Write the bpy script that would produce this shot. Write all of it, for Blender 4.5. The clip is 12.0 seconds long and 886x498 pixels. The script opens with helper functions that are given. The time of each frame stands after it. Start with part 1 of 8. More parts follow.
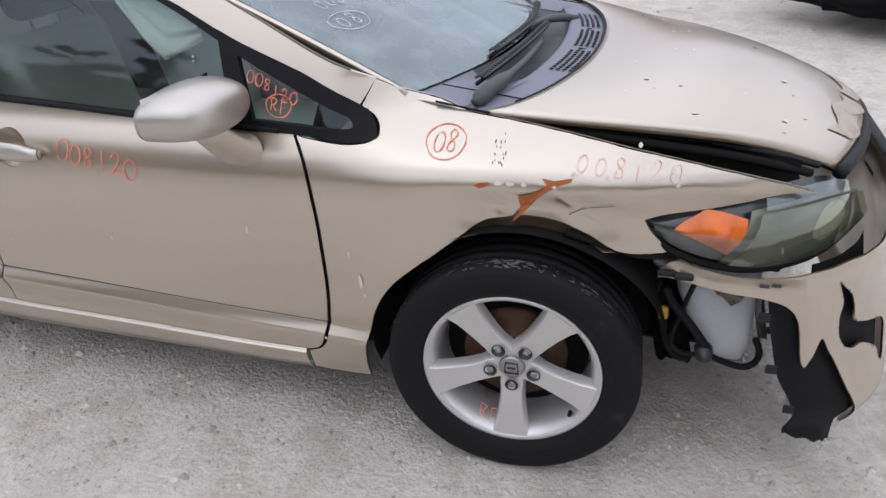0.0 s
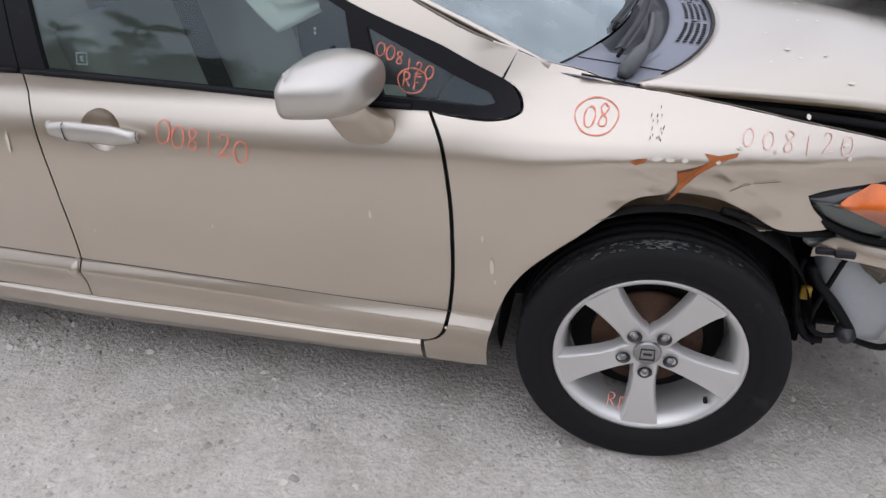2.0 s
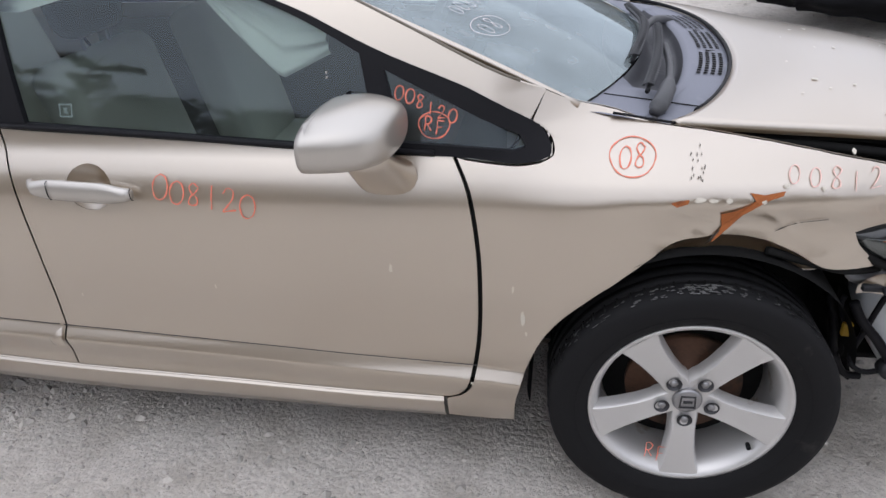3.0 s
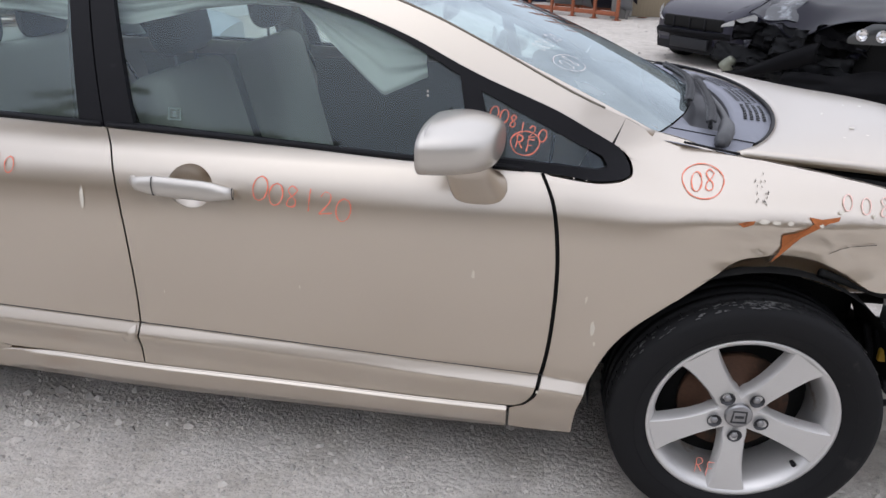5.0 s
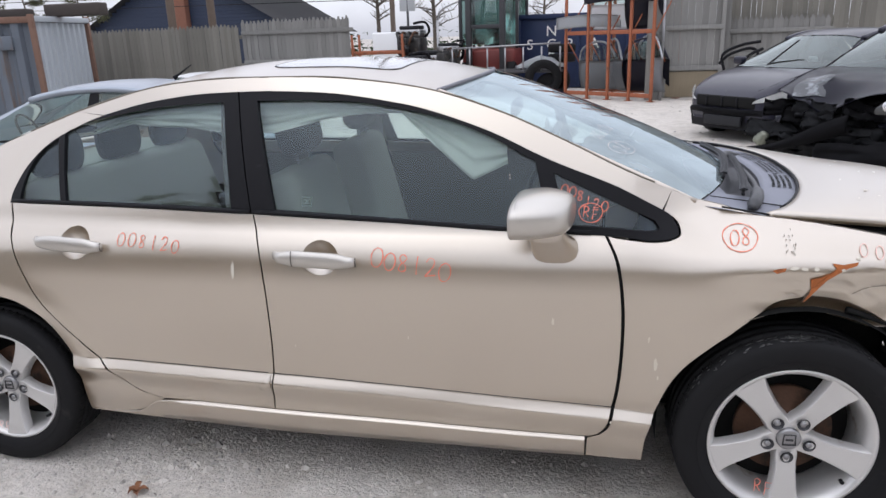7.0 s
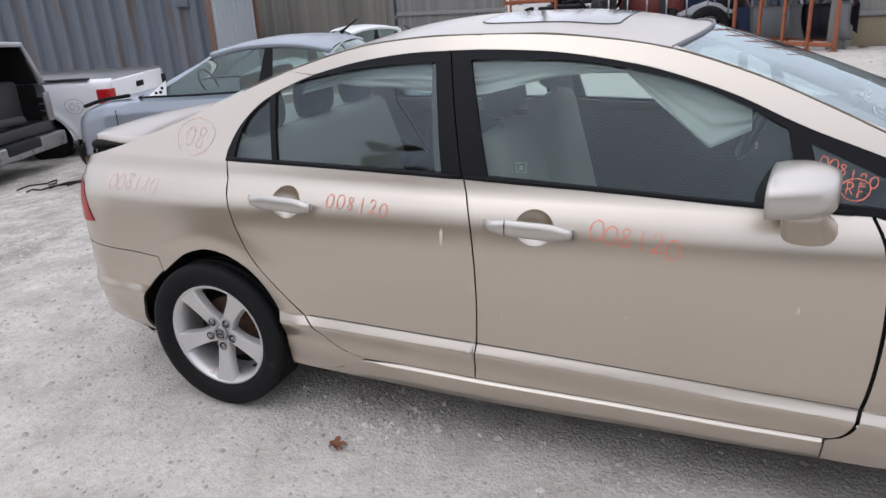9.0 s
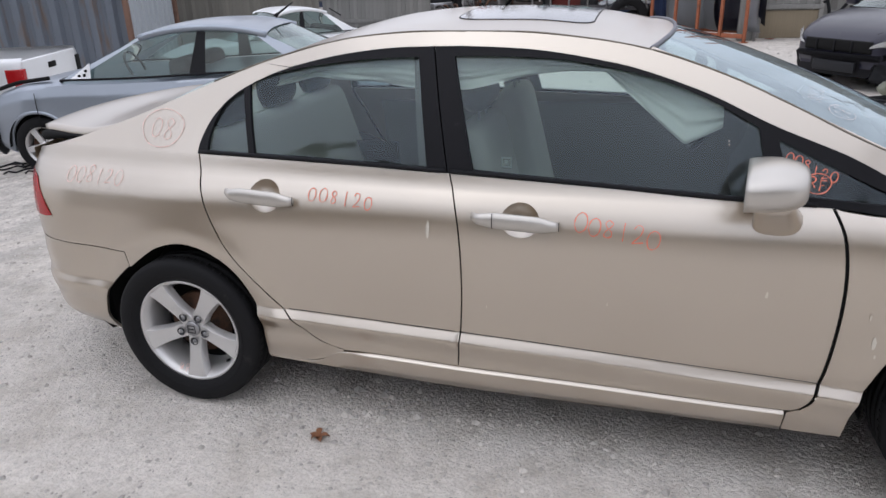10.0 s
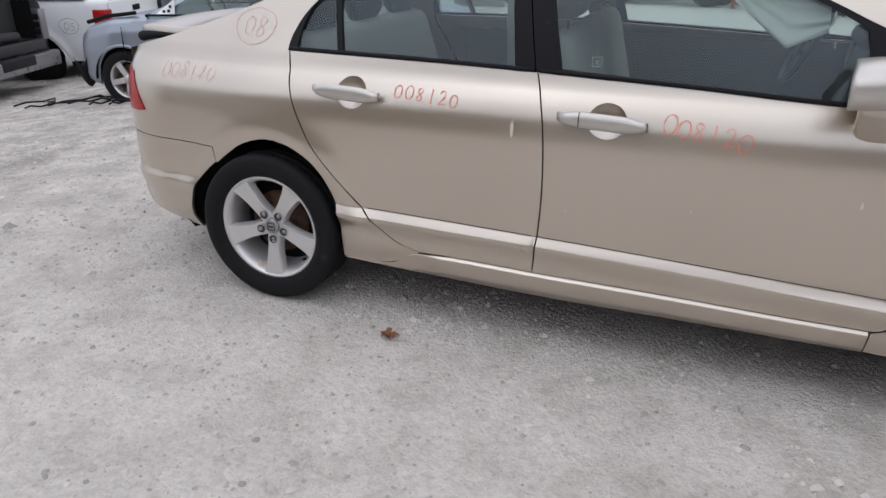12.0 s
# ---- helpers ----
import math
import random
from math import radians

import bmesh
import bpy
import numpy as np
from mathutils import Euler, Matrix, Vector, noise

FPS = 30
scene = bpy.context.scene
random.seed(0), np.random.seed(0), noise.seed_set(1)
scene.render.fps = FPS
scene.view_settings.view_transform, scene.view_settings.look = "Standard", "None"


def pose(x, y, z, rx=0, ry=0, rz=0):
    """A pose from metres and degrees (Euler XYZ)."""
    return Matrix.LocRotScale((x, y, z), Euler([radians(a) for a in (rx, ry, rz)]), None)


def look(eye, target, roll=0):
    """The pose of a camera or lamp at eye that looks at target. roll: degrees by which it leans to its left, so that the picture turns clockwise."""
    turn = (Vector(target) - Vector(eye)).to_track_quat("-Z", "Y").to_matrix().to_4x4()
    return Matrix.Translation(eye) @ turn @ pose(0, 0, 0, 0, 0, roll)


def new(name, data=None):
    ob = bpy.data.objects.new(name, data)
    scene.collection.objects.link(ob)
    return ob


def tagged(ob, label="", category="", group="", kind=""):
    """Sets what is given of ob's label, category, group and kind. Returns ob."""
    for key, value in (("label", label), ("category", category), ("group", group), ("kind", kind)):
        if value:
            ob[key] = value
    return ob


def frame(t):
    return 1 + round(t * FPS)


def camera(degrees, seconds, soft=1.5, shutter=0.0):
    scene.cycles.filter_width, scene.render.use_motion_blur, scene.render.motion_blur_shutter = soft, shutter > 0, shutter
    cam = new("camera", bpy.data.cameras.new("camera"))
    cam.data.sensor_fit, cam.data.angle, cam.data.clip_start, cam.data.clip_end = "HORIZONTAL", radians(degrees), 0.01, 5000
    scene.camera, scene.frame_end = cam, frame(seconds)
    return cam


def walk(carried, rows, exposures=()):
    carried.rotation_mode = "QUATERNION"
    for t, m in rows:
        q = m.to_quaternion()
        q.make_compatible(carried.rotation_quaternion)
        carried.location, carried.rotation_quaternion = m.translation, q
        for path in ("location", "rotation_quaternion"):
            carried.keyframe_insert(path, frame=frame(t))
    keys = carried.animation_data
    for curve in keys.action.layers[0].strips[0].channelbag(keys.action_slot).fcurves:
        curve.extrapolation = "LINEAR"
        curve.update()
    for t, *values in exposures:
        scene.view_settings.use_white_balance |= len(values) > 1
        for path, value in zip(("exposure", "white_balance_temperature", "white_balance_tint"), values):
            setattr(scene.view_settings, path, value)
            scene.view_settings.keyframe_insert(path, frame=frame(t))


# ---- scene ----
cam = camera(64.3, 12.0)
PATH = [
    (0, (0.276, -2.292, 1.541), (-0.24, -0.642, 0.535), -2.9),
    (0.5, (0.208, -2.326, 1.514), (-0.21, -0.708, 0.416), -3.8),
    (1, (0.026, -2.452, 1.537), (-0.283, -0.833, 0.404), -0.7),
    (1.5, (-0.144, -2.497, 1.48), (-0.363, -0.867, 0.343), 2.4),
    (2, (-0.148, -2.324, 1.491), (-0.577, -0.664, 0.46), -2.5),
    (2.5, (-0.268, -2.227, 1.498), (-0.679, -0.541, 0.504), -2.7),
    (2.7, (-0.297, -2.217, 1.505), (-0.674, -0.517, 0.521), -2.9),
    (4.3, (-0.406, -2.303, 1.404), (-0.656, -0.592, 0.4), -3.3),
    (4.5, (-0.431, -2.333, 1.374), (-0.794, -0.58, 0.483), -3.5),
    (5, (-0.571, -2.435, 1.427), (-0.815, -0.62, 0.622), 1.2),
    (5.5, (-0.701, -2.584, 1.473), (-0.878, -0.74, 0.717), 3.6),
    (6, (-0.602, -2.727, 1.473), (-0.917, -0.864, 0.816), 2.8),
    (6.5, (-0.538, -2.797, 1.493), (-1.002, -0.964, 0.841), -0.6),
    (7, (-0.64, -2.845, 1.504), (-1.012, -0.969, 0.921), -2.0),
    (7.5, (-0.844, -2.89, 1.49), (-1.114, -1.018, 0.84), 0.2),
    (7.7, (-0.897, -2.909, 1.485), (-1.281, -1.08, 0.772), 2.3),
    (9.3, (-0.925, -2.772, 1.549), (-1.669, -1.047, 0.863), -4.0),
    (9.5, (-0.97, -2.83, 1.564), (-1.617, -1.06, 0.895), -4.0),
    (10, (-1.098, -2.888, 1.58), (-1.606, -1.103, 0.837), -1.8),
    (10.5, (-1.138, -2.913, 1.58), (-1.828, -1.198, 0.816), -1.0),
    (11, (-1.187, -2.958, 1.584), (-2.049, -1.311, 0.845), -0.7),
    (11.5, (-1.195, -2.963, 1.546), (-2.012, -1.378, 0.639), -1.8),
    (12, (-1.144, -3.018, 1.355), (-1.792, -1.305, 0.551), -0.0),
]
walk(cam, [(t, look(eye, target, roll)) for t, eye, target, roll in PATH], ((0, .02), (4.5, .06), (7, .17), (9.5, .0), (10.5, -.06), (11, -.08), (11.5, -.11), (12, -.13)))

# ---- world and light: a bright overcast day ----
world = bpy.data.worlds.new("overcast_sky")
world.use_nodes = True
scene.world = world
wn, wl = world.node_tree.nodes, world.node_tree.links
wn.clear()
sky = wn.new("ShaderNodeTexSky")
sky.sky_type, sky.sun_disc = "NISHITA", False
sky.sun_elevation, sky.sun_rotation = radians(50), radians(200)
sky.air_density, sky.dust_density, sky.ozone_density = 1.0, 1.5, 1.0
sky_grey = wn.new("ShaderNodeHueSaturation")
sky_grey.inputs["Saturation"].default_value = 0.25
wl.new(sky.outputs["Color"], sky_grey.inputs["Color"])
cloud = wn.new("ShaderNodeMix")  # a veil of bright cloud over the sky
cloud.data_type = "RGBA"
cloud.inputs["Factor"].default_value = 0.65
cloud.inputs["B"].default_value = (6.52, 6.70, 7.80, 1)
wl.new(sky_grey.outputs["Color"], cloud.inputs["A"])
# an overcast sky is brightest overhead
sky_co, sky_xyz, sky_rise, sky_mul = wn.new("ShaderNodeTexCoord"), wn.new("ShaderNodeSeparateXYZ"), wn.new("ShaderNodeMapRange"), wn.new("ShaderNodeVectorMath")
wl.new(sky_co.outputs["Generated"], sky_xyz.inputs["Vector"])
wl.new(sky_xyz.outputs["Z"], sky_rise.inputs["Value"])
sky_rise.inputs["To Min"].default_value, sky_rise.inputs["To Max"].default_value = 1.0, 2.0
sky_mul.operation = "MULTIPLY"
wl.new(cloud.outputs["Result"], sky_mul.inputs[0])
wl.new(sky_rise.outputs["Result"], sky_mul.inputs[1])
# soft banks of cloud
puff, puff_range, puff_mul = wn.new("ShaderNodeTexNoise"), wn.new("ShaderNodeMapRange"), wn.new("ShaderNodeVectorMath")
puff.inputs["Scale"].default_value, puff.inputs["Detail"].default_value, puff.inputs["Roughness"].default_value = 3.2, 7, 0.55
puff_range.inputs["From Min"].default_value, puff_range.inputs["From Max"].default_value = 0.3, 0.7
puff_range.inputs["To Min"].default_value, puff_range.inputs["To Max"].default_value = 0.72, 1.22
puff_mul.operation = "MULTIPLY"
wl.new(sky_co.outputs["Generated"], puff.inputs["Vector"])
wl.new(puff.outputs["Fac"], puff_range.inputs["Value"])
wl.new(sky_mul.outputs["Vector"], puff_mul.inputs[0])
wl.new(puff_range.outputs["Result"], puff_mul.inputs[1])
sky_bg = wn.new("ShaderNodeBackground")
sky_bg.inputs["Strength"].default_value = 0.122
wl.new(puff_mul.outputs["Vector"], sky_bg.inputs["Color"])
sky_out = wn.new("ShaderNodeOutputWorld")
wl.new(sky_bg.outputs["Background"], sky_out.inputs["Surface"])
sun = new("sun", bpy.data.lights.new("sun", "SUN"))
sun.data.energy, sun.data.angle, sun.data.color = 0.62, radians(110), (1.0, 0.985, 0.98)
sun.matrix_world = look((0, 0, 30), (-5.0, -6.0, 0))


# ---- helpers for meshes ----
def thing(name, label, category, m=None, group="", kind=""):
    ob = new(name)
    ob.empty_display_size = 0.2
    if m is not None:
        ob.matrix_basis = m
    return tagged(ob, label, category, group, kind)


def mesh_of(name, bm, material, smooth=True):
    me = bpy.data.meshes.new(name)
    bm.normal_update()
    bm.to_mesh(me)
    bm.free()
    for material_ in material if isinstance(material, (list, tuple)) else [material]:
        me.materials.append(material_)
    if smooth:
        me.polygons.foreach_set("use_smooth", [True] * len(me.polygons))
    return me


def part(name, bm, material, parent, label="", smooth=True):
    ob = new(name, mesh_of(name, bm, material, smooth))
    ob.parent = parent
    if label:
        ob["label"] = label
    return ob


def solo(name, bm, material, label, category, group="", kind="", smooth=True):
    return tagged(new(name, mesh_of(name, bm, material, smooth)), label, category, group, kind)


def sharp(ob, degrees=35):
    """Splits the shading at edges sharper than the angle."""
    me = ob.data
    bm = bmesh.new()
    bm.from_mesh(me)
    for e in bm.edges:
        e.smooth = e.calc_face_angle(0.0) < radians(degrees) if len(e.link_faces) == 2 else True
    bm.to_mesh(me)
    bm.free()
    return ob


def box(x0, x1, y0, y1, z0, z1, bevel=0.0, bm=None, segments=2):
    b = bmesh.new()
    bmesh.ops.create_cube(b, size=1)
    for v in b.verts:
        v.co = ((x0 + x1) / 2 + v.co.x * (x1 - x0), (y0 + y1) / 2 + v.co.y * (y1 - y0), (z0 + z1) / 2 + v.co.z * (z1 - z0))
    if bevel:
        bmesh.ops.bevel(b, geom=b.edges[:], offset=bevel, segments=segments, profile=0.5, affect="EDGES")
    return add(bm, b)


def add(bm, other, m=None):
    """Joins other into bm, moved by m; without bm gives other back."""
    if m is not None:
        bmesh.ops.transform(other, matrix=m, verts=other.verts)
    if bm is None:
        return other
    me = bpy.data.meshes.new("joined")
    other.to_mesh(me)
    other.free()
    bm.from_mesh(me)
    bpy.data.meshes.remove(me)
    return bm


def lathe(profile, steps=48, axis="y", bm=None):
    """Turns a profile of (radius, height along the axis) about the axis."""
    b = bmesh.new()
    rings = []
    for r, h in profile:
        ring = []
        for k in range(steps):
            a = 2 * math.pi * k / steps
            p = (r * math.cos(a), h, r * math.sin(a)) if axis == "y" else (r * math.cos(a), r * math.sin(a), h)
            ring.append(b.verts.new(p))
        rings.append(ring)
    for ra, rb in zip(rings, rings[1:]):
        for k in range(steps):
            b.faces.new((ra[k], ra[(k + 1) % steps], rb[(k + 1) % steps], rb[k]))
    bmesh.ops.remove_doubles(b, verts=b.verts, dist=1e-5)
    bmesh.ops.recalc_face_normals(b, faces=b.faces)
    return add(bm, b)


def tube(points, radius, sides=8, bm=None, closed=False):
    """A round bar along points; radius may be a list."""
    b = bmesh.new()
    pts = [Vector(p) for p in points]
    n, rings = len(pts), []
    up = Vector((0, 0, 1))
    for i, p in enumerate(pts):
        ahead = (pts[(i + 1) % n] - pts[i - 1]) if closed else (pts[min(i + 1, n - 1)] - pts[max(i - 1, 0)])
        ahead = ahead.normalized() if ahead.length > 1e-9 else Vector((1, 0, 0))
        side = ahead.cross(up if abs(ahead.z) < 0.95 else Vector((0, 1, 0))).normalized()
        top = side.cross(ahead)
        r = float(radius[i] if isinstance(radius, (list, tuple)) else radius)
        rings.append([b.verts.new(p + r * (math.cos(2 * math.pi * k / sides) * side + math.sin(2 * math.pi * k / sides) * top)) for k in range(sides)])
    pairs = list(zip(rings, rings[1:])) + ([(rings[-1], rings[0])] if closed else [])
    for ra, rb in pairs:
        for k in range(sides):
            b.faces.new((ra[k], ra[(k + 1) % sides], rb[(k + 1) % sides], rb[k]))
    if not closed:
        b.faces.new(rings[0])
        b.faces.new(rings[-1][::-1])
    bmesh.ops.recalc_face_normals(b, faces=b.faces)
    return add(bm, b)


def grid(fn, nu, nv, bm=None, flip=False, thick=0.0):
    """A sheet of points fn(u, v), u and v from 0 to 1; with thick it gets a back and edges."""
    b = bmesh.new()
    vs = [[b.verts.new(fn(i / nu, j / nv)) for j in range(nv + 1)] for i in range(nu + 1)]
    for i in range(nu):
        for j in range(nv):
            q = (vs[i][j], vs[i + 1][j], vs[i + 1][j + 1], vs[i][j + 1])
            b.faces.new(q[::-1] if flip else q)
    if thick:
        bmesh.ops.solidify(b, geom=b.faces[:], thickness=thick)
    return add(bm, b)


def spline(points, n=6):
    """A smooth line through points, n steps between each two."""
    p = [Vector(q) for q in points]
    out = []
    for i in range(len(p) - 1):
        a, b, c, d = p[max(i - 1, 0)], p[i], p[i + 1], p[min(i + 2, len(p) - 1)]
        for k in range(n):
            t = k / n
            out.append(0.5 * (2 * b + (c - a) * t + (2 * a - 5 * b + 4 * c - d) * t * t + (3 * b - a - 3 * c + d) * t ** 3))
    return out + [p[-1]]


def curve(points):
    """A smooth function through (x, value) that does not overshoot."""
    xs, ys = np.array([p[0] for p in points], float), np.array([p[1] for p in points], float)
    h, d = np.diff(xs), np.diff(ys) / np.diff(xs)
    m = np.zeros(len(xs))
    m[0], m[-1] = d[0], d[-1]
    for i in range(1, len(xs) - 1):
        if d[i - 1] * d[i] > 0:
            w1, w2 = 2 * h[i] + h[i - 1], h[i] + 2 * h[i - 1]
            m[i] = (w1 + w2) / (w1 / d[i - 1] + w2 / d[i])
    xs, ys, m, h = xs.tolist(), ys.tolist(), m.tolist(), h.tolist()

    def f(x):
        if x <= xs[0]:
            return ys[0]
        if x >= xs[-1]:
            return ys[-1]
        i = 0
        while xs[i + 1] < x:
            i += 1
        t = (x - xs[i]) / h[i]
        return (1 + 2 * t) * (1 - t) ** 2 * ys[i] + t * (1 - t) ** 2 * h[i] * m[i] + t * t * (3 - 2 * t) * ys[i + 1] + t * t * (t - 1) * h[i] * m[i + 1]
    return f


# ---- materials ----
def material(name, base, rough=0.5, metal=0.0, var=0.12, scale=6.0, bump=0.05, fine=120.0, coat=0.0, dirt=None, dirt_scale=3.0, dirt_at=0.6, spec=0.5, streak=None, each=0.0):
    """A surface with broad and fine variation, relief and, where dirt names a colour, blotches of it."""
    ma = bpy.data.materials.new(name)
    ma.use_nodes = True
    n, l = ma.node_tree.nodes, ma.node_tree.links
    bsdf = n["Principled BSDF"]
    co = n.new("ShaderNodeTexCoord")
    src = co.outputs["Object"]
    if streak:
        mp = n.new("ShaderNodeMapping")
        mp.inputs["Scale"].default_value = streak
        l.new(src, mp.inputs["Vector"])
        src = mp.outputs["Vector"]
    broad = n.new("ShaderNodeTexNoise")
    broad.inputs["Scale"].default_value, broad.inputs["Detail"].default_value = scale, 6
    small = n.new("ShaderNodeTexNoise")
    small.inputs["Scale"].default_value, small.inputs["Detail"].default_value = fine, 3
    l.new(src, broad.inputs["Vector"])
    l.new(src, small.inputs["Vector"])
    mix = n.new("ShaderNodeMix")
    mix.data_type = "RGBA"
    mix.inputs["A"].default_value = (*[max(0, c * (1 - var)) for c in base], 1)
    mix.inputs["B"].default_value = (*[min(1, c * (1 + var)) for c in base], 1)
    both = n.new("ShaderNodeMath")
    both.operation = "MULTIPLY_ADD"
    both.inputs[1].default_value, both.inputs[2].default_value = 0.6, 0.0
    l.new(broad.outputs["Fac"], both.inputs[0])
    plus = n.new("ShaderNodeMath")
    plus.operation = "MULTIPLY_ADD"
    plus.inputs[1].default_value = 0.4
    l.new(small.outputs["Fac"], plus.inputs[0])
    l.new(both.outputs[0], plus.inputs[2])
    l.new(plus.outputs[0], mix.inputs["Factor"])
    colour = mix.outputs["Result"]
    if each:
        info, hsv = n.new("ShaderNodeObjectInfo"), n.new("ShaderNodeHueSaturation")
        rng = n.new("ShaderNodeMapRange")
        rng.inputs["To Min"].default_value, rng.inputs["To Max"].default_value = 1 - each, 1 + each
        l.new(info.outputs["Random"], rng.inputs["Value"])
        l.new(rng.outputs["Result"], hsv.inputs["Value"])
        l.new(colour, hsv.inputs["Color"])
        colour = hsv.outputs["Color"]
    if dirt:
        blot = n.new("ShaderNodeTexNoise")
        blot.inputs["Scale"].default_value, blot.inputs["Detail"].default_value, blot.inputs["Roughness"].default_value = dirt_scale, 8, 0.65
        l.new(src, blot.inputs["Vector"])
        edge = n.new("ShaderNodeMapRange")
        edge.inputs["From Min"].default_value, edge.inputs["From Max"].default_value = dirt_at, dirt_at + 0.12
        l.new(blot.outputs["Fac"], edge.inputs["Value"])
        over = n.new("ShaderNodeMix")
        over.data_type = "RGBA"
        over.inputs["B"].default_value = (*dirt, 1)
        l.new(edge.outputs["Result"], over.inputs["Factor"])
        l.new(colour, over.inputs["A"])
        colour = over.outputs["Result"]
    l.new(colour, bsdf.inputs["Base Color"])
    rr = n.new("ShaderNodeMapRange")
    rr.inputs["To Min"].default_value, rr.inputs["To Max"].default_value = max(0.02, rough - 0.08), min(1, rough + 0.08)
    l.new(broad.outputs["Fac"], rr.inputs["Value"])
    l.new(rr.outputs["Result"], bsdf.inputs["Roughness"])
    bsdf.inputs["Metallic"].default_value = metal
    bsdf.inputs["Specular IOR Level"].default_value = spec
    bsdf.inputs["Coat Weight"].default_value = coat
    bsdf.inputs["Coat Roughness"].default_value = 0.12
    if bump:
        bp = n.new("ShaderNodeBump")
        bp.inputs["Strength"].default_value, bp.inputs["Distance"].default_value = bump, 0.004
        l.new(plus.outputs[0], bp.inputs["Height"])
        l.new(bp.outputs["Normal"], bsdf.inputs["Normal"])
    return ma


def glass_material(name, tint, rough=0.02, ior=1.5, boost=1.0, film_colour=(0.5, 0.52, 0.5), film_most=0.035, shine=(0.9, 0.98, 0.97)):
    ma = bpy.data.materials.new(name)
    ma.use_nodes = True
    n, l = ma.node_tree.nodes, ma.node_tree.links
    n.clear()
    out, mixs = n.new("ShaderNodeOutputMaterial"), n.new("ShaderNodeMixShader")
    clear, gloss, fres = n.new("ShaderNodeBsdfTransparent"), n.new("ShaderNodeBsdfGlossy"), n.new("ShaderNodeFresnel")
    clear.inputs["Color"].default_value = (*tint, 1)
    gloss.inputs["Roughness"].default_value = rough
    fres.inputs["IOR"].default_value = ior
    co, dust, rng = n.new("ShaderNodeTexCoord"), n.new("ShaderNodeTexNoise"), n.new("ShaderNodeMapRange")
    dust.inputs["Scale"].default_value, dust.inputs["Detail"].default_value = 9, 8
    l.new(co.outputs["Object"], dust.inputs["Vector"])
    rng.inputs["From Min"].default_value, rng.inputs["From Max"].default_value = 0.35, 0.8
    rng.inputs["To Min"].default_value, rng.inputs["To Max"].default_value = film_most * .55, film_most
    l.new(dust.outputs["Fac"], rng.inputs["Value"])
    film, mixd = n.new("ShaderNodeBsdfDiffuse"), n.new("ShaderNodeMixShader")
    film.inputs["Color"].default_value = (*film_colour, 1)
    gloss.inputs["Color"].default_value = (*shine, 1)
    mul = n.new("ShaderNodeMath")
    mul.operation, mul.use_clamp = "MULTIPLY", True
    mul.inputs[1].default_value = boost
    l.new(fres.outputs["Fac"], mul.inputs[0])
    l.new(mul.outputs[0], mixs.inputs["Fac"])
    l.new(rng.outputs["Result"], mixd.inputs["Fac"])
    l.new(clear.outputs[0], mixd.inputs[1])
    l.new(film.outputs[0], mixd.inputs[2])
    l.new(mixd.outputs[0], mixs.inputs[1])
    l.new(gloss.outputs[0], mixs.inputs[2])
    l.new(mixs.outputs[0], out.inputs["Surface"])
    return ma


GOLD = (0.30, 0.198, 0.105)


def flake_paint(name, base, flake, share, rough):
    """Tan base coat full of silver flakes, under clear lacquer."""
    ma = material(name, base, 0.5, 0.0, 0.07, 2.0, 0.01, 420, coat=1.0)
    n, l = ma.node_tree.nodes, ma.node_tree.links
    body = n["Principled BSDF"]
    metal, mixs, out = n.new("ShaderNodeBsdfPrincipled"), n.new("ShaderNodeMixShader"), n["Material Output"]
    metal.inputs["Base Color"].default_value = (*flake, 1)
    metal.inputs["Metallic"].default_value, metal.inputs["Roughness"].default_value = 1.0, rough
    for node in (body, metal):
        node.inputs["Coat Weight"].default_value, node.inputs["Coat Roughness"].default_value, node.inputs["Coat IOR"].default_value = 1.0, 0.20, 1.72
    mixs.inputs["Fac"].default_value = share
    l.new(body.outputs["BSDF"], mixs.inputs[1])
    l.new(metal.outputs["BSDF"], mixs.inputs[2])
    l.new(mixs.outputs["Shader"], out.inputs["Surface"])
    return ma


M_GOLD = flake_paint("gold_metallic_paint", GOLD, (0.665, 0.626, 0.565), 0.64, 0.31)
M_TRIMGOLD = flake_paint("pale_gold_trim_paint", (0.36, 0.30, 0.24), (0.57, 0.555, 0.525), 0.72, 0.46)
M_GOLD_DARK = material("gold_paint_inner_side", (0.16, 0.14, 0.11), 0.6, 0.1, 0.2, 9, 0.05)
M_BLACK = material("black_window_trim", (0.011, 0.011, 0.013), 0.5, 0.0, 0.25, 14, 0.04, 300, spec=0.12, dirt=(0.03, 0.03, 0.034), dirt_scale=14, dirt_at=0.66)
M_PLASTIC = material("dark_grey_plastic", (0.018, 0.019, 0.022), 0.55, 0.0, 0.3, 10, 0.1, 260, spec=0.25)
M_COWL = material("weathered_cowl_plastic", (0.19, 0.20, 0.24), 0.62, 0.0, 0.2, 8, 0.1, 200, dirt=(0.24, 0.25, 0.285), dirt_scale=7, dirt_at=0.58)
M_RUBBER = material("tyre_rubber", (0.011, 0.011, 0.012), 0.72, 0.0, 0.2, 20, 0.12, 220, spec=0.16, dirt=(0.032, 0.031, 0.03), dirt_scale=9, dirt_at=0.6)
M_SCUFF = material("scuffed_tyre_rubber", (0.22, 0.22, 0.22), 0.8, 0.0, 0.5, 60, 0.3, 200)
M_ALLOY = material("silver_painted_alloy", (0.62, 0.61, 0.60), 0.36, 0.55, 0.06, 6, 0.02, 300, dirt=(0.33, 0.24, 0.17), dirt_scale=9, dirt_at=0.61)
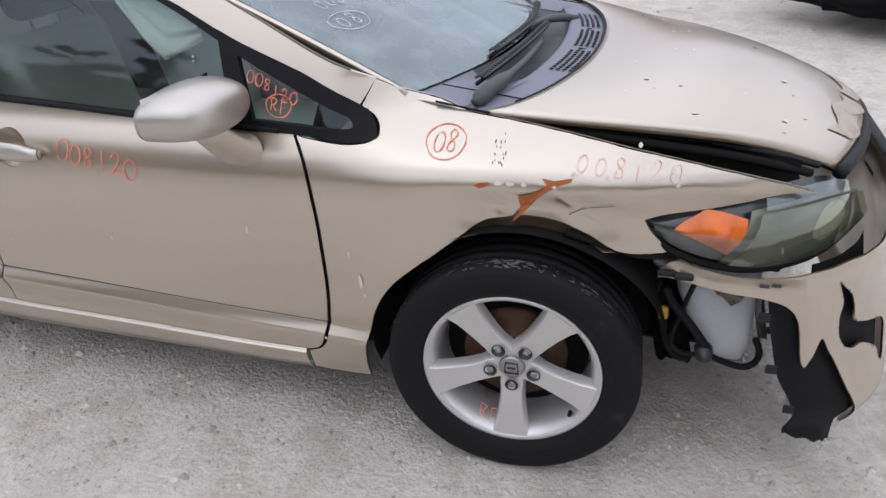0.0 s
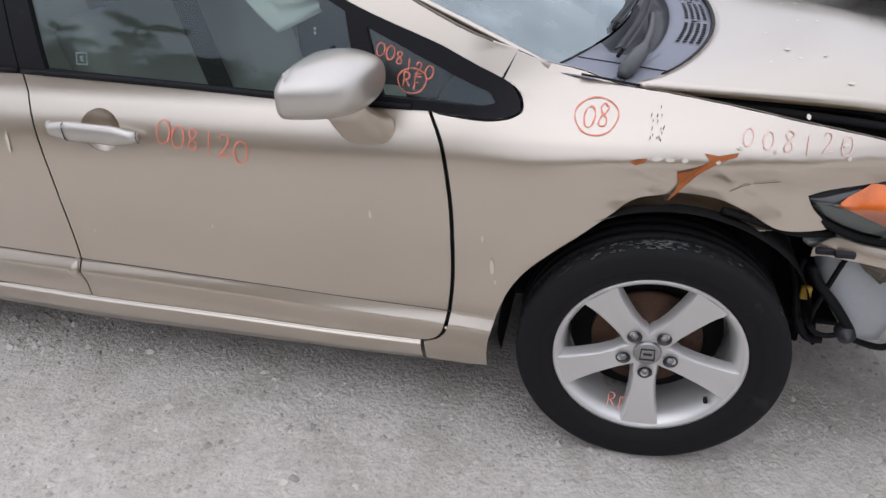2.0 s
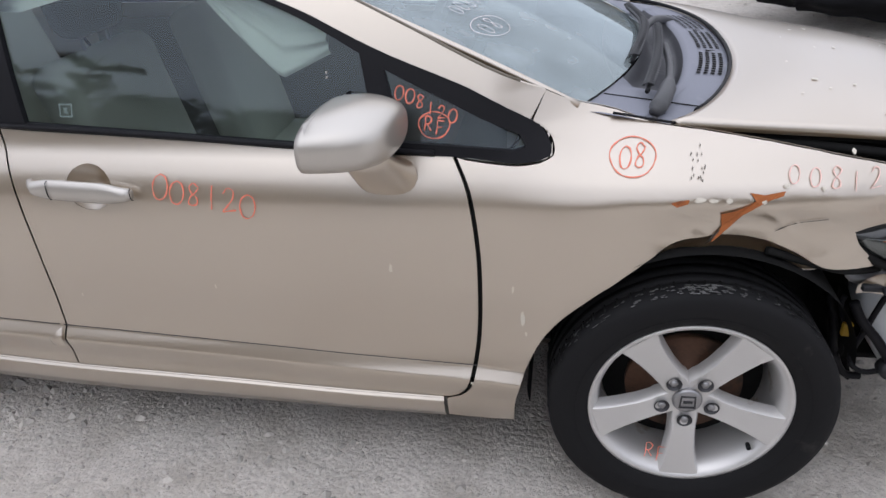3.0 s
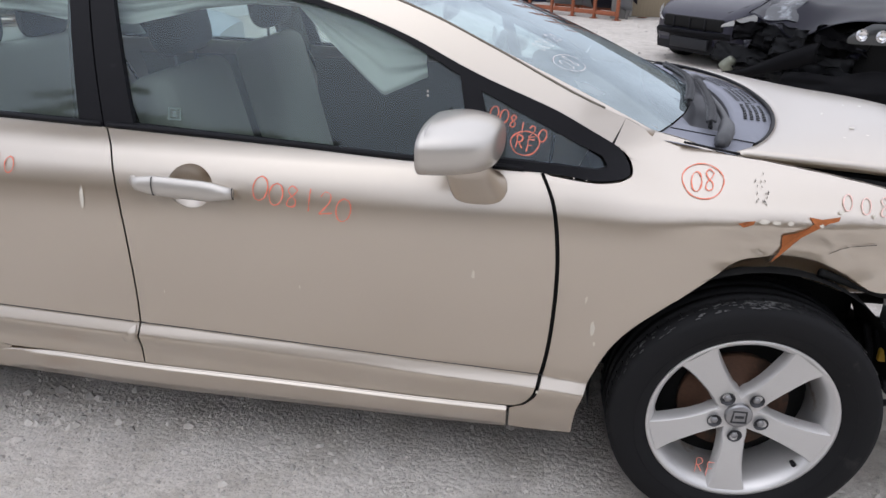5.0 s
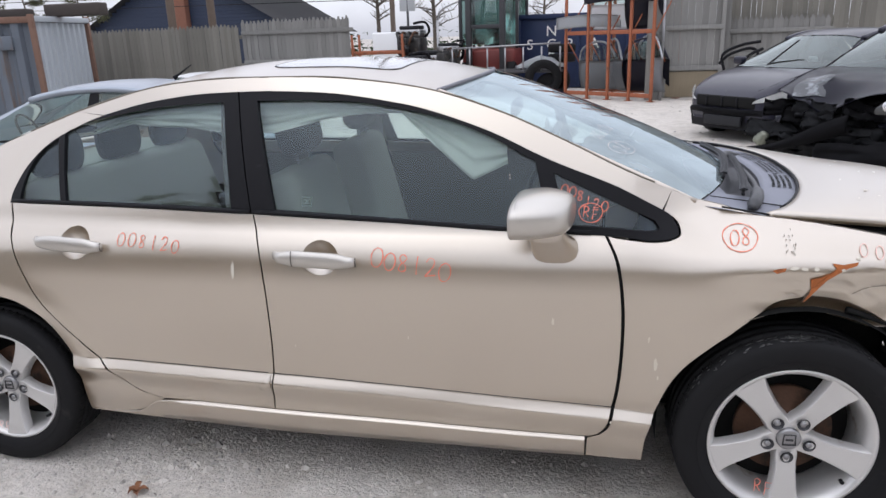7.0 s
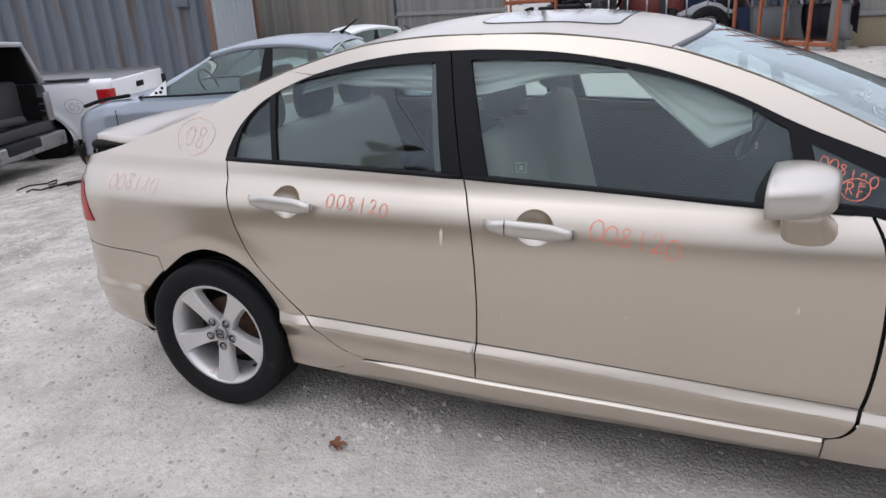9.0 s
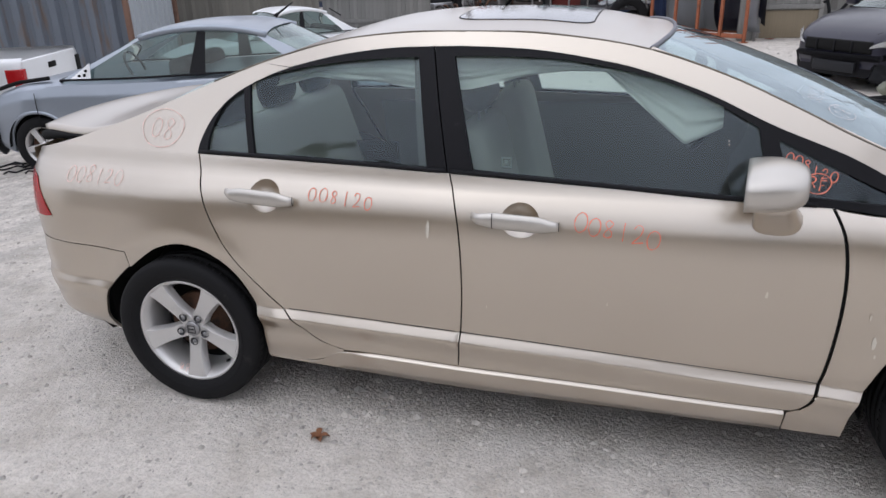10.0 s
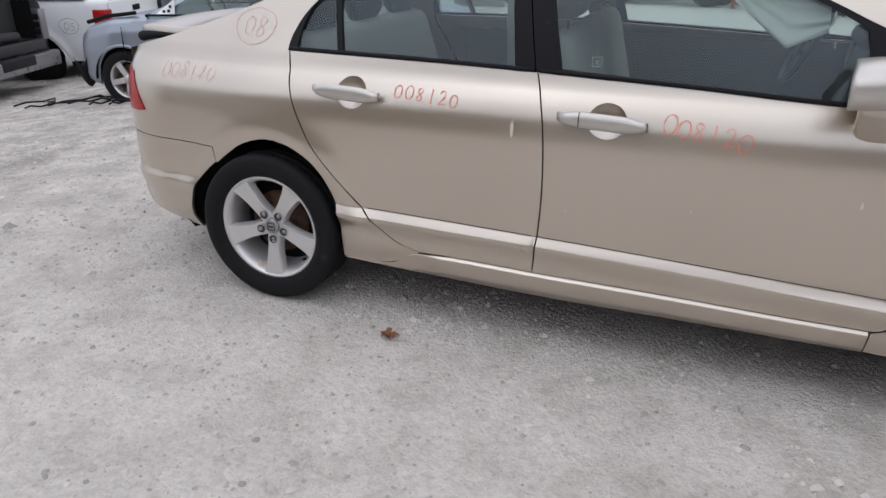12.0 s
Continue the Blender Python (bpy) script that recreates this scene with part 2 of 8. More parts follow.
M_RUST = material("rusty_brake_disc", (0.10, 0.05, 0.03), 0.8, 0.2, 0.5, 20, 0.2, 150, dirt=(0.03, 0.025, 0.02), dirt_scale=10, dirt_at=0.5)
M_RUSTRED = material("bare_rusted_metal", (0.36, 0.11, 0.03), 0.85, 0.0, 0.45, 40, 0.3, 200, dirt=(0.16, 0.05, 0.02), dirt_scale=30, dirt_at=0.55)
M_STEEL = material("steel", (0.35, 0.35, 0.36), 0.35, 0.9, 0.15, 30, 0.05, 200)
M_DARKSTEEL = material("dark_steel", (0.06, 0.06, 0.065), 0.5, 0.5, 0.25, 30, 0.05, 200)
M_UNDER = material("black_underbody", (0.012, 0.012, 0.012), 0.8, 0.0, 0.4, 8, 0.2, 60, spec=0.12)
M_GLASS = glass_material("side_window_glass", (0.74, 0.84, 0.82), rough=0.0, boost=1.4, film_colour=(.5, .51, .53), film_most=.02, shine=(0.78, 0.91, 1.0))
# the windscreen's film is dust plus a painted teal glow of sky and dashboard
M_SCREEN = glass_material("windscreen_glass", (0.62, 0.76, 0.78), boost=1.3, film_colour=(0.56, 0.65, 0.67), film_most=0.46, shine=(0.84, 0.95, 1.0))
M_CLOTH = material("off_white_airbag_cloth", (0.80, 0.80, 0.74), 0.9, 0.0, 0.1, 10, 0.25, 400)
M_SEAT = material("beige_seat_cloth", (0.54, 0.53, 0.47), 0.9, 0.0, 0.12, 10, 0.3, 500)
M_SEATDARK = material("dark_seat_cloth", (0.035, 0.035, 0.037), 0.9, 0.0, 0.15, 10, 0.3, 500)
M_DASH = material("dark_dashboard_plastic", (0.035, 0.036, 0.038), 0.6, 0.0, 0.15, 10, 0.1, 300)
M_TRIMBEIGE = material("grey_beige_door_lining", (0.13, 0.128, 0.118), 0.75, 0.0, 0.12, 6, 0.1, 300)
M_MARK = material("orange_red_paint_marker", (0.80, 0.24, 0.16), 0.7, 0.0, 0.25, 60, 0.0, 500)
M_MARKPALE = material("faded_pink_paint_marker", (0.80, 0.55, 0.49), 0.7, 0.0, 0.25, 60, 0.0, 500)
M_CHIP = material("pale_paint_chip", (0.62, 0.58, 0.50), 0.7, 0.0, 0.2, 40, 0.0, 200)
M_ORANGE = material("orange_indicator_plastic", (0.72, 0.15, 0.015), 0.22, 0.0, 0.35, 22, 0.05, 60, coat=0.5)
M_LENSGLASS = glass_material("hazy_headlamp_cover", (0.80, 0.82, 0.72), 0.06, 1.5, 2.5, (0.42, 0.43, 0.33), 0.26)
M_REFLECT = material("dim_headlamp_reflector", (0.21, 0.22, 0.175), 0.4, 0.5, 0.4, 5, 0.01, 50)
M_CLEARLENS = glass_material("clear_lens_edge", (0.70, 0.74, 0.76), 0.05, 1.5, 2.4, (0.40, 0.43, 0.47), 0.34)
# pale matte colour stands in for the bright reflection in the bowl
M_BOWL = material("lamp_bowl_painted_glow", (0.60, 0.59, 0.49), 0.5, 0.4, 0.15, 9, 0.02, 50)
M_LENSDARK = material("smoked_headlamp_housing", (0.045, 0.048, 0.05), 0.2, 0.2, 0.3, 8, 0.03, 60, coat=0.6)
M_TAIL = material("red_tail_lamp_plastic", (0.36, 0.010, 0.012), 0.25, 0.0, 0.25, 12, 0.02, 60, coat=0.1, spec=0.3)
M_WHITEPL = material("translucent_white_plastic", (0.47, 0.49, 0.51), 0.45, 0.0, 0.12, 6, 0.08, 80, dirt=(0.45, 0.42, 0.36), dirt_scale=8, dirt_at=0.62)
M_CHROME = material("chrome", (0.75, 0.75, 0.76), 0.12, 1.0, 0.05, 10, 0.0, 60)

# ---- the gold sedan: its skin as a half width over length and height ----
f_plan = curve([(-3.58, .44), (-3.555, .53), (-3.50, .62), (-3.43, .70), (-3.36, .750), (-3.30, .774), (-3.22, .792), (-3.1, .803), (-2.7, .838), (-2.4, .848), (-2.0, .863), (-1.5, .877), (-.9, .878), (-.5, .868), (-.2, .855), (0, .845), (.2, .83), (.35, .79), (.5, .74), (.6, .70), (.75, .62)])
f_side = curve([(.10, .07), (.18, .045), (.25, .028), (.3, .022), (.37, .02), (.42, .012), (.5, .008), (.65, 0), (.75, .002), (.82, .01), (.87, .025), (.90, .04), (.93, .058), (.98, .075), (1.1, .12)])
f_nose = curve([(.10, .07), (.18, .045), (.25, .028), (.3, .022), (.37, .02), (.5, .008), (.65, 0), (.75, .002), (.82, .012), (.86, .03), (.89, .055), (.92, .087), (.95, .125), (.98, .165), (1.05, .22)])
f_tail = curve([(-2.9, .5), (-2.2, .15), (-1.8, 0)])
f_belt = curve([(-2.8, .985), (-1.65, .975), (-.9, .945), (-.36, .915), (.5, .90)])
f_lean = curve([(-3.2, .7), (-2.7, .6), (-2.45, .5), (-2.0, .33), (-1.6, .3), (0, .3)])


def smooth(a, b, x):
    t = min(1, max(0, (x - a) / (b - a)))
    return t * t * (3 - 2 * t)


f_ledge = curve([(-2.5, .455), (-2.29, .452), (-1.6, .440), (-1.2, .424), (-.85, .406), (-.5, .383), (-.38, .372)])


def ledge(x):
    return f_ledge(x)


def skin(x, z):
    """The sedan's half width."""
    zb = f_belt(x)
    front = smooth(-.50, -.20, x)
    nose = f_nose(z)
    z0 = min(z, zb)
    side = f_side(z0) * (1 + (f_tail(x) if x < -1.8 else 0))
    if z > zb:
        h = z - zb
        side += f_lean(x) * h + .35 * h * h
    y = f_plan(x) - side * (1 - front) - nose * front
    # swelling round the wheel openings
    for cx, k in ((0, .010), (-2.7, .011)):
        r = math.hypot(x - cx, z - .31)
        y += k * math.exp(-((r - .40) / .055) ** 2) * smooth(.25, .45, z)
    # the pressed ledge low on the doors
    d = z - ledge(x)
    if -.22 < d < .01:
        y += .022 * min(1, max(0, -d / .034)) * (1 - .6 * smooth(-.036, -.11, d)) * smooth(-.21, -.10, d) * smooth(-3.0, -2.5, x)
    return y


def dented(x, z):
    """The crushed fender: dents and creases in the skin."""
    y = skin(x, z)
    # the lower half is pushed in below a long crease, the arch kinked up where it was hit
    d = .020 * smooth(.850, .765, z) * smooth(-.34, -.02, x)
    d += .010 * math.exp(-((x - .12) / .13) ** 2 - ((z - .775) / .045) ** 2)
    d += .008 * math.exp(-((x - .33) / .12) ** 2 - ((z - .72) / .05) ** 2)
    fold = (x - .135) * .80 + (z - .785) * .60
    d -= .006 * math.exp(-(fold / .016) ** 2 - ((z - .785) / .035) ** 2)
    d -= .005 * math.exp(-((x + .02 - (z - .76) * .55) / .022) ** 2 - ((z - .765) / .035) ** 2)
    d += .007 * math.exp(-((x + .10) / .05) ** 2 - ((z - .745) / .022) ** 2)
    d += .008 * math.exp(-((math.hypot(x, z - .31) - .40) / .055) ** 2) * smooth(.25, .45, z) * smooth(-.30, -.05, x)
    near = smooth(-.25, .0, x) * smooth(.62, .70, z) * (1 - smooth(.82, .87, z))
    d += near * .0045 * noise.noise(Vector((x * 8, z * 18, 3.1)))
    d += near * .002 * abs(noise.noise(Vector((x * 22 + z * 14, z * 30, 8.2))))
    return y - d


def smooth_loop(*runs, n=5):
    """A closed outline of smooth runs that meet in corners."""
    out = []
    for run in runs:
        pts = spline([(a, 0, b) for a, b in run], n) if len(run) > 2 else [Vector((a, 0, b)) for a, b in run]
        for p in pts:
            if not out or (p - out[-1]).length > .003:
                out.append(p)
    if (out[0] - out[-1]).length < .003:
        out.pop()
    return [(p.x, p.z) for p in out]


def inside(px, pz, loop):
    hit = False
    for (ax, az), (bx, bz_) in zip(loop, loop[1:] + loop[:1]):
        if (az > pz) != (bz_ > pz) and px < (bx - ax) * (pz - az) / (bz_ - az) + ax:
            hit = not hit
    return hit


def on_outline(p, rings, near=.0015):
    """Whether a point lies on one of the outlines."""
    for ring in rings:
        for (ax, az), (bx, bz_) in zip(ring, ring[1:] + ring[:1]):
            dx, dz = bx - ax, bz_ - az
            t = max(0, min(1, ((p.x - ax) * dx + (p.z - az) * dz) / (dx * dx + dz * dz + 1e-12)))
            if abs(p.x - ax - t * dx) + abs(p.z - az - t * dz) < near:
                return True
    return False


def panel(name, loop, mat_, parent, side=-1, surf=skin, out=0.0, lip=.012, step=.035, label="", roll=.002, holes=(), creased=False):
    """A sheet cut to the outline, bent to the skin, with turned-in edges."""
    b = bmesh.new()
    if holes:
        edges = []
        for ring in [loop, *holes]:
            vs = [b.verts.new((x, 0, z)) for x, z in ring]
            edges += [b.edges.new((vs[i], vs[(i + 1) % len(vs)])) for i in range(len(vs))]
        bmesh.ops.triangle_fill(b, use_beauty=True, use_dissolve=False, edges=edges)
        bad = [f for f in b.faces if any(inside(f.calc_center_median().x, f.calc_center_median().z, h) for h in holes)]
        bmesh.ops.delete(b, geom=bad, context="FACES_ONLY")
    else:
        b.faces.new([b.verts.new((x, 0, z)) for x, z in loop])
        b.normal_update()
        bmesh.ops.triangulate(b, faces=b.faces[:], ngon_method="EAR_CLIP")
    if creased:
        x0, x1 = min(v.co.x for v in b.verts), max(v.co.x for v in b.verts)
        slope = (ledge(x1) - ledge(x0)) / (x1 - x0)
        mid = (ledge(x1) + ledge(x0)) / 2 * .4 + ledge((x0 + x1) / 2) * .6
        for off in (.010, .004, 0, -.004, -.009, -.014, -.019, -.024, -.029, -.034, -.040, -.055, -.075):
            bmesh.ops.bisect_plane(b, geom=b.verts[:] + b.edges[:] + b.faces[:], plane_co=((x0 + x1) / 2, 0, mid + off), plane_no=(-slope, 0, 1), dist=1e-5)
    for axis, step_ in ((0, max(step, .04)), (2, min(step, .014))):
        lo, hi = min(v.co[axis] for v in b.verts), max(v.co[axis] for v in b.verts)
        k = int((hi - lo) / step_)
        for i in range(1, k + 1):
            co, no = [0, 0, 0], [0, 0, 0]
            co[axis], no[axis] = lo + (hi - lo) * i / (k + 1), 1
            bmesh.ops.bisect_plane(b, geom=b.verts[:] + b.edges[:] + b.faces[:], plane_co=co, plane_no=no, dist=1e-5)
    bmesh.ops.remove_doubles(b, verts=b.verts[:], dist=4e-5)
    bmesh.ops.dissolve_degenerate(b, edges=b.edges[:], dist=1e-5)
    edge = [e for e in b.edges if e.is_boundary and on_outline((e.verts[0].co + e.verts[1].co) / 2, [loop, *holes])]
    rim_ = {v for e in edge for v in e.verts}
    for v in b.verts:
        x, z = v.co.x, v.co.z
        y = surf(x, z)
        gx, gz = (surf(x + .004, z) - surf(x - .004, z)) / .008, (surf(x, z + .004) - surf(x, z - .004)) / .008
        v.co.y = side * (y + out - (roll if v in rim_ and lip else 0))
        v.normal = Vector((-gx, side, -gz)).normalized()
    want = {v: v.normal.copy() for v in b.verts}
    if lip:
        made = bmesh.ops.extrude_edge_only(b, edges=edge)["geom"]
        for v in [g for g in made if isinstance(g, bmesh.types.BMVert)]:
            v.co.y -= side * lip
            want[v] = None
    b.normal_update()
    for f in b.faces:
        if f.normal.y * side < 0 and abs(f.normal.y) > .2:
            f.normal_flip()
    b.verts.index_update()
    table = [(want.get(v) or v.normal).copy()[:] for v in b.verts]
    ob = part(name, b, mat_, parent, label)
    ob.data.normals_split_custom_set_from_vertices(table)
    return ob


FD_FRONT = [(-.555, .925), (-.522, .854), (-.504, .74), (-.500, .62), (-.505, .49), (-.518, .39), (-.534, .325), (-.562, .290), (-.60, .281)]
SILL_GAP = [(-.60, .281), (-.85, .288), (-1.22, .298), (-1.635, .304), (-1.9, .308), (-2.06, .306)]
B_GAP = [(-1.663, .972), (-1.625, .82), (-1.613, .64), (-1.62, .47), (-1.635, .304)]
RD_REAR = [(-2.606, .985), (-2.592, .93), (-2.556, .817), (-2.49, .685), (-2.40, .570), (-2.285, .453), (-2.195, .363), (-2.14, .328), (-2.06, .306)]
BELT = [(-2.612, .985), (-2.1, .981), (-1.667, .972), (-1.2, .953), (-.876, .936), (-.555, .925)]
FRAME_TOP = [(-.352, .945), (-.370, .972), (-.396, .992), (-.526, 1.061), (-.724, 1.136), (-.896, 1.213), (-1.074, 1.273), (-1.22, 1.306), (-1.41, 1.334), (-1.6, 1.344), (-1.74, 1.344), (-1.91, 1.337), (-2.1, 1.312), (-2.28, 1.27), (-2.4, 1.228), (-2.5, 1.175), (-2.57, 1.105), (-2.606, 1.03), (-2.612, .985)]
RAIL = [(-.366, 1.043), (-.527, 1.115), (-.693, 1.193), (-.864, 1.266), (-1.078, 1.333), (-1.26, 1.364), (-1.49, 1.384), (-1.77, 1.386), (-2.0, 1.371), (-2.17, 1.342), (-2.4, 1.282)]
f_rail = curve([p for p in reversed([(-.366, 1.043), (-.527, 1.115), (-.693, 1.193), (-.864, 1.266), (-1.078, 1.333), (-1.26, 1.364), (-1.49, 1.384), (-1.77, 1.386), (-2.0, 1.371), (-2.17, 1.342), (-2.4, 1.282), (-2.65, 1.195), (-2.9, 1.10), (-3.1, 1.04)])])
G = .0026


def shift(run, dx=0.0, dz=0.0):
    return [(x + dx, z + dz) for x, z in run]


sedan = thing("sedan", "gold metallic four-door sedan with crushed front corner, on gravel", "car", kind="")


def door(front, side):
    """A door with its skin, window frame, glass, ledge and handle."""
    if front:
        loop = smooth_loop(shift(B_GAP, G)[::1], shift([p for p in SILL_GAP if p[0] > -1.64][::-1], 0, .001), shift(FD_FRONT, -G - .003)[::-1], shift([p for p in BELT if p[0] > -1.68][::-1], 0, -.002))
        name = "front_door"
    else:
        loop = smooth_loop(shift(RD_REAR, G), shift([p for p in SILL_GAP if p[0] < -1.6][::-1], 0, .001), shift(B_GAP, -G)[::-1], shift([p for p in BELT if p[0] < -1.6][::-1], 0, -.002))
        name = "rear_door"
    hx0, hx1, hz, = (-1.580, -1.306, .849) if front else (-2.468, -2.200, .868)
    cx = (hx0 + hx1) / 2 + .016
    hole = [(cx + .060 * math.cos(2 * math.pi * k / 28), hz - .002 + .053 * math.sin(2 * math.pi * k / 28)) for k in range(28)]
    skin_ = panel(name, loop, M_GOLD, sedan, side, holes=[hole], creased=True)
    # handle: a dished cup and a bar
    cup = grid(lambda u, v: (cx + .061 * v * math.cos(2 * math.pi * u), side * (skin(cx, hz) - .0035 - .036 * (1 - v ** 2)), hz - .002 + .054 * v * math.sin(2 * math.pi * u)), 28, 10)
    for q in cup.verts:
        q.co.y += side * (skin(q.co.x, q.co.z) - skin(cx, hz))
    part("handle_cup", cup, M_GOLD, skin_)
    bar = bmesh.new()
    rows = []
    for i in range(25):
        u = i / 24
        x = hx0 + (hx1 - hx0) * u
        r = .0262 * min(1, .60 + .40 * smooth(0, .30, u)) * (1 - .40 * smooth(.72, 1, u) ** 1.2)
        y = side * (skin(x, hz) + .004 + .021 * smooth(0, .10, u) * (1 - .25 * smooth(.93, 1, u)))
        zc = hz - .012 * (u - .5)
        fat = 1 if 0 < i < 24 else .8
        ring = []
        for o, h in ((-.010, .80), (-.004, .96), (.001, 1.0), (.006, .86), (.0105, .45), (.0125, .10), (.0125, -.10), (.0115, -.40), (.0090, -.72), (.004, -.95), (-.002, -1.0), (-.010, -.80), (-.012, -.3), (-.012, .3)):
            ring.append(bar.verts.new((x, y + side * o * fat, zc + r * h * fat)))
        rows.append(ring)
    for ra, rb in zip(rows, rows[1:]):
        for k in range(14):
            bar.faces.new((ra[k], ra[(k + 1) % 14], rb[(k + 1) % 14], rb[k]))
    bar.faces.new(rows[0])
    bar.faces.new(rows[-1])
    bmesh.ops.recalc_face_normals(bar, faces=bar.faces)
    part("handle", bar, M_TRIMGOLD, skin_, "gold painted pull handle")
    part("handle_end", tube([(hx1 + .001, side * (skin(hx1, hz) + .019 + .009 * math.cos(a)), hz - .006 + .0145 * math.sin(a)) for a in [math.pi * k / 8 - math.pi / 2 for k in range(9)]], .0011, 5), M_BLACK, skin_)
    if front:
        split = hx0 + (.072 if front else .0)
        part("handle_joint", tube([(split, side * (skin(split, hz) + .0275 + .0118 * abs(math.cos(a)) ** .6), hz + .003 + .0235 * math.sin(a)) for a in [math.pi * k / 10 - math.pi / 2 for k in range(11)]], .0012, 5), M_BLACK, skin_)
    # black window frame and glass
    top = FRAME_TOP
    if front:
        outer = smooth_loop([p for p in top if p[0] > -1.74] + [(-1.742, 1.344)], [(-1.742, 1.344), (-1.705, 1.16), (-1.667, .973)], [p for p in BELT if p[0] > -1.67][1 - 1:] + [(-.43, .912), (-.372, .915)], [(-.372, .915), (-.350, .925), (-.352, .945)])
        glass = smooth_loop([(-.765, 1.131), (-.895, 1.197), (-1.037, 1.25), (-1.22, 1.291), (-1.405, 1.312), (-1.674, 1.316)], [(-1.674, 1.316), (-1.63, 1.15), (-1.588, .984)], [(-1.588, .984), (-1.2, .964), (-.876, .947), (-.72, .941)], [(-.72, .941), (-.745, 1.04), (-.765, 1.131)])
        tri = smooth_loop([(-.712, 1.100), (-.668, .953)], [(-.668, .953), (-.52, .944), (-.43, .936)], [(-.43, .936), (-.405, .942), (-.418, .966)], [(-.418, .966), (-.56, 1.03), (-.712, 1.100)])
        holes = [glass, tri]
    else:
        outer = smooth_loop([(-1.747, 1.344)] + [p for p in top if p[0] < -1.76], [p for p in BELT if p[0] < -1.66], [(-1.671, .973), (-1.71, 1.16), (-1.747, 1.344)])
        glass = smooth_loop([(-1.793, 1.312), (-1.765, 1.15), (-1.739, .986)], [(-1.739, .986), (-2.1, .993), (-2.378, .995)], [(-2.378, .995), (-2.408, 1.1), (-2.435, 1.208)], [(-2.435, 1.208), (-2.385, 1.236), (-2.245, 1.268), (-2.016, 1.30), (-1.793, 1.312)])
        quarter = smooth_loop([(-2.573, .996), (-2.401, .994)], [(-2.401, .994), (-2.428, 1.09), (-2.458, 1.196)], [(-2.458, 1.196), (-2.52, 1.155), (-2.553, 1.108), (-2.572, 1.04), (-2.573, .996)])
        holes = [glass, quarter]
    frame_ = panel_with_holes("window_frame", outer, holes, M_BLACK, skin_, side)
    for h in holes:
        g = panel("window_glass", h, M_GLASS, skin_, side, out=-.010, lip=0, step=.08, label="tinted side window glass")
        g.visible_shadow = False
    # dark joint along the top of the pressed ledge
    e0, e1 = (-1.628, -.512) if front else (-2.262, -1.642)
    part("ledge_joint", tube([(x, side * (skin(x, ledge(x) + .0015) + .0004), ledge(x) + .0015) for x in np.linspace(e0, e1, 40)], .0013, 6), M_DARKSTEEL, skin_)
    # rubber strip along the belt
    b0, b1 = (-1.66, -.60) if front else (-2.60, -1.675)
    fb = curve([p for p in sorted(BELT)])
    strip = tube([(b0 + (b1 - b0) * i / 24, side * (skin(b0 + (b1 - b0) * i / 24, fb(b0 + (b1 - b0) * i / 24) + .008) + .004), fb(b0 + (b1 - b0) * i / 24) + .007) for i in range(25)], .007, 6)
    part("belt_strip", strip, M_BLACK, skin_)
    return skin_


def panel_with_holes(name, outer, holes, mat_, parent, side, out=.001):
    """A flat band between an outline and the openings in it, as thin strips."""
    b = bmesh.new()
    edges = []
    for loop in [outer] + holes:
        vs = [b.verts.new((x, 0, z)) for x, z in loop]
        edges += [b.edges.new((vs[i], vs[(i + 1) % len(vs)])) for i in range(len(vs))]
    bmesh.ops.triangle_fill(b, use_beauty=True, use_dissolve=False, edges=edges)
    bad = [f for f in b.faces if any(inside(f.calc_center_median().x, f.calc_center_median().z, h) for h in holes)]
    bmesh.ops.delete(b, geom=bad, context="FACES_ONLY")
    bmesh.ops.subdivide_edges(b, edges=[e for e in b.edges if e.calc_length() > .12], cuts=2)
    for v in b.verts:
        v.co.y = side * (skin(v.co.x, v.co.z) + out)
    edge = [e for e in b.edges if e.is_boundary]
    made = bmesh.ops.extrude_edge_only(b, edges=edge)["geom"]
    for v in [g for g in made if isinstance(g, bmesh.types.BMVert)]:
        v.co.y -= side * .016
    bmesh.ops.recalc_face_normals(b, faces=b.faces)
    ob = part(name, b, mat_, parent)
    return sharp(ob)


ARCH_F = [(.367, .667), (.31, .664), (.247, .674), (.178, .715), (.105, .748), (.033, .760), (-.024, .756), (-.085, .735), (-.15, .684), (-.20, .643), (-.254, .600), (-.317, .541), (-.367, .462), (-.405, .345), (-.420, .27), (-.424, .189)]
ARCH_R = [(-2.391, .228), (-2.387, .406), (-2.428, .521), (-2.491, .605), (-2.584, .657), (-2.68, .672), (-2.78, .647), (-2.851, .607), (-2.938, .545)]
FENDER_TOP = [(-.366, 1.043), (-.30, 1.012), (-.21, .988), (-.127, .966), (0, .952), (.2, .922), (.45, .868), (.60, .825), (.677, .791)]
fender_loop = smooth_loop([(-.424, .189), (-.52, .193), (-.596, .197)], [(-.596, .197), (-.594, .274)], shift(FD_FRONT, .005, -.002)[::-1][1:], [(-.55, .920), (-.43, .906), (-.372, .909)], [(-.372, .909), (-.344, .922), (-.346, .948), (-.362, .968), (-.391, .988)], [(-.391, .988), (-.366, 1.043)], FENDER_TOP, [(.677, .791), (.60, .800), (.45, .778), (.35, .766), (.297, .752)], [(.297, .752), (.318, .715), (.367, .667)], ARCH_F)
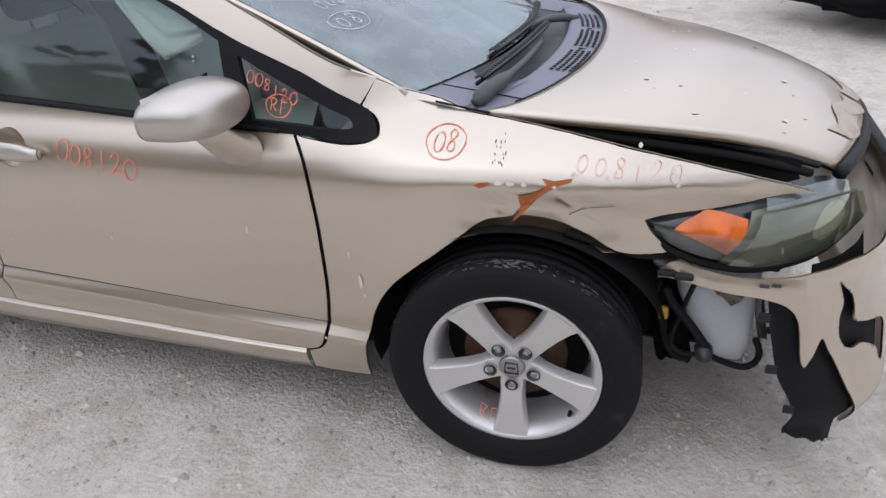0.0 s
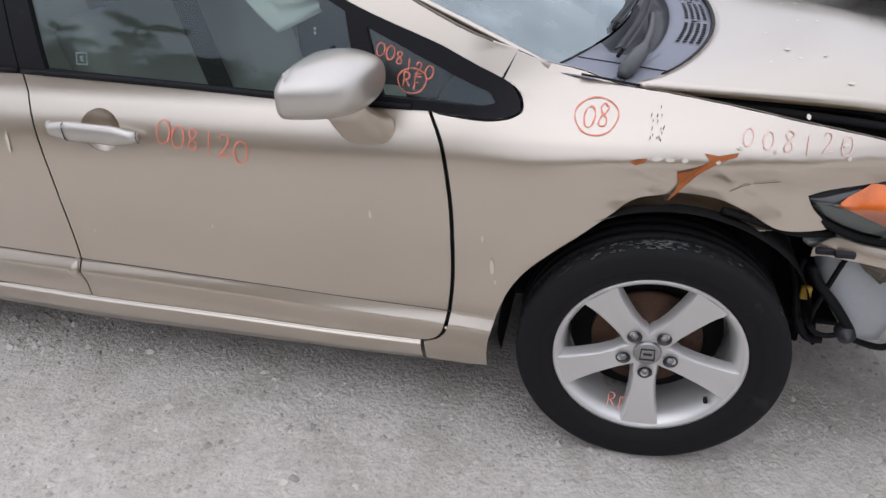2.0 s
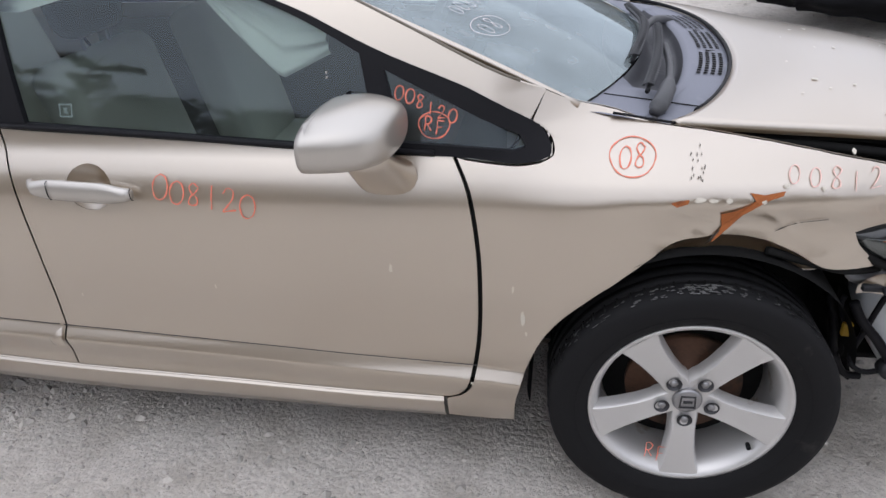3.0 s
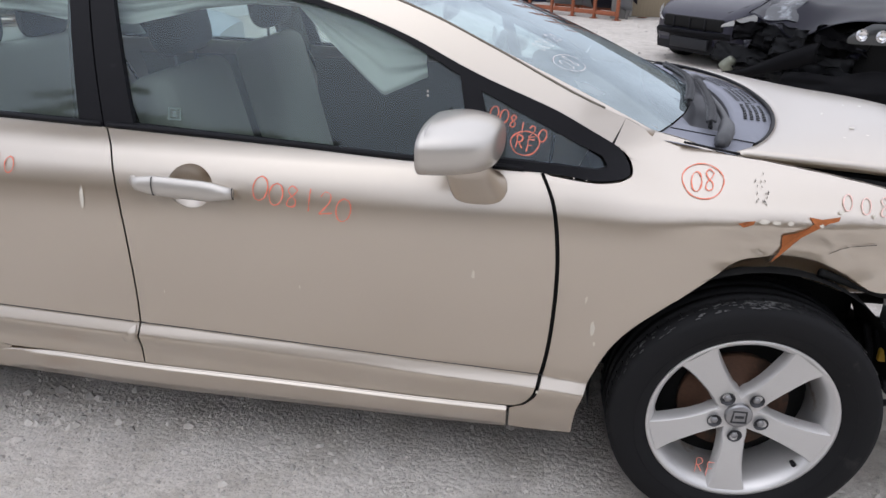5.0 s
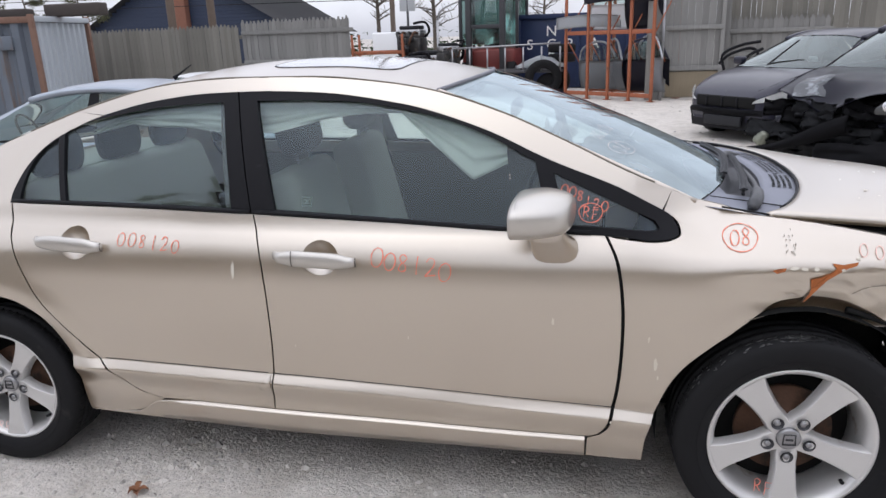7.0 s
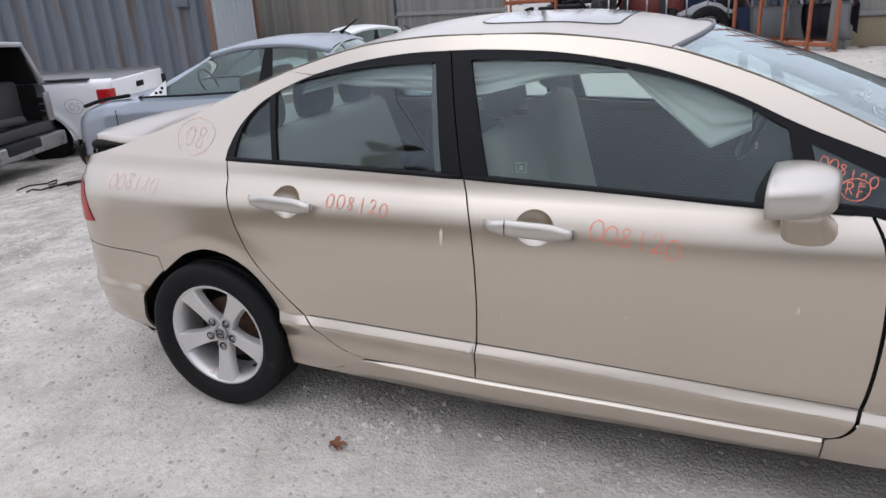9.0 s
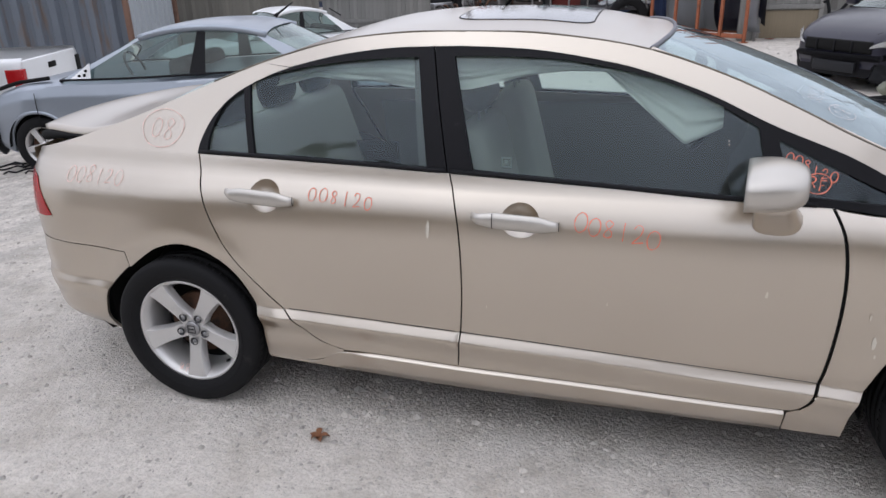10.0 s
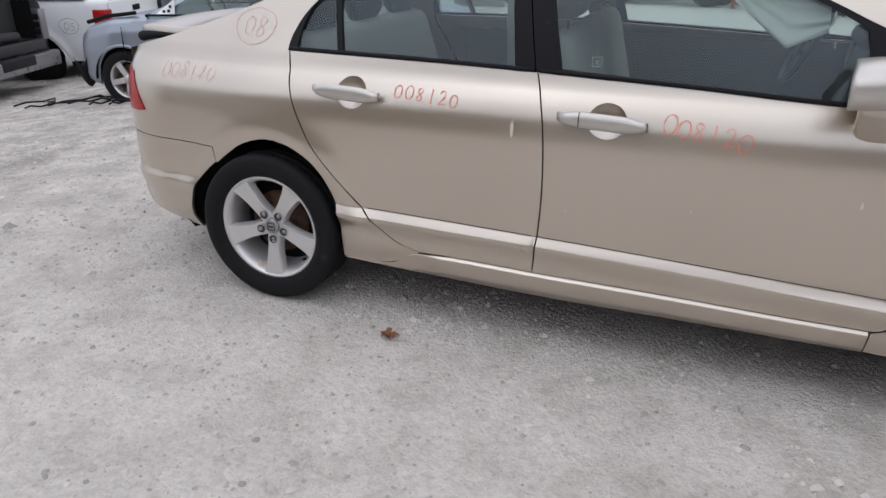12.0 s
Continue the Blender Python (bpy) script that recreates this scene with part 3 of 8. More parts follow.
quarter_loop = smooth_loop(shift(RD_REAR, -G), [(-2.062, .302), (-2.2, .236), (-2.391, .228)], ARCH_R, [(-2.938, .545), (-2.936, .613)], [(-2.936, .616), (-3.1, .618), (-3.36, .619), (-3.560, .619)], [(-3.560, .619), (-3.560, .70), (-3.555, .80), (-3.54, .88)], [(-3.54, .88), (-3.52, .915), (-3.46, .942), (-3.40, .956), (-3.25, .992), (-3.1, 1.035), (-2.9, 1.10), (-2.65, 1.195), (-2.4, 1.282)], [(-2.4, 1.282), (-2.284, 1.270)], [p for p in FRAME_TOP if p[0] < -2.27])
far_top = [(x, z - .035 * smooth(-.28, .05, x)) for x, z in FENDER_TOP]
far_fender_loop = smooth_loop([(-.424, .189), (-.52, .193), (-.596, .197)], [(-.596, .197), (-.594, .274)], shift(FD_FRONT, .005, -.002)[::-1][1:], [(-.55, .920), (-.43, .906), (-.372, .909)], [(-.372, .909), (-.344, .922), (-.346, .948), (-.362, .968), (-.391, .988)], [(-.391, .988), (-.366, 1.043)], far_top, [far_top[-1], (.60, .765), (.45, .755), (.35, .750), (.297, .740)], [(.297, .740), (.318, .715), (.367, .667)], ARCH_F)
rail_loop = smooth_loop(RAIL, [(-2.4, 1.283), (-2.281, 1.272)], [p for p in FRAME_TOP if p[0] > -2.27][::-1][:-3], [(-.396, .992), (-.366, 1.043)])
f_sill_top = curve(sorted(shift(SILL_GAP, 0, -.0025)[:-1] + [(-2.072, .296), (-2.2, .232), (-2.387, .2255)]))
f_sill_low = curve([(-2.387, .222), (-2.2, .217), (-1.9, .212), (-1.5, .206), (-1.0, .204), (-.60, .197)])

f_gap = curve(sorted(SILL_GAP))


def sill_skin(x, z):
    d = f_gap(max(-2.05, x)) - .0025 - z
    return skin(x, z) + (.009 * smooth(0, .011, d) - .010 * smooth(.045, .10, d)) * smooth(-2.12, -1.95, x)


def sill_point(u, v, side):
    """Below the doors: a rolled upper edge, a flat face and a turned-under lower edge."""
    x = -.602 - 1.785 * u
    deep = (0, 0, .002, .004, .006, .008, .010, .013, .018, .03, .045, .06, 1, 1)
    k = round(v * 13)
    zt, zb = f_sill_top(x), f_sill_low(x)
    z = max(zb, zt - deep[k])
    y = sill_skin(x, z) - (.016 if k == 0 else .030 if k == 13 else 0)
    return (x, side * y, z + (.004 if k == 13 else 0))


for side in (-1, 1):
    fender = panel("fender", fender_loop if side < 0 else far_fender_loop, M_GOLD, sedan, side, dented if side < 0 else skin, label="gold fender, crumpled and torn" if side < 0 else "gold fender", step=.022 if side < 0 else .05, creased=True)
    if side < 0:
        right_fender = fender
    quarter_ = panel("quarter_panel", quarter_loop, M_GOLD, sedan, side, creased=True)
    rail_ = panel("roof_rail", rail_loop, M_GOLD, sedan, side)
    part("sill", grid(lambda u, v: sill_point(u, v, side), 110, 13, flip=side < 0), M_GOLD, sedan)
    fd = door(True, side)
    rd = door(False, side)
    if side < 0:
        right_doors, right_quarter, right_rail = (fd, rd), quarter_, rail_

# the roof and its rails
def rail_y(x):
    return skin(x, f_rail(x))


def roof_point(u, s):
    """u runs from the windscreen to the rear window, s across."""
    x0, x1 = -1.078 + .085 * (1 - s * s), -2.42 - .10 * (1 - s * s)
    x = x0 + (x1 - x0) * u
    xe = min(-1.078, x)
    z = f_rail(xe) + (.030 * smooth(-2.75, -1.9, x) + .008) * (1 - s * s) - (.018 * smooth(-1.25, -.98, x)) * (1 - s * s)
    return (x, s * (rail_y(xe) - .006), z)


roof = part("roof", grid(lambda u, v: roof_point(u, 2 * v - 1), 64, 64, flip=True), M_GOLD, sedan)
for side in (-1, 1):
    part("roof_seam", tube([(x, side * (rail_y(x) - .004), f_rail(x) + .002) for x in np.linspace(-.42, -2.6, 60)], .0035, 6), M_GOLD_DARK, sedan)
# sunroof: glass panel with its dark seam
def roof_at(x, y):
    xe = min(-1.078, x)
    ry = rail_y(xe) - .006
    s = y / ry
    return f_rail(xe) + (.030 * smooth(-2.75, -1.9, x) + .008) * (1 - s * s) - (.018 * smooth(-1.25, -.98, x)) * (1 - s * s)


def rounded(cx, cy, hx, hy, r, n=8):
    out = []
    for sx, sy, a0 in ((1, 1, 0), (-1, 1, 90), (-1, -1, 180), (1, -1, 270)):
        for k in range(n + 1):
            a = radians(a0 + 90 * k / n)
            out.append((cx + sx * (hx - r) + r * math.cos(a), cy + sy * (hy - r) + r * math.sin(a)))
    return out


corners = rounded(-1.50, 0, .235, .40, .07)
sun_loop = [(ax + (bx - ax) * k / 8, ay + (by - ay) * k / 8) if math.hypot(bx - ax, by - ay) > .05 else (ax, ay) for (ax, ay), (bx, by) in zip(corners, corners[1:] + corners[:1]) for k in range(8 if math.hypot(bx - ax, by - ay) > .05 else 1)]
part("sunroof_seam", tube([(x, y, roof_at(x, y) + .0004) for x, y in sun_loop], .0028, 6, closed=True), M_DARKSTEEL, roof)
def sun_fn(u, v):
    a, r = 2 * math.pi * u, v
    k = int(u * len(sun_loop)) % len(sun_loop)
    x, y = sun_loop[k]
    x, y = -1.50 + (x + 1.50) * r * .99, y * r * .99
    return (x, y, roof_at(x, y) + .0025)
M_SUNROOF = material("dusty_sunroof_glass", (0.30, 0.30, 0.315), 0.16, 0.35, 0.15, 6, 0.01, 60, coat=1.0)
part("sunroof_glass", grid(sun_fn, len(sun_loop), 10), M_SUNROOF, roof, "dark dusty sunroof glass")

# windscreen
def screen_point(u, s, lift=0.0):
    bx, by, bz = -.298 + .192 * (1 - s * s), .700 * s, 1.000 + .005 * (1 - s * s)
    tx, ty, tz = roof_point(0, s)
    q = Vector((bx + (tx - bx) * u, by + (ty - by) * u, bz + (tz - bz) * u))
    return q + Vector((.55, 0, .83)) * (.022 * 4 * u * (1 - u) * (1 - .6 * s * s) + lift)


screen = part("windscreen", grid(lambda u, v: screen_point(u, 2 * v - 1), 20, 32, flip=True), M_SCREEN, sedan, "dusty tinted windscreen glass with a pale glow in its film")
screen.visible_shadow = False
M_HEADBAND = material("dusty_header_seal", (0.16, 0.16, 0.18), 0.7, 0, .2, 10, .05)
part("windscreen_seal", tube([screen_point(1, s, .004) for s in np.linspace(-1, 1, 33)], .007, 6), M_HEADBAND, sedan)
for side in (-1, 1):
    part("pillar_edge", tube([screen_point(u, side * .995, .002) for u in np.linspace(0, 1, 24)], .009, 8), M_GOLD, sedan)
    part("pillar_seal", tube([screen_point(u, side * .978, .002) for u in np.linspace(.02, 1, 24)], .0028, 6), M_PLASTIC, sedan)

# cowl below the windscreen, its vents and wipers
def cowl_front(s):
    return Vector((.120 - .185 * abs(s) ** 2.3 - .035 * s ** 12, .70 * s, .966 + .012 * (1 - s * s)))


def cowl_point(u, s):
    """A trough under the glass, a step, then a flat strip along the bonnet."""
    a, b = screen_point(0, s), cowl_front(s)
    q = a + (b - a) * u
    step = .50 + .14 * s * s
    q.z -= .008 + (.034 * smooth(0, .12, u) * (1 - smooth(step - .10, step, u)) + .004 * math.sin(math.pi * u)) * smooth(.80, .55, abs(s))
    return q


M_TROUGH = material("dark_grey_cowl_trough", (0.055, 0.057, 0.066), 0.6, 0.0, 0.25, 8, 0.1, 200, dirt=(0.10, 0.105, 0.115), dirt_scale=6, dirt_at=0.58)
cowl = part("cowl", grid(lambda u, v: cowl_point(.50 + .14 * (2 * v - 1) ** 2 - .03 + u * (.53 - .14 * (2 * v - 1) ** 2), 2 * v - 1), 14, 72), M_COWL, sedan, "weathered grey plastic cowl")
part("cowl_trough", grid(lambda u, v: cowl_point(u * (.47 + .14 * (.66 * (2 * v - 1)) ** 2), .66 * (2 * v - 1)), 20, 60), M_TROUGH, cowl, "dark trough under the windscreen")
for side in (-1, 1):
    part("cowl_end_piece", grid(lambda u, v: cowl_point(u * .645, side * (.655 + .343 * v)) + Vector((0, 0, .002)), 12, 8), M_COWL, cowl)
    part("cowl_joint", tube([cowl_point(u, side * .84) + Vector((0, 0, .003)) for u in np.linspace(.02, 1, 24)], .0016, 5), M_UNDER, cowl)
    part("cowl_edge_seal", tube([cowl_point(u, side * .985) + Vector((0, side * .012, .008)) for u in np.linspace(.35, 1, 12)], .003, 8), M_BLACK, sedan)
part("cowl_seal", tube([cowl_front(s) + Vector((0.0, 0, .002)) for s in np.linspace(-.9, 1, 41)], .006, 8), M_BLACK, cowl)
slots = bmesh.new()
for k in range(34):
    if k in (10, 11, 22, 23):
        continue
    for row in range(4):
        s = -.50 + .030 * k
        u_ = .66 + .075 * row
        c, d = cowl_point(u_, s), cowl_point(u_, s + .019)
        across = (cowl_point(u_ + .044, s) - cowl_point(u_, s))
        vs = [slots.verts.new(p + Vector((0, 0, .003))) for p in (c, d, d + across, c + across)]
        slots.faces.new(vs)
part("vent_slot", slots, M_UNDER, cowl)["kind"] = "stuff"
for s in (-.185, .175):
    c = cowl_point(.80, s) + Vector((0, 0, .004))
    clip = bmesh.new()
    clip.faces.new([clip.verts.new(c + Vector(d)) for d in ((-.012, -.010, 0), (.014, 0, 0), (-.012, .010, 0))])
    part("cowl_clip", clip, M_UNDER, cowl)


# black plastic, lightened to grey in place of its highlights
M_WIPER = material("highlight_grey_wiper_plastic", (0.06, 0.062, 0.068), 0.5, 0.0, 0.3, 30, 0.1, 200)


def wiper(arm_points, radii, blade, pivot):
    """A wiper with arm, rubber blade with its carrier, and nut at the pivot."""
    arm = part("wiper", tube(spline(arm_points, 5), radii, 10), M_WIPER, sedan, "black wiper arm and blade, greyed for its highlights")
    line = spline(blade, 6)
    part("wiper_blade", tube(line, .0055, 6), M_BLACK, arm)
    # a ladder of rails and bridges carries the rubber
    ladder = bmesh.new()
    for dx in (-.010, .010):
        ladder = add(ladder, tube([q + Vector((dx, 0, .010)) for q in line[1:-1]], .0035, 6))
    for q, r in zip(line[1:-1], line[2:]):
        for k in (0, .5):
            p = q + (r - q) * k
            ladder = add(ladder, tube([p + Vector((-.0125, 0, .010)), p + Vector((0, 0, .017)), p + Vector((.0125, 0, .010))], .0036, 5))
    part("blade_carrier", ladder, M_WIPER, arm)
    part("wiper_nut", lathe([(.0, .010), (.006, .009), (.007, .003), (.011, .002), (.013, -.02)], 16, "z"), M_DARKSTEEL, arm).matrix_basis = Matrix.Translation(pivot)


wiper([(-.130, -.672, .978), (-.108, -.625, .996), (-.082, -.50, .998), (-.062, -.32, .996), (-.055, -.14, .994)], [.013] * 2 + [.020] * 7 + [.016, .013] + [.010] * 10, [(-.142, -.60, 1.004), (-.108, -.42, 1.008), (-.080, -.20, 1.006), (-.060, .04, 1.004)], (-.128, -.672, .962))
wiper([(.008, .30, .968), (-.03, .22, .990), (-.07, .10, 1.010), (-.095, .0, 1.018), (-.105, -.06, 1.020)], [.014] * 10 + [.011] * 11, [(-.160, -.37, 1.010), (-.120, -.16, 1.018), (-.105, .04, 1.020), (-.135, .28, 1.018)], (.012, .31, .955))

# the bonnet, sprung up along its side
def bonnet_point(u, s, drop=0.0):
    r = cowl_front(s) + Vector((.004, 0, .006))
    f = Vector((.742 + .125 * (1 - abs(s) ** 2.2), .475 * s, .80 + .035 * (1 - s * s)))
    q = r + (f - r) * u
    bend = u ** 3.0
    q.z = r.z + (f.z - r.z) * bend + .008 * math.sin(math.pi * min(1, u * 1.1)) * (1 - s * s)
    bulge = .055 * max(0, math.sin(math.pi * u)) ** .9
    q.y += s * bulge
    q.z -= drop + .034 * smooth(-.15, .75, s) * smooth(.02, .40, u) + .021 * math.sin(math.pi * min(1, u * 1.04)) * s ** 4
    w = smooth(.45, 1, u)
    q.z += w * (.005 * noise.noise(Vector((q.x * 5, q.y * 5, 1.7))) + .0025 * noise.noise(Vector((q.x * 14, q.y * 12, 4.4))))
    return q


bonnet = grid(lambda u, v: bonnet_point(u, 2 * v - 1), 40, 48, flip=False)
edge = [e for e in bonnet.edges if e.is_boundary]
made = bmesh.ops.extrude_edge_only(bonnet, edges=edge)["geom"]
for v in [g for g in made if isinstance(g, bmesh.types.BMVert)]:
    v.co.z -= .020
    v.co.y *= .985
bmesh.ops.recalc_face_normals(bonnet, faces=bonnet.faces)
hood = part("bonnet", bonnet, M_GOLD, sedan, "gold bonnet with chipped and scraped paint")
under = grid(lambda u, v: bonnet_point(u * .98 + .01, (2 * v - 1) * .97, .035), 16, 20, flip=True)
part("bonnet_liner", under, M_UNDER, hood)
nose = [bonnet_point(1, s, .012) + Vector((.012, 0, -.012)) for s in np.linspace(-1.0, 1.0, 41)]
part("bonnet_edge_trim", tube(nose, [.020 - .010 * smooth(0, 18, k) for k in range(41)], 8), M_PLASTIC, hood, "dark plastic edge of the bonnet")

# rear window, boot lid with its lip, rear bumper
def tail_plan(a, z, grow=0.0):
    """Round the tail: a from the right side to the left side."""
    n = 3.6
    c, s = math.cos(a), math.sin(a)
    inset = f_side(min(z, 1.0)) * 1.2
    return Vector((-2.9 - (.69 + grow - inset * .6) * abs(s) ** (2 / n), -(.822 + grow - inset) * abs(c) ** (2 / n) * (1 if c > 0 else -1), z))


def back_glass(u, s):
    t = Vector(roof_point(1, s))
    b = Vector((-2.93 - .06 * (1 - s * s), .60 * s, 1.072 + .02 * (1 - s * s)))
    return t + (b - t) * u + Vector((-.3, 0, .5)) * .03 * math.sin(math.pi * u)


rear_glass = part("rear_window", grid(lambda u, v: back_glass(u, 2 * v - 1), 12, 24, flip=True), M_SCREEN, sedan, "tinted rear window glass")
rear_glass.visible_shadow = False
def boot_point(u, s):
    a = back_glass(1, s) + Vector((-.01, 0, -.006))
    b = Vector((-3.505 - .055 * (1 - s * s), .485 * s, .968 + .012 * (1 - s * s)))
    q = a + (b - a) * u
    q.z += .046 * smooth(.35, 1, u)
    q.y += s * .05 * math.sin(math.pi * u)
    return q


boot = grid(lambda u, v: boot_point(u, 2 * v - 1), 20, 30, flip=True)
made = bmesh.ops.extrude_edge_only(boot, edges=[e for e in boot.edges if e.is_boundary])["geom"]
for v in [g for g in made if isinstance(g, bmesh.types.BMVert)]:
    v.co.z -= .022
bmesh.ops.recalc_face_normals(boot, faces=boot.faces)
lid = part("boot_lid", boot, M_GOLD, sedan, "gold boot lid with a raised lip")
part("boot_underside", grid(lambda u, v: boot_point(.70 + .295 * u, (2 * v - 1) * .985) + Vector((0, 0, -.021)), 8, 20), M_UNDER, lid)
part("boot_edge_gap", tube([boot_point(u, -1.0) + Vector((.0, -.004, -.026 - .018 * smooth(.45, 1, u))) for u in np.linspace(.45, 1, 16)], [.005 + .017 * k / 15 for k in range(16)], 8), M_UNDER, lid)
part("boot_face", grid(lambda u, v: Vector((-3.545 - .04 * (1 - (2 * u - 1) ** 2), .53 * (2 * u - 1), .615 + .31 * v)), 20, 6), M_GOLD, lid)
part("boot_gap", grid(lambda u, v: Vector((-3.49 - .05 * (1 - (2 * u - 1) ** 2) + .55 * v, .48 * (2 * u - 1), .925 + .045 * v)), 20, 4), M_UNDER, lid)
bumper_loop = smooth_loop([(-2.940, .6125), (-2.940, .550)], [(-2.940, .550), (-2.968, .53), (-3.044, .461), (-3.100, .37), (-3.124, .30), (-3.138, .205)], [(-3.138, .205), (-3.25, .235), (-3.40, .285), (-3.56, .34)], [(-3.56, .34), (-3.57, .45), (-3.570, .6165)], [(-3.570, .6165), (-3.4, .6165), (-3.15, .6155), (-2.940, .6125)])
def tucked(x, z):
    return skin(x, z) + .012 * smooth(-3.0, -3.3, x) * smooth(.61, .52, z) - .07 * smooth(.36, .18, z) ** 2 * smooth(-2.9, -3.3, x) + .016 * min(1, max(0, (.472 - z) / .032)) * smooth(.22, .42, z) * smooth(-2.94, -3.02, x)
for side in (-1, 1):
    bs = panel("rear_bumper_side", bumper_loop, M_GOLD, sedan, side, tucked, label="gold rear bumper corner", step=.02)
part("rear_bumper", grid(lambda u, v: Vector((-3.560 - .05 * (1 - (2 * u - 1) ** 2), .52 * (2 * u - 1), .33 + .29 * v)), 30, 8), M_GOLD, sedan)
for side in (-1, 1):
    panel("tail_lamp", smooth_loop([(-3.285, .722), (-3.36, .712), (-3.535, .708)], [(-3.535, .708), (-3.53, .79), (-3.52, .872)], [(-3.52, .872), (-3.44, .872), (-3.372, .862)], [(-3.372, .862), (-3.335, .80), (-3.285, .722)]), M_TAIL, sedan, side, out=.0045, label="red tail lamp", step=.02)
    for run, r_, deep in ((FD_FRONT, .009, .017), (B_GAP, .007, .017), (RD_REAR[:-3], .007, .018)):
        pts = spline([(x, 0, z) for x, z in run], 4)
        part("door_seal", tube([(p.x, side * (skin(p.x, p.z) - deep), p.z) for p in pts], r_, 5), M_UNDER, sedan)

# ---- wheels ----
def wheel(name, m, steer=0.0, scuff=False, size=1.0):
    """A wheel whose outer face looks along -y: tyre, rim, spokes, cap, nuts, valve, disc."""
    w = new(name)
    w.parent = sedan
    w.matrix_basis = m @ pose(0, 0, 0, 0, 0, steer) @ Matrix.Diagonal((size, 1, size, 1))
    R = .314
    prof = [(.212, .105), (.225, .112), (.262, .114), (.288, .106), (.303, .094), (R - .002, .078)]
    grooves = []
    for y in (.058, .02, -.02, -.058):
        grooves += [(R, y + .006), (R - .008, y + .004), (R - .008, y - .004), (R, y - .006)]
    prof += grooves + [(R - .0015, -.096), (.308, -.109), (.294, -.116), (.268, -.118), (.245, -.112), (.228, -.101), (.2225, -.094)]
    t = lathe(prof, 96)
    tyre = part("tyre", t, M_RUBBER, w, "worn black rubber tyre")
    # cuts across the shoulders
    cuts = bmesh.new()
    for k in range(64):
        a = 2 * math.pi * k / 64
        for s_ in (-1, 1):
            c = box(-.002, .002, s_ * .070 - .013, s_ * .070 + .013, R - .012, R + .0004)
            bmesh.ops.rotate(c, verts=c.verts, cent=(0, 0, 0), matrix=Matrix.Rotation(a + (.02 if s_ > 0 else 0), 3, "Y"))
            cuts = add(cuts, c)
    part("tread_groove", cuts, M_UNDER, tyre)["kind"] = "stuff"
    ring = lathe([(.2505, -.1140), (.2525, -.1162), (.2545, -.1150)], 72)
    part("sidewall_rib", ring, M_RUBBER, tyre)
    if scuff:
        sc = bmesh.new()
        rnd = random.Random(5)
        for k in range(170):
            a0 = rnd.choice([rnd.gauss(92, 8), rnd.gauss(92, 8), rnd.gauss(52, 8), rnd.uniform(105, 165)])
            y0 = rnd.uniform(-.108, -.078)
            r0 = .3146 - max(0, (-.096 - y0)) * .42
            L, wd = rnd.uniform(.003, .015), rnd.uniform(.001, .0045)
            vs = []
            for da, dy in ((-1, -1), (1, -.6), (1, 1), (-1, .7)):
                a = radians(a0) + da * L / .31 / 2
                yy = y0 + dy * wd
                rr = r0 + .0008 - dy * wd * .3
                vs.append(sc.verts.new((rr * math.cos(a), yy, rr * math.sin(a))))
            sc.faces.new(vs)
        part("tread_scuff", sc, M_SCUFF, tyre, "pale scuffed rubber")["kind"] = "stuff"
    # rim barrel and lip
    rim_ = part("rim", lathe([(.200, .095), (.206, .09), (.196, .06), (.190, 0), (.193, -.045), (.199, -.072), (.207, -.088), (.2155, -.0975), (.2225, -.099), (.2225, -.093)], 80), M_ALLOY, w, "silver five-spoke alloy rim with brake dust")
    for k in range(5):
        a = radians(-90 + 72 * k)
        sp = bmesh.new()
        rows = []
        for r, half, y in ((.020, .030, -.066), (.060, .031, -.070), (.075, .0285, -.0745), (.11, .0295, -.081), (.15, .034, -.086), (.18, .039, -.090), (.200, .045, -.093), (.210, .049, -.094)):
            back = y + .034
            rows.append([sp.verts.new((r, y, -half + .004)), sp.verts.new((r, y, half - .004)), sp.verts.new((r, y + .006, half)), sp.verts.new((r, back, half + .004)), sp.verts.new((r, back, -half - .004)), sp.verts.new((r, y + .006, -half))])
        for ra, rb in zip(rows, rows[1:]):
            for j in range(6):
                sp.faces.new((ra[j], ra[(j + 1) % 6], rb[(j + 1) % 6], rb[j]))
        sp.faces.new(rows[-1])
        bmesh.ops.rotate(sp, verts=sp.verts, cent=(0, 0, 0), matrix=Matrix.Rotation(-a, 3, "Y"))
        bmesh.ops.recalc_face_normals(sp, faces=sp.faces)
        sharp(part("spoke", sp, M_ALLOY, rim_), 30)
        nut = lathe([(0, -.076), (.008, -.076), (.0095, -.073), (.0095, -.050)], 6)
        nx, nz = .0575 * math.cos(a), .0575 * math.sin(a)
        bmesh.ops.translate(nut, verts=nut.verts, vec=(nx, 0, nz))
        part("lug_nut", nut, M_STEEL, rim_)
        well = lathe([(.0175, -.0763), (.0175, -.0755), (.0100, -.070), (0, -.070)], 18)
        bmesh.ops.translate(well, verts=well.verts, vec=(nx, -.0002, nz))
        part("lug_well", well, M_DARKSTEEL, rim_)
    hub_ = lathe([(0, -.066), (.045, -.066), (.050, -.060), (.052, -.03)], 32)
    part("hub", hub_, M_ALLOY, rim_)
    cap = part("centre_cap", lathe([(0, -.0795), (.026, -.079), (.031, -.077), (.033, -.072), (.033, -.06)], 32), M_STEEL, rim_, "grey centre cap with a plain emblem")
    em = bmesh.new()
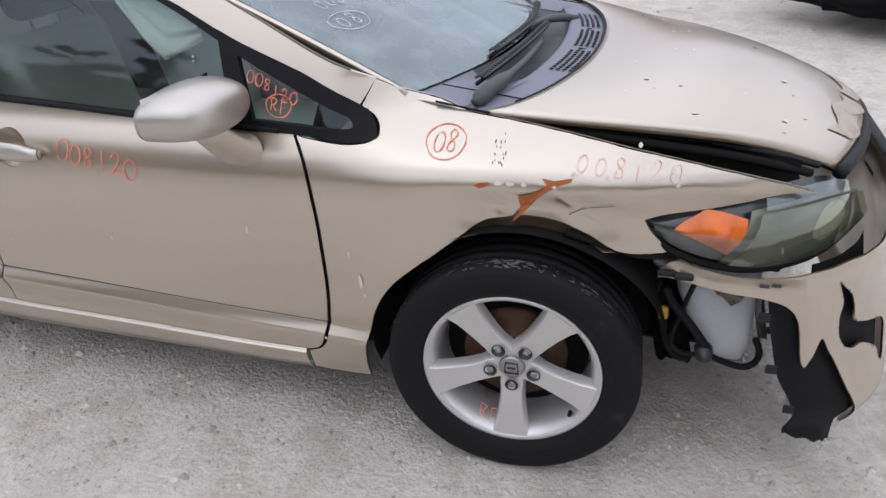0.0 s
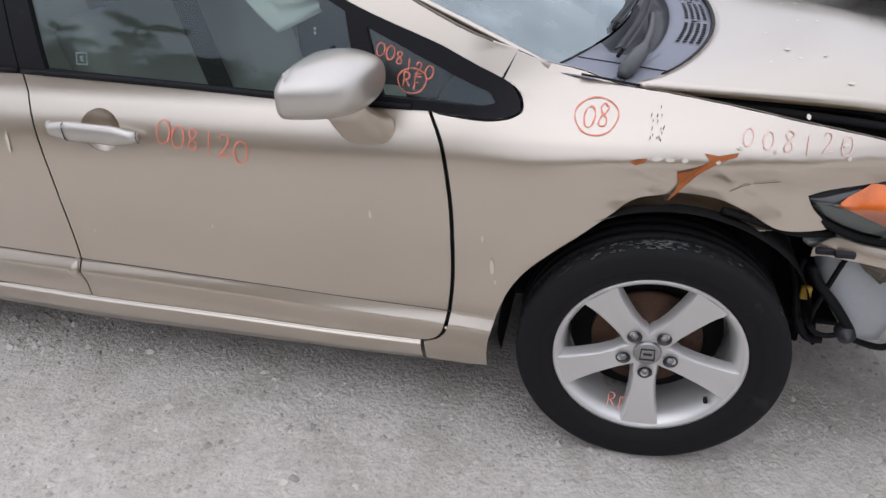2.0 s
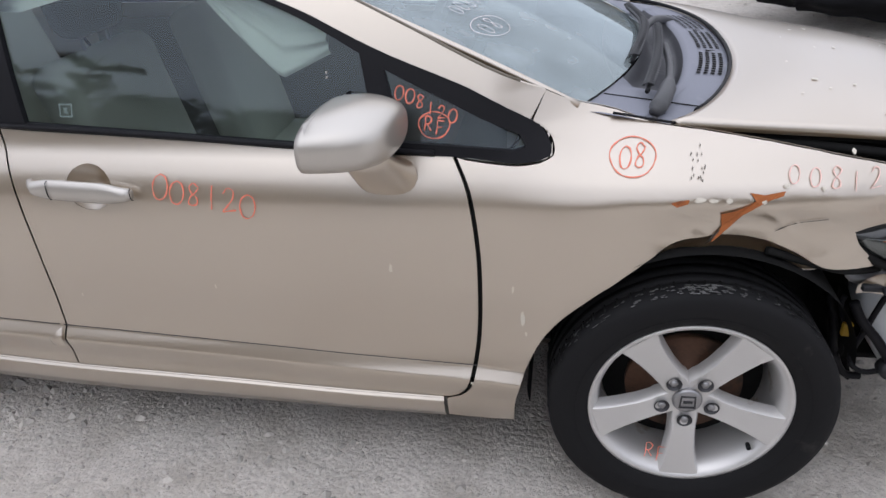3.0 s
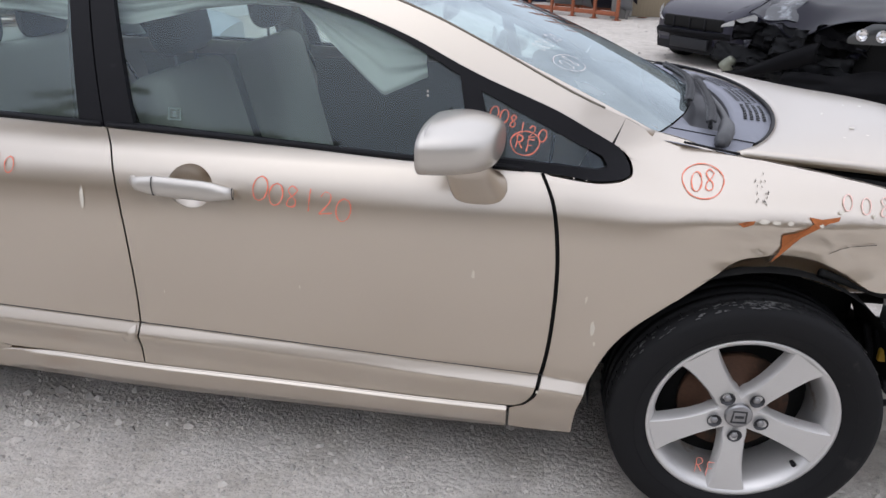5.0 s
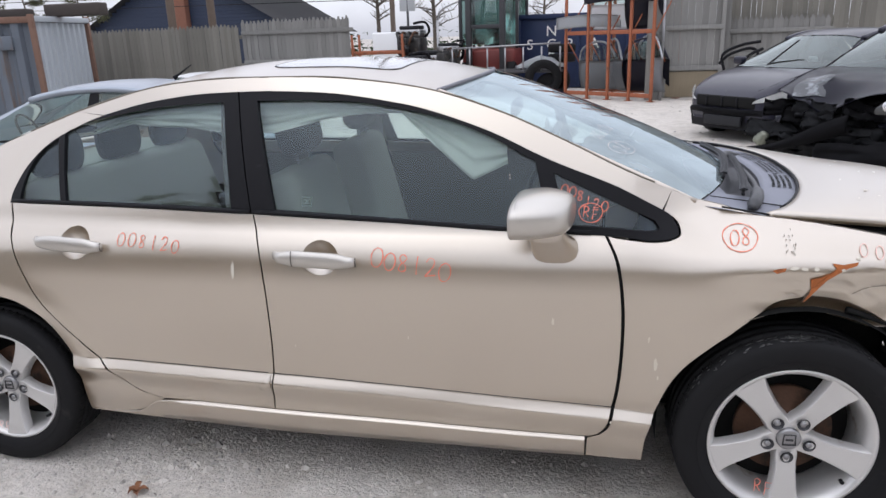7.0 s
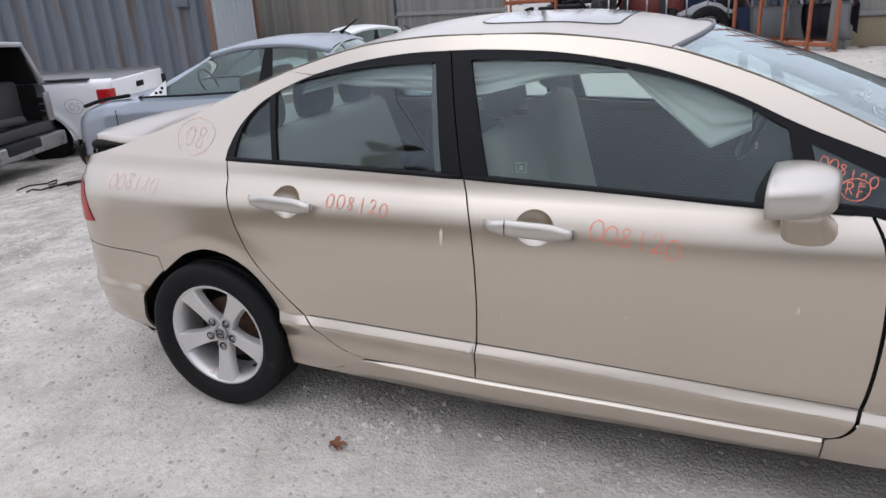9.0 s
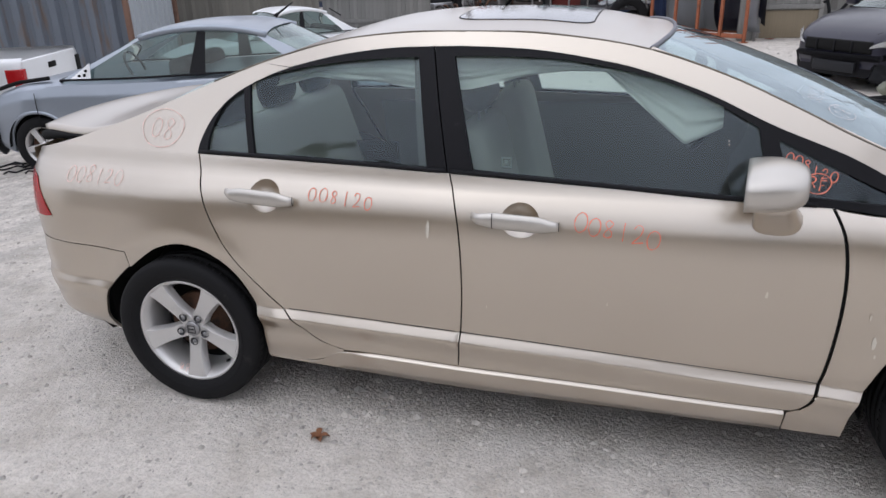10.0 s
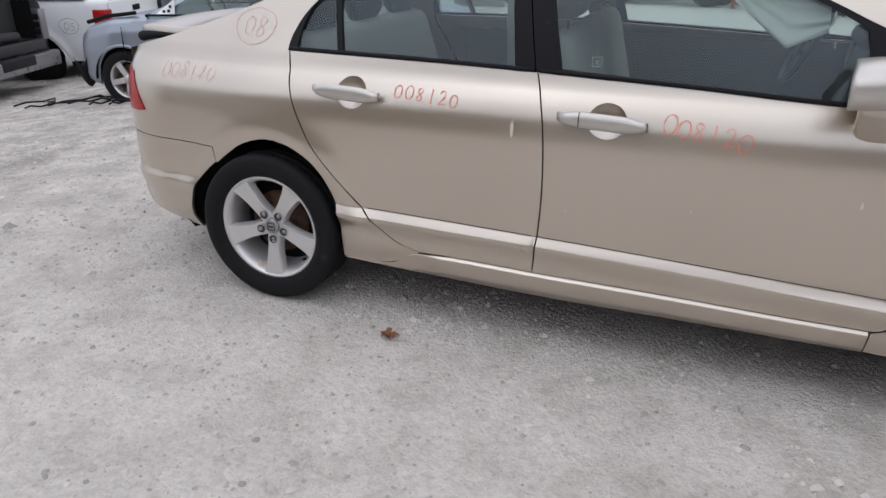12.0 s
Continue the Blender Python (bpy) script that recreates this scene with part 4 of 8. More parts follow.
    for bx0, bx1, bz0, bz1, sl in ((-.0175, -.0145, -.0165, .0165, .06), (.0145, .0175, -.0165, .0165, -.06), (-.0165, .0165, .0140, .0170, 0), (-.0165, .0165, -.0170, -.0140, 0), (-.0100, .0100, -.0030, .0030, 0)):
        e = box(bx0, bx1, -.0815, -.0795, bz0, bz1)
        for v in e.verts:
            v.co.x += sl * v.co.z
        em = add(em, e)
    part("emblem", em, M_DARKSTEEL, cap)
    va = tube([(.150, -.070, -.125), (.1485, -.088, -.122)], .0055, 8)
    part("valve", va, M_BLACK, rim_)
    part("brake_disc", lathe([(0, .012), (.132, .012), (.132, -.012), (.075, -.012), (.075, -.03), (0, -.03)], 40), M_RUST, w, "rusty brake disc")
    part("brake_backing", lathe([(0, .03), (.185, .03), (.185, .034), (0, .034)], 40), M_UNDER, w)
    return w


wheel("front_wheel", pose(-.005, -.765, .309), 2.0, True, 1.075)
wheel("rear_wheel", pose(-2.70, -.752, .312), 0, False, .95)
wheel("front_wheel", pose(0, .755, .312, 0, 0, 180), 0, False, 1.06)
wheel("rear_wheel", pose(-2.70, .760, .312, 0, 0, 180), 0, False, .95)

# ---- dark liners, floor pan, engine bay ----
FLANGE = spline([(x, 0, z) for x, z in ARCH_F[1:11]], 5)
f_fold = curve([(-.26, .003), (-.20, .006), (-.15, .012), (-.085, .042), (-.024, .046), (.04, .056), (.105, .064), (.178, .054), (.25, .014), (.31, .004)])


def flange_point(u, v):
    """The bent-in strip along the arch, below the crease."""
    q = FLANGE[min(len(FLANGE) - 1, round(u * 45))]
    drop = f_fold(q.x)
    return Vector((q.x + .10 * drop * v, -(dented(q.x, q.z) - .0025 - .022 * v - .010 * math.sin(math.pi * v) * drop / .06), q.z + .001 - drop * v))
for side in (-1, 1):
    for cx, top in ((0, .39), (-2.7, .398)):
        def liner(u, v, cx=cx, top=top, side=side):
            a = math.pi * (1.06 - (1.02 if cx == 0 else 1.12) * u) + (.14 * (1 - u) ** 2 if cx else 0)
            x, z = cx + top * math.cos(a), .33 + top * math.sin(a)
            return (x, side * (.50 + (skin(x, max(z, .25)) - .016 - .50) * v), z)
        ln = grid(liner, 36, 6)
        part("wheel_liner", ln, M_UNDER, sedan, "black plastic wheel arch liner")
        part("wheel_well_wall", grid(lambda u, v: (cx + (.35 if cx == 0 else .42) * (2 * u - 1), side * .505, .24 + (.48 if cx == 0 else .51) * v), 2, 2), M_UNDER, sedan)
part("fender_flange", grid(flange_point, 45, 8, flip=True, thick=.002), M_GOLD, sedan, "folded edge of the fender")
f_edge = curve([(.18, -3.150), (.30, -3.136), (.37, -3.112), (.461, -3.056), (.55, -2.96)])
for side in (-1, 1):
    part("liner_flap", grid(lambda u, v: Vector((f_edge(.19 + .36 * v) + .010 - .060 * u ** 3, side * (.46 + (tucked(-3.13, .19 + .36 * v) - .008 - .46) * u), .19 + .36 * v)), 6, 12), M_UNDER, sedan)
part("floor_pan", box(-3.0, -.45, -.70, .70, .21, .26, .01), M_UNDER, sedan)
# unseen tray, added to block light from the ground under the nose
part("light_blocking_tray", box(-.45, .60, -.50, .50, .215, .235, .006), M_UNDER, sedan)
part("engine_bay", box(.30, .62, -.36, .46, .42, .72, .03), M_UNDER, sedan, "dark engine bay")
part("radiator_support", box(.62, .70, -.36, .56, .40, .70, .01), M_PLASTIC, sedan)
part("inner_fender", grid(lambda u, v: (-.35 + 1.0 * u, -.60 + .06 * u, .55 + (.36 - .08 * u * u) * v), 6, 4), M_UNDER, sedan)
part("inner_fender", grid(lambda u, v: (-.35 + 1.0 * u, .60, .55 + (.36 - .1 * u * u) * v), 6, 4), M_UNDER, sedan)
gutter = [(-.10, -.665, .935), (.1, -.655, .915), (.3, -.63, .885), (.5, -.58, .845), (.68, -.52, .79)]
part("bonnet_gutter", tube(spline(gutter), .011, 8), M_UNDER, sedan)
part("bonnet_seal", tube(spline([(.44, -.565, .872), (.58, -.54, .845), (.70, -.49, .80)]), .009, 8), M_PLASTIC, sedan)

# ---- door mirror ----
for side in (-1, 1):
    mirror = part("door_mirror", bmesh.new(), M_TRIMGOLD, sedan, "gold painted door mirror")
    b = bmesh.new()
    cx, cy, cz = -.765, side * .920, 1.020
    seg, rings_ = 36, 20
    rows = []
    for i in range(-2, rings_ + 1):
        v = max(0, i) / rings_
        ring = []
        for k in range(seg):
            a = 2 * math.pi * k / seg
            # a shell with a flat open back, domed forward, flatter below
            c, s_ = math.cos(a), math.sin(a)
            sup = (abs(c) ** 2.5 + abs(s_) ** 2.5) ** (-1 / 2.5)
            full = (1 - v ** 2.05) ** (1 / 2.05)
            if i < 0:
                full, v_in = (.93, .0) if i == -1 else (.90, .02)
            else:
                v_in = 0
            tall = full * (.78 + .22 * math.sin(min(1, v / .4) * math.pi / 2)) if s_ > 0 else full ** .80 if v < .999 else 0
            px = -.040 + .154 * math.sin(v * math.pi / 2) ** 1.05 + v_in
            ring.append(b.verts.new((cx + px, cy + .130 * c * sup * full - side * .02 * v, cz + .064 * s_ * sup * tall - .010 * c * side * (1 if s_ < 0 else .25) * (1 - v))))
        rows.append(ring)
    for ra, rb in zip(rows, rows[1:]):
        for k in range(seg):
            b.faces.new((ra[k], ra[(k + 1) % seg], rb[(k + 1) % seg], rb[k]))
    bmesh.ops.remove_doubles(b, verts=b.verts, dist=1e-5)
    bmesh.ops.recalc_face_normals(b, faces=b.faces)
    turn = Matrix.Rotation(radians(8 * side), 3, "Z")
    bmesh.ops.rotate(b, verts=b.verts, cent=(cx, cy, cz), matrix=turn)
    b.to_mesh(mirror.data)
    b.free()
    mirror.data.polygons.foreach_set("use_smooth", [True] * len(mirror.data.polygons))
    part("mirror_glass", grid(lambda u, v: Vector((cx, cy, cz)) + turn @ Vector((-.024, .112 * (2 * u - 1), .050 * (2 * v - 1))), 2, 2), M_CHROME, mirror, "mirror glass")
    foot = bmesh.new()
    rows = []
    for i in range(9):
        u = i / 8
        y = side * (.842 + .085 * u)
        z = .885 + .085 * u ** 1.2
        hx, hz = .066 - .018 * u, .040 - .010 * u + .012 * (1 - u) ** 2
        rows.append([foot.verts.new((-.700 - .030 * u + hx * math.copysign(abs(math.cos(a)) ** .75, math.cos(a)), y, z + hz * math.copysign(abs(math.sin(a)) ** .75, math.sin(a)))) for a in [2 * math.pi * k / 20 for k in range(20)]])
    for ra, rb in zip(rows, rows[1:]):
        for k in range(20):
            foot.faces.new((ra[k], ra[(k + 1) % 20], rb[(k + 1) % 20], rb[k]))
    foot.faces.new(rows[-1])
    bmesh.ops.recalc_face_normals(foot, faces=foot.faces)
    part("mirror_foot", foot, M_GOLD, mirror)

# a small printed square on the front window
def on_glass(x, z):
    return Vector((x, -(skin(x, z) - .0095), z))


badge = bmesh.new()
for x0, x1, z0, z1 in ((-1.500, -1.4965, .996, 1.026), (-1.4695, -1.466, .996, 1.026), (-1.500, -1.466, 1.0225, 1.026), (-1.500, -1.466, .996, .9995), (-1.490, -1.476, 1.0145, 1.0175), (-1.490, -1.476, 1.0045, 1.0075), (-1.4865, -1.4795, 1.007, 1.015)):
    badge.faces.new([badge.verts.new(on_glass(x, z)) for x, z in ((x0, z0), (x1, z0), (x1, z1), (x0, z1))])
part("glass_badge", badge, material("pale_glass_print", (.14, .19, .18), .6, 0, .1, 20, 0), right_doors[0], "small printed square on the glass")
for x, z in ((-.842, 1.092), (-.841, 1.082)):
    dot = bmesh.new()
    dot.faces.new([dot.verts.new(on_glass(x + .0025 * math.cos(a), z + .0028 * math.sin(a))) for a in [math.pi * k / 4 for k in range(8)]])
    part("paint_speck", dot, M_CHIP, right_doors[0])

# ---- headlamps ----
def lamp_point(u, v, side, out=0.0):
    """u from the outer tip to the inner end, v from the lower to the upper edge."""
    top = spline([(.300, -.748, .735), (.40, -.742, .772), (.52, -.705, .796), (.64, -.62, .800), (.75, -.50, .775), (.83, -.40, .72)], 4)
    low = spline([(.300, -.748, .725), (.37, -.772, .680), (.48, -.765, .645), (.60, -.725, .632), (.74, -.60, .628), (.86, -.41, .645)], 4)
    k = u * 20
    i = min(19, int(k))
    f = k - i
    a, b_ = low[i] + (low[i + 1] - low[i]) * f, top[i] + (top[i + 1] - top[i]) * f
    q = a + (b_ - a) * v
    bul = .030 * math.sin(math.pi * v) * math.sin(math.pi * min(1, u + .1)) ** .5 + out
    q += Vector((.55 + .3 * u, -.85 + .5 * u, .12)).normalized() * bul
    return Vector((q.x, q.y * -side, q.z))


for side in (-1, 1):
    hl = part("headlamp", grid(lambda u, v: lamp_point(u, v, side, -.035), 40, 14, flip=side > 0), M_LENSDARK, sedan, "broken headlamp with smoked housing" if side < 0 else "headlamp")
    part("reflector", grid(lambda u, v: lamp_point(.40 + .60 * u + .03 * v * (1 - u), .0 + .80 * v, side, -.014 - .010 * math.sin(math.pi * u)), 60, 14, flip=side > 0), M_REFLECT, hl, "dim headlamp reflector")
    lens_ = part("lamp_lens", grid(lambda u, v: lamp_point(.42 + .58 * u + .03 * v * (1 - u), .02 + .74 * v, side, .001), 30, 14, flip=side > 0), M_LENSGLASS, hl, "hazy scratched clear lens")
    lens_.visible_shadow = False
    part("lamp_tray", grid(lambda u, v: lamp_point(.04 + .96 * u, -.03, side, -.012) + Vector((-.14 * v, -side * .16 * v, -.02 * v)), 24, 4), M_UNDER, hl)
    part("lens_upper_edge", grid(lambda u, v: lamp_point(.47 + .40 * u, .79 + .19 * v, side, -.002), 20, 4, flip=side > 0), M_CLEARLENS, hl, "clear upper edge of the lens")
    part("indicator", grid(lambda u, v: lamp_point(.13 + .29 * u - .03 * v * (u - .5), (.50 - .36 * u) * (1 - v) + v * (.60 + .36 * min(u / .42, (1.28 - u) / .86)), side, -.010 + .006 * math.sin(11 * u + 3 * v)), 26, 12, flip=side > 0), M_ORANGE, hl, "broken orange indicator lens")
    shard = grid(lambda u, v: lamp_point(.03 + .40 * u, .08 + .55 * v * (1 - .35 * u), side, .004), 10, 4, flip=side > 0)
    part("lens_shard", shard, glass_material("clear_lens_shard", (.85, .85, .82), .05, 1.5, 2.2, film_most=.08), hl)
    # the lamp's bright patch, painted as a pale disc
    part("bulb_bowl", grid(lambda u, v: lamp_point(.79 + .085 * v * math.cos(2 * math.pi * u), .42 + .27 * v * math.sin(2 * math.pi * u), side, -.008 - .006 * v * v), 24, 5, flip=side > 0), M_BOWL, hl, "reflector bowl with its bright reflection painted pale")

# ---- torn front bumper ----
f_bump = spline([(.345, -.745, 0), (.46, -.800, 0), (.585, -.815, 0), (.70, -.785, 0), (.795, -.70, 0), (.86, -.575, 0), (.905, -.42, 0), (.93, -.2, 0), (.935, 0, 0), (.925, .25, 0), (.90, .45, 0), (.83, .62, 0), (.70, .74, 0), (.50, .80, 0), (.38, .80, 0)], 6)
f_btop = curve([(0, .605), (.032, .645), (.06, .641), (.135, .648), (.17, .655), (.255, .672), (.33, .668), (.36, .676), (.40, .69), (.45, .70), (.55, .70), (1, .66)])


def bumper_at(u, z, out=0.0):
    k = u * (len(f_bump) - 1)
    i = min(len(f_bump) - 2, int(k))
    p = f_bump[i] + (f_bump[i + 1] - f_bump[i]) * (k - i)
    t = (f_bump[i + 1] - f_bump[i]).normalized()
    n = Vector((-t.y * -1, t.x * -1, 0))
    out += .02 * math.sin(math.pi * min(1, max(0, (z - .15) / .5))) - .008 * smooth(.62, .68, z) - .035 * smooth(.26, .12, z)
    out += .006 * noise.noise(Vector((u * 22, z * 9, 2))) + .06 * smooth(.46, .15, z) * math.exp(-((u - .32) / .10) ** 2)
    ahead = (.012 + .030 * smooth(.60, .42, z) - .03 * smooth(.25, .12, z)) * smooth(.26, .36, u) * (1 - smooth(.55, .75, u))
    return Vector((p.x + ahead, p.y, z)) + n * out


f_low = curve([(0, .585), (.025, .597), (.07, .604), (.118, .604), (.158, .592), (.178, .568), (.188, .535), (.196, .46), (.206, .415), (.216, .45), (.224, .490), (.240, .450), (.265, .375), (.29, .27), (.31, .165), (.33, .085), (.36, .085), (.5, .16), (1, .2)])


HOLE_LINE = [(.228, .635), (.245, .610), (.262, .585), (.276, .54), (.285, .50), (.305, .484), (.330, .474), (.352, .46), (.360, .40), (.354, .34), (.344, .352), (.335, .39), (.318, .412), (.30, .425), (.285, .421), (.268, .436), (.252, .47), (.242, .51), (.240, .545), (.243, .575)]
HOLE = [(.283 + .78 * (q.x - .283), q.z) for q in spline([(a, 0, b) for a, b in HOLE_LINE + HOLE_LINE[:1]], 4)[:-1]]
bz = bmesh.new()
NU, NV = 420, 70


def snapped(u, z):
    """Draws points beside the torn opening onto its edge."""
    best = (.0065, u, z)
    if .20 < u < .38:
        for (au, az), (bu, bz_) in zip(HOLE, HOLE[1:] + HOLE[:1]):
            du, dz = (bu - au) * 3.6, bz_ - az
            t = max(0, min(1, ((u - au) * 3.6 * du + (z - az) * dz) / (du * du + dz * dz)))
            pu, pz = au + (bu - au) * t, az + dz * t
            best = min(best, (math.hypot((u - pu) * 3.6, z - pz), pu, pz))
    return best[1:]


for deep in (0, -.005):
    pts_ = [[bz.verts.new(bumper_at(*snapped(i / NU, f_low(i / NU) + (f_btop(i / NU) - f_low(i / NU)) * j / NV), deep)) for j in range(NV + 1)] for i in range(NU + 1)]
    for i in range(NU):
        for j in range(NV):
            q = (pts_[i][j], pts_[i + 1][j], pts_[i + 1][j + 1], pts_[i][j + 1])
            if not inside((i + .5) / NU, sum(p.co.z for p in q) / 4, HOLE):
                bz.faces.new(q[::-1] if deep else q)
bmesh.ops.delete(bz, geom=[v for v in bz.verts if not v.link_faces], context="VERTS")
front_bumper = part("front_bumper", bz, M_GOLD, sedan, "gold front bumper, torn open at the corner")
part("grille_bar", box(.945, .985, -.10, .42, .60, .70, .012), M_PLASTIC, front_bumper, "dark grille bar standing proud of the bumper")
part("fog_recess", grid(lambda u, v: bumper_at(.222 + .15 * u, .32 + .33 * v, -.055), 10, 8), M_UNDER, front_bumper)
# black splash flap behind the torn corner
f_flap = curve([(.08, .245), (.175, .226), (.24, .220), (.29, .208), (.37, .181), (.44, .168), (.51, .157), (.60, .145)])
def flap_point(u, v):
    z = .592 + (.135 - .10 * u - .592) * v + .006 * math.sin(23 * u)
    left = f_flap(z)
    return bumper_at(left + (.335 - left) * u, z, -.014 - .012 * (1 - u))
part("splash_flap", grid(flap_point, 14, 24, thick=.003), M_PLASTIC, front_bumper, "black plastic splash flap")
for z in (.265, .395, .54):
    q = bumper_at(f_flap(z) - .006, z, -.02)
    part("flap_tab", box(q.x - .014, q.x + .012, q.y - .003, q.y + .003, z - .013, z + .013, .003), M_PLASTIC, front_bumper)
for p in ((.365, -.765, .612), (.40, -.785, .618)):
    part("torn_edge", box(p[0] - .022, p[0] + .022, p[1] - .012, p[1] + .004, p[2] - .008, p[2] + .008, .004), M_PLASTIC, front_bumper)
for u in (.135, .150):
    q = bumper_at(u, f_btop(u) - .012, .0045)
    part("edge_chip", box(q.x - .010, q.x + .010, q.y - .002, q.y + .002, q.z - .005, q.z + .004, .001), M_DARKSTEEL, front_bumper)
part("bumper_bracket", grid(lambda u, v: Vector((.33 + .10 * u, -.705 - .045 * u + .02 * v, .60 + .03 * v - .012 * math.sin(7 * u))), 8, 3, thick=.003), M_STEEL, sedan, "bent bare metal bracket")
part("lamp_lower_trim", tube([lamp_point(u, -.03, -1, -.012) for u in np.linspace(.0, .98, 30)], .010, 6), M_UNDER, sedan)
part("arch_edge_liner", tube(spline([(.12, -.80, .715), (.22, -.785, .68), (.30, -.765, .652), (.38, -.735, .645)]), .010, 8), M_UNDER, sedan)

# washer bottle, hoses, wires behind the wheel
rb = bmesh.new()
rows = []
for z, x0, x1, y0, y1 in ((.282, .53, .575, -.64, -.60), (.295, .505, .59, -.66, -.57), (.36, .46, .605, -.67, -.55), (.42, .43, .60, -.67, -.54), (.49, .40, .595, -.67, -.54), (.58, .40, .60, -.66, -.54)):
    rows.append([rb.verts.new(((x0 + x1) / 2 + (x1 - x0) / 2 * math.copysign(abs(math.cos(a)) ** .45, math.cos(a)), (y0 + y1) / 2 + (y1 - y0) / 2 * math.copysign(abs(math.sin(a)) ** .45, math.sin(a)), z)) for a in [2 * math.pi * k / 24 for k in range(24)]])
for ra, rb_ in zip(rows, rows[1:]):
    for k in range(24):
        rb.faces.new((ra[k], ra[(k + 1) % 24], rb_[(k + 1) % 24], rb_[k]))
rb.faces.new(rows[0][::-1])
rb.faces.new(rows[-1])
bmesh.ops.recalc_face_normals(rb, faces=rb.faces)
part("washer_bottle", rb, M_WHITEPL, sedan, "white plastic washer bottle hanging loose")
for pts, r in (([(0.366, -0.705, 0.530), (0.392, -0.705, 0.482), (0.441, -0.705, 0.424), (0.478, -0.705, 0.372), (0.496, -0.705, 0.343)], .012), ([(0.441, -0.690, 0.552), (0.432, -0.690, 0.523), (0.415, -0.690, 0.448), (0.398, -0.690, 0.363), (0.417, -0.690, 0.326), (0.447, -0.690, 0.316), (0.479, -0.690, 0.326)], .007), ([(0.495, -0.660, 0.308), (0.535, -0.660, 0.287), (0.593, -0.660, 0.275), (0.622, -0.660, 0.297), (0.626, -0.660, 0.334), (0.611, -0.660, 0.371)], .009), ([(0.337, -0.640, 0.507), (0.363, -0.640, 0.427), (0.380, -0.640, 0.341), (0.416, -0.640, 0.271), (0.458, -0.640, 0.264)], .010), ([(0.353, -0.680, 0.532), (0.351, -0.680, 0.496), (0.371, -0.680, 0.452), (0.386, -0.680, 0.426)], .006)):
    part("hose", tube(spline(pts), r, 8), M_BLACK, sedan)
plug_at, pump_at = Vector((0.371, -0.695, 0.446)), Vector((0.484, -0.705, 0.341))
part("wire_plug", box(plug_at.x - .012, plug_at.x + .012, plug_at.y - .008, plug_at.y + .008, plug_at.z - .018, plug_at.z + .018, .004), material("yellow_plug_plastic", (.50, .30, .03), .5, 0, .2, 20, .05), sedan, "yellow wire plug")
part("pump", lathe([(0, -.030), (.010, -.028), (.013, -.018), (.022, -.016), (.024, .018), (0, .02)], 16), M_DARKSTEEL, sedan).matrix_basis = Matrix.Translation(pump_at)


def bent_sheet(corners, swell, crease, seed):
    """A dented four-cornered sheet."""
    a, b_, c, d = [Vector(q) for q in corners]
    def fn(u, v):
        q = (a + (b_ - a) * u) * (1 - v) + (d + (c - d) * u) * v
        q.y -= swell * math.sin(math.pi * u) * math.sin(math.pi * v) + crease * noise.noise(Vector((u * 4, v * 4, seed)))
        return q
    return grid(fn, 14, 12, thick=.004)


part("beige_bracket", bent_sheet([(0.469, -0.685, 0.538), (0.571, -0.685, 0.541), (0.555, -0.685, 0.509), (0.535, -0.685, 0.482)], .02, .02, 2), material("beige_plastic", (.36, .31, .25), .6, 0, .3, 12, .15), sedan, "crumpled beige plastic bracket")
part("lamp_leg", bent_sheet([(0.585, -0.620, 0.500), (0.614, -0.620, 0.500), (0.647, -0.620, 0.349), (0.623, -0.620, 0.346)], .008, .01, 5), M_STEEL, sedan)
part("wheelhouse_liner", bent_sheet([(0.307, -0.560, 0.478), (0.411, -0.560, 0.490), (0.473, -0.560, 0.205), (0.377, -0.560, 0.192)], .02, .05, 7), M_UNDER, sedan, "torn black wheelhouse liner")
for q in [(0.644, -0.600, 0.407), (0.661, -0.600, 0.380), (0.647, -0.600, 0.363), (0.673, -0.600, 0.353)]:
    part("broken_clip", box(q[0] - .012, q[0] + .012, q[1] - .006, q[1] + .006, q[2] - .009, q[2] + .009, .003), M_PLASTIC, sedan)

# ---- cabin ----
def cushion(x0, x1, y0, y1, z0, z1, r, material_, name, parent, tilt=0.0, pivot=None, label=""):
    b = box(x0, x1, y0, y1, z0, z1, r, segments=4)
    if tilt:
        bmesh.ops.rotate(b, verts=b.verts, cent=pivot, matrix=Matrix.Rotation(radians(tilt), 3, "Y"))
    return part(name, b, material_, parent, label)


def seat(y, x):
    st = cushion(x - .25, x + .27, y - .25, y + .25, .36, .52, .06, M_SEAT, "front_seat", sedan, label="beige cloth front seat")
    pv = (x - .22, y, .48)
    cushion(x - .30, x - .16, y - .235, y + .235, .48, 1.08, .055, M_SEAT, "backrest", st, -14, pv)
    cushion(x - .29, x - .18, y - .13, y + .13, 1.11, 1.28, .052, M_SEATDARK, "headrest", st, -10, pv)
    for dy in (-.06, .06):
        part("headrest_post", tube([(x - .345, y + dy, 1.02), (x - .352, y + dy, 1.14)], .006, 6), M_STEEL, st)


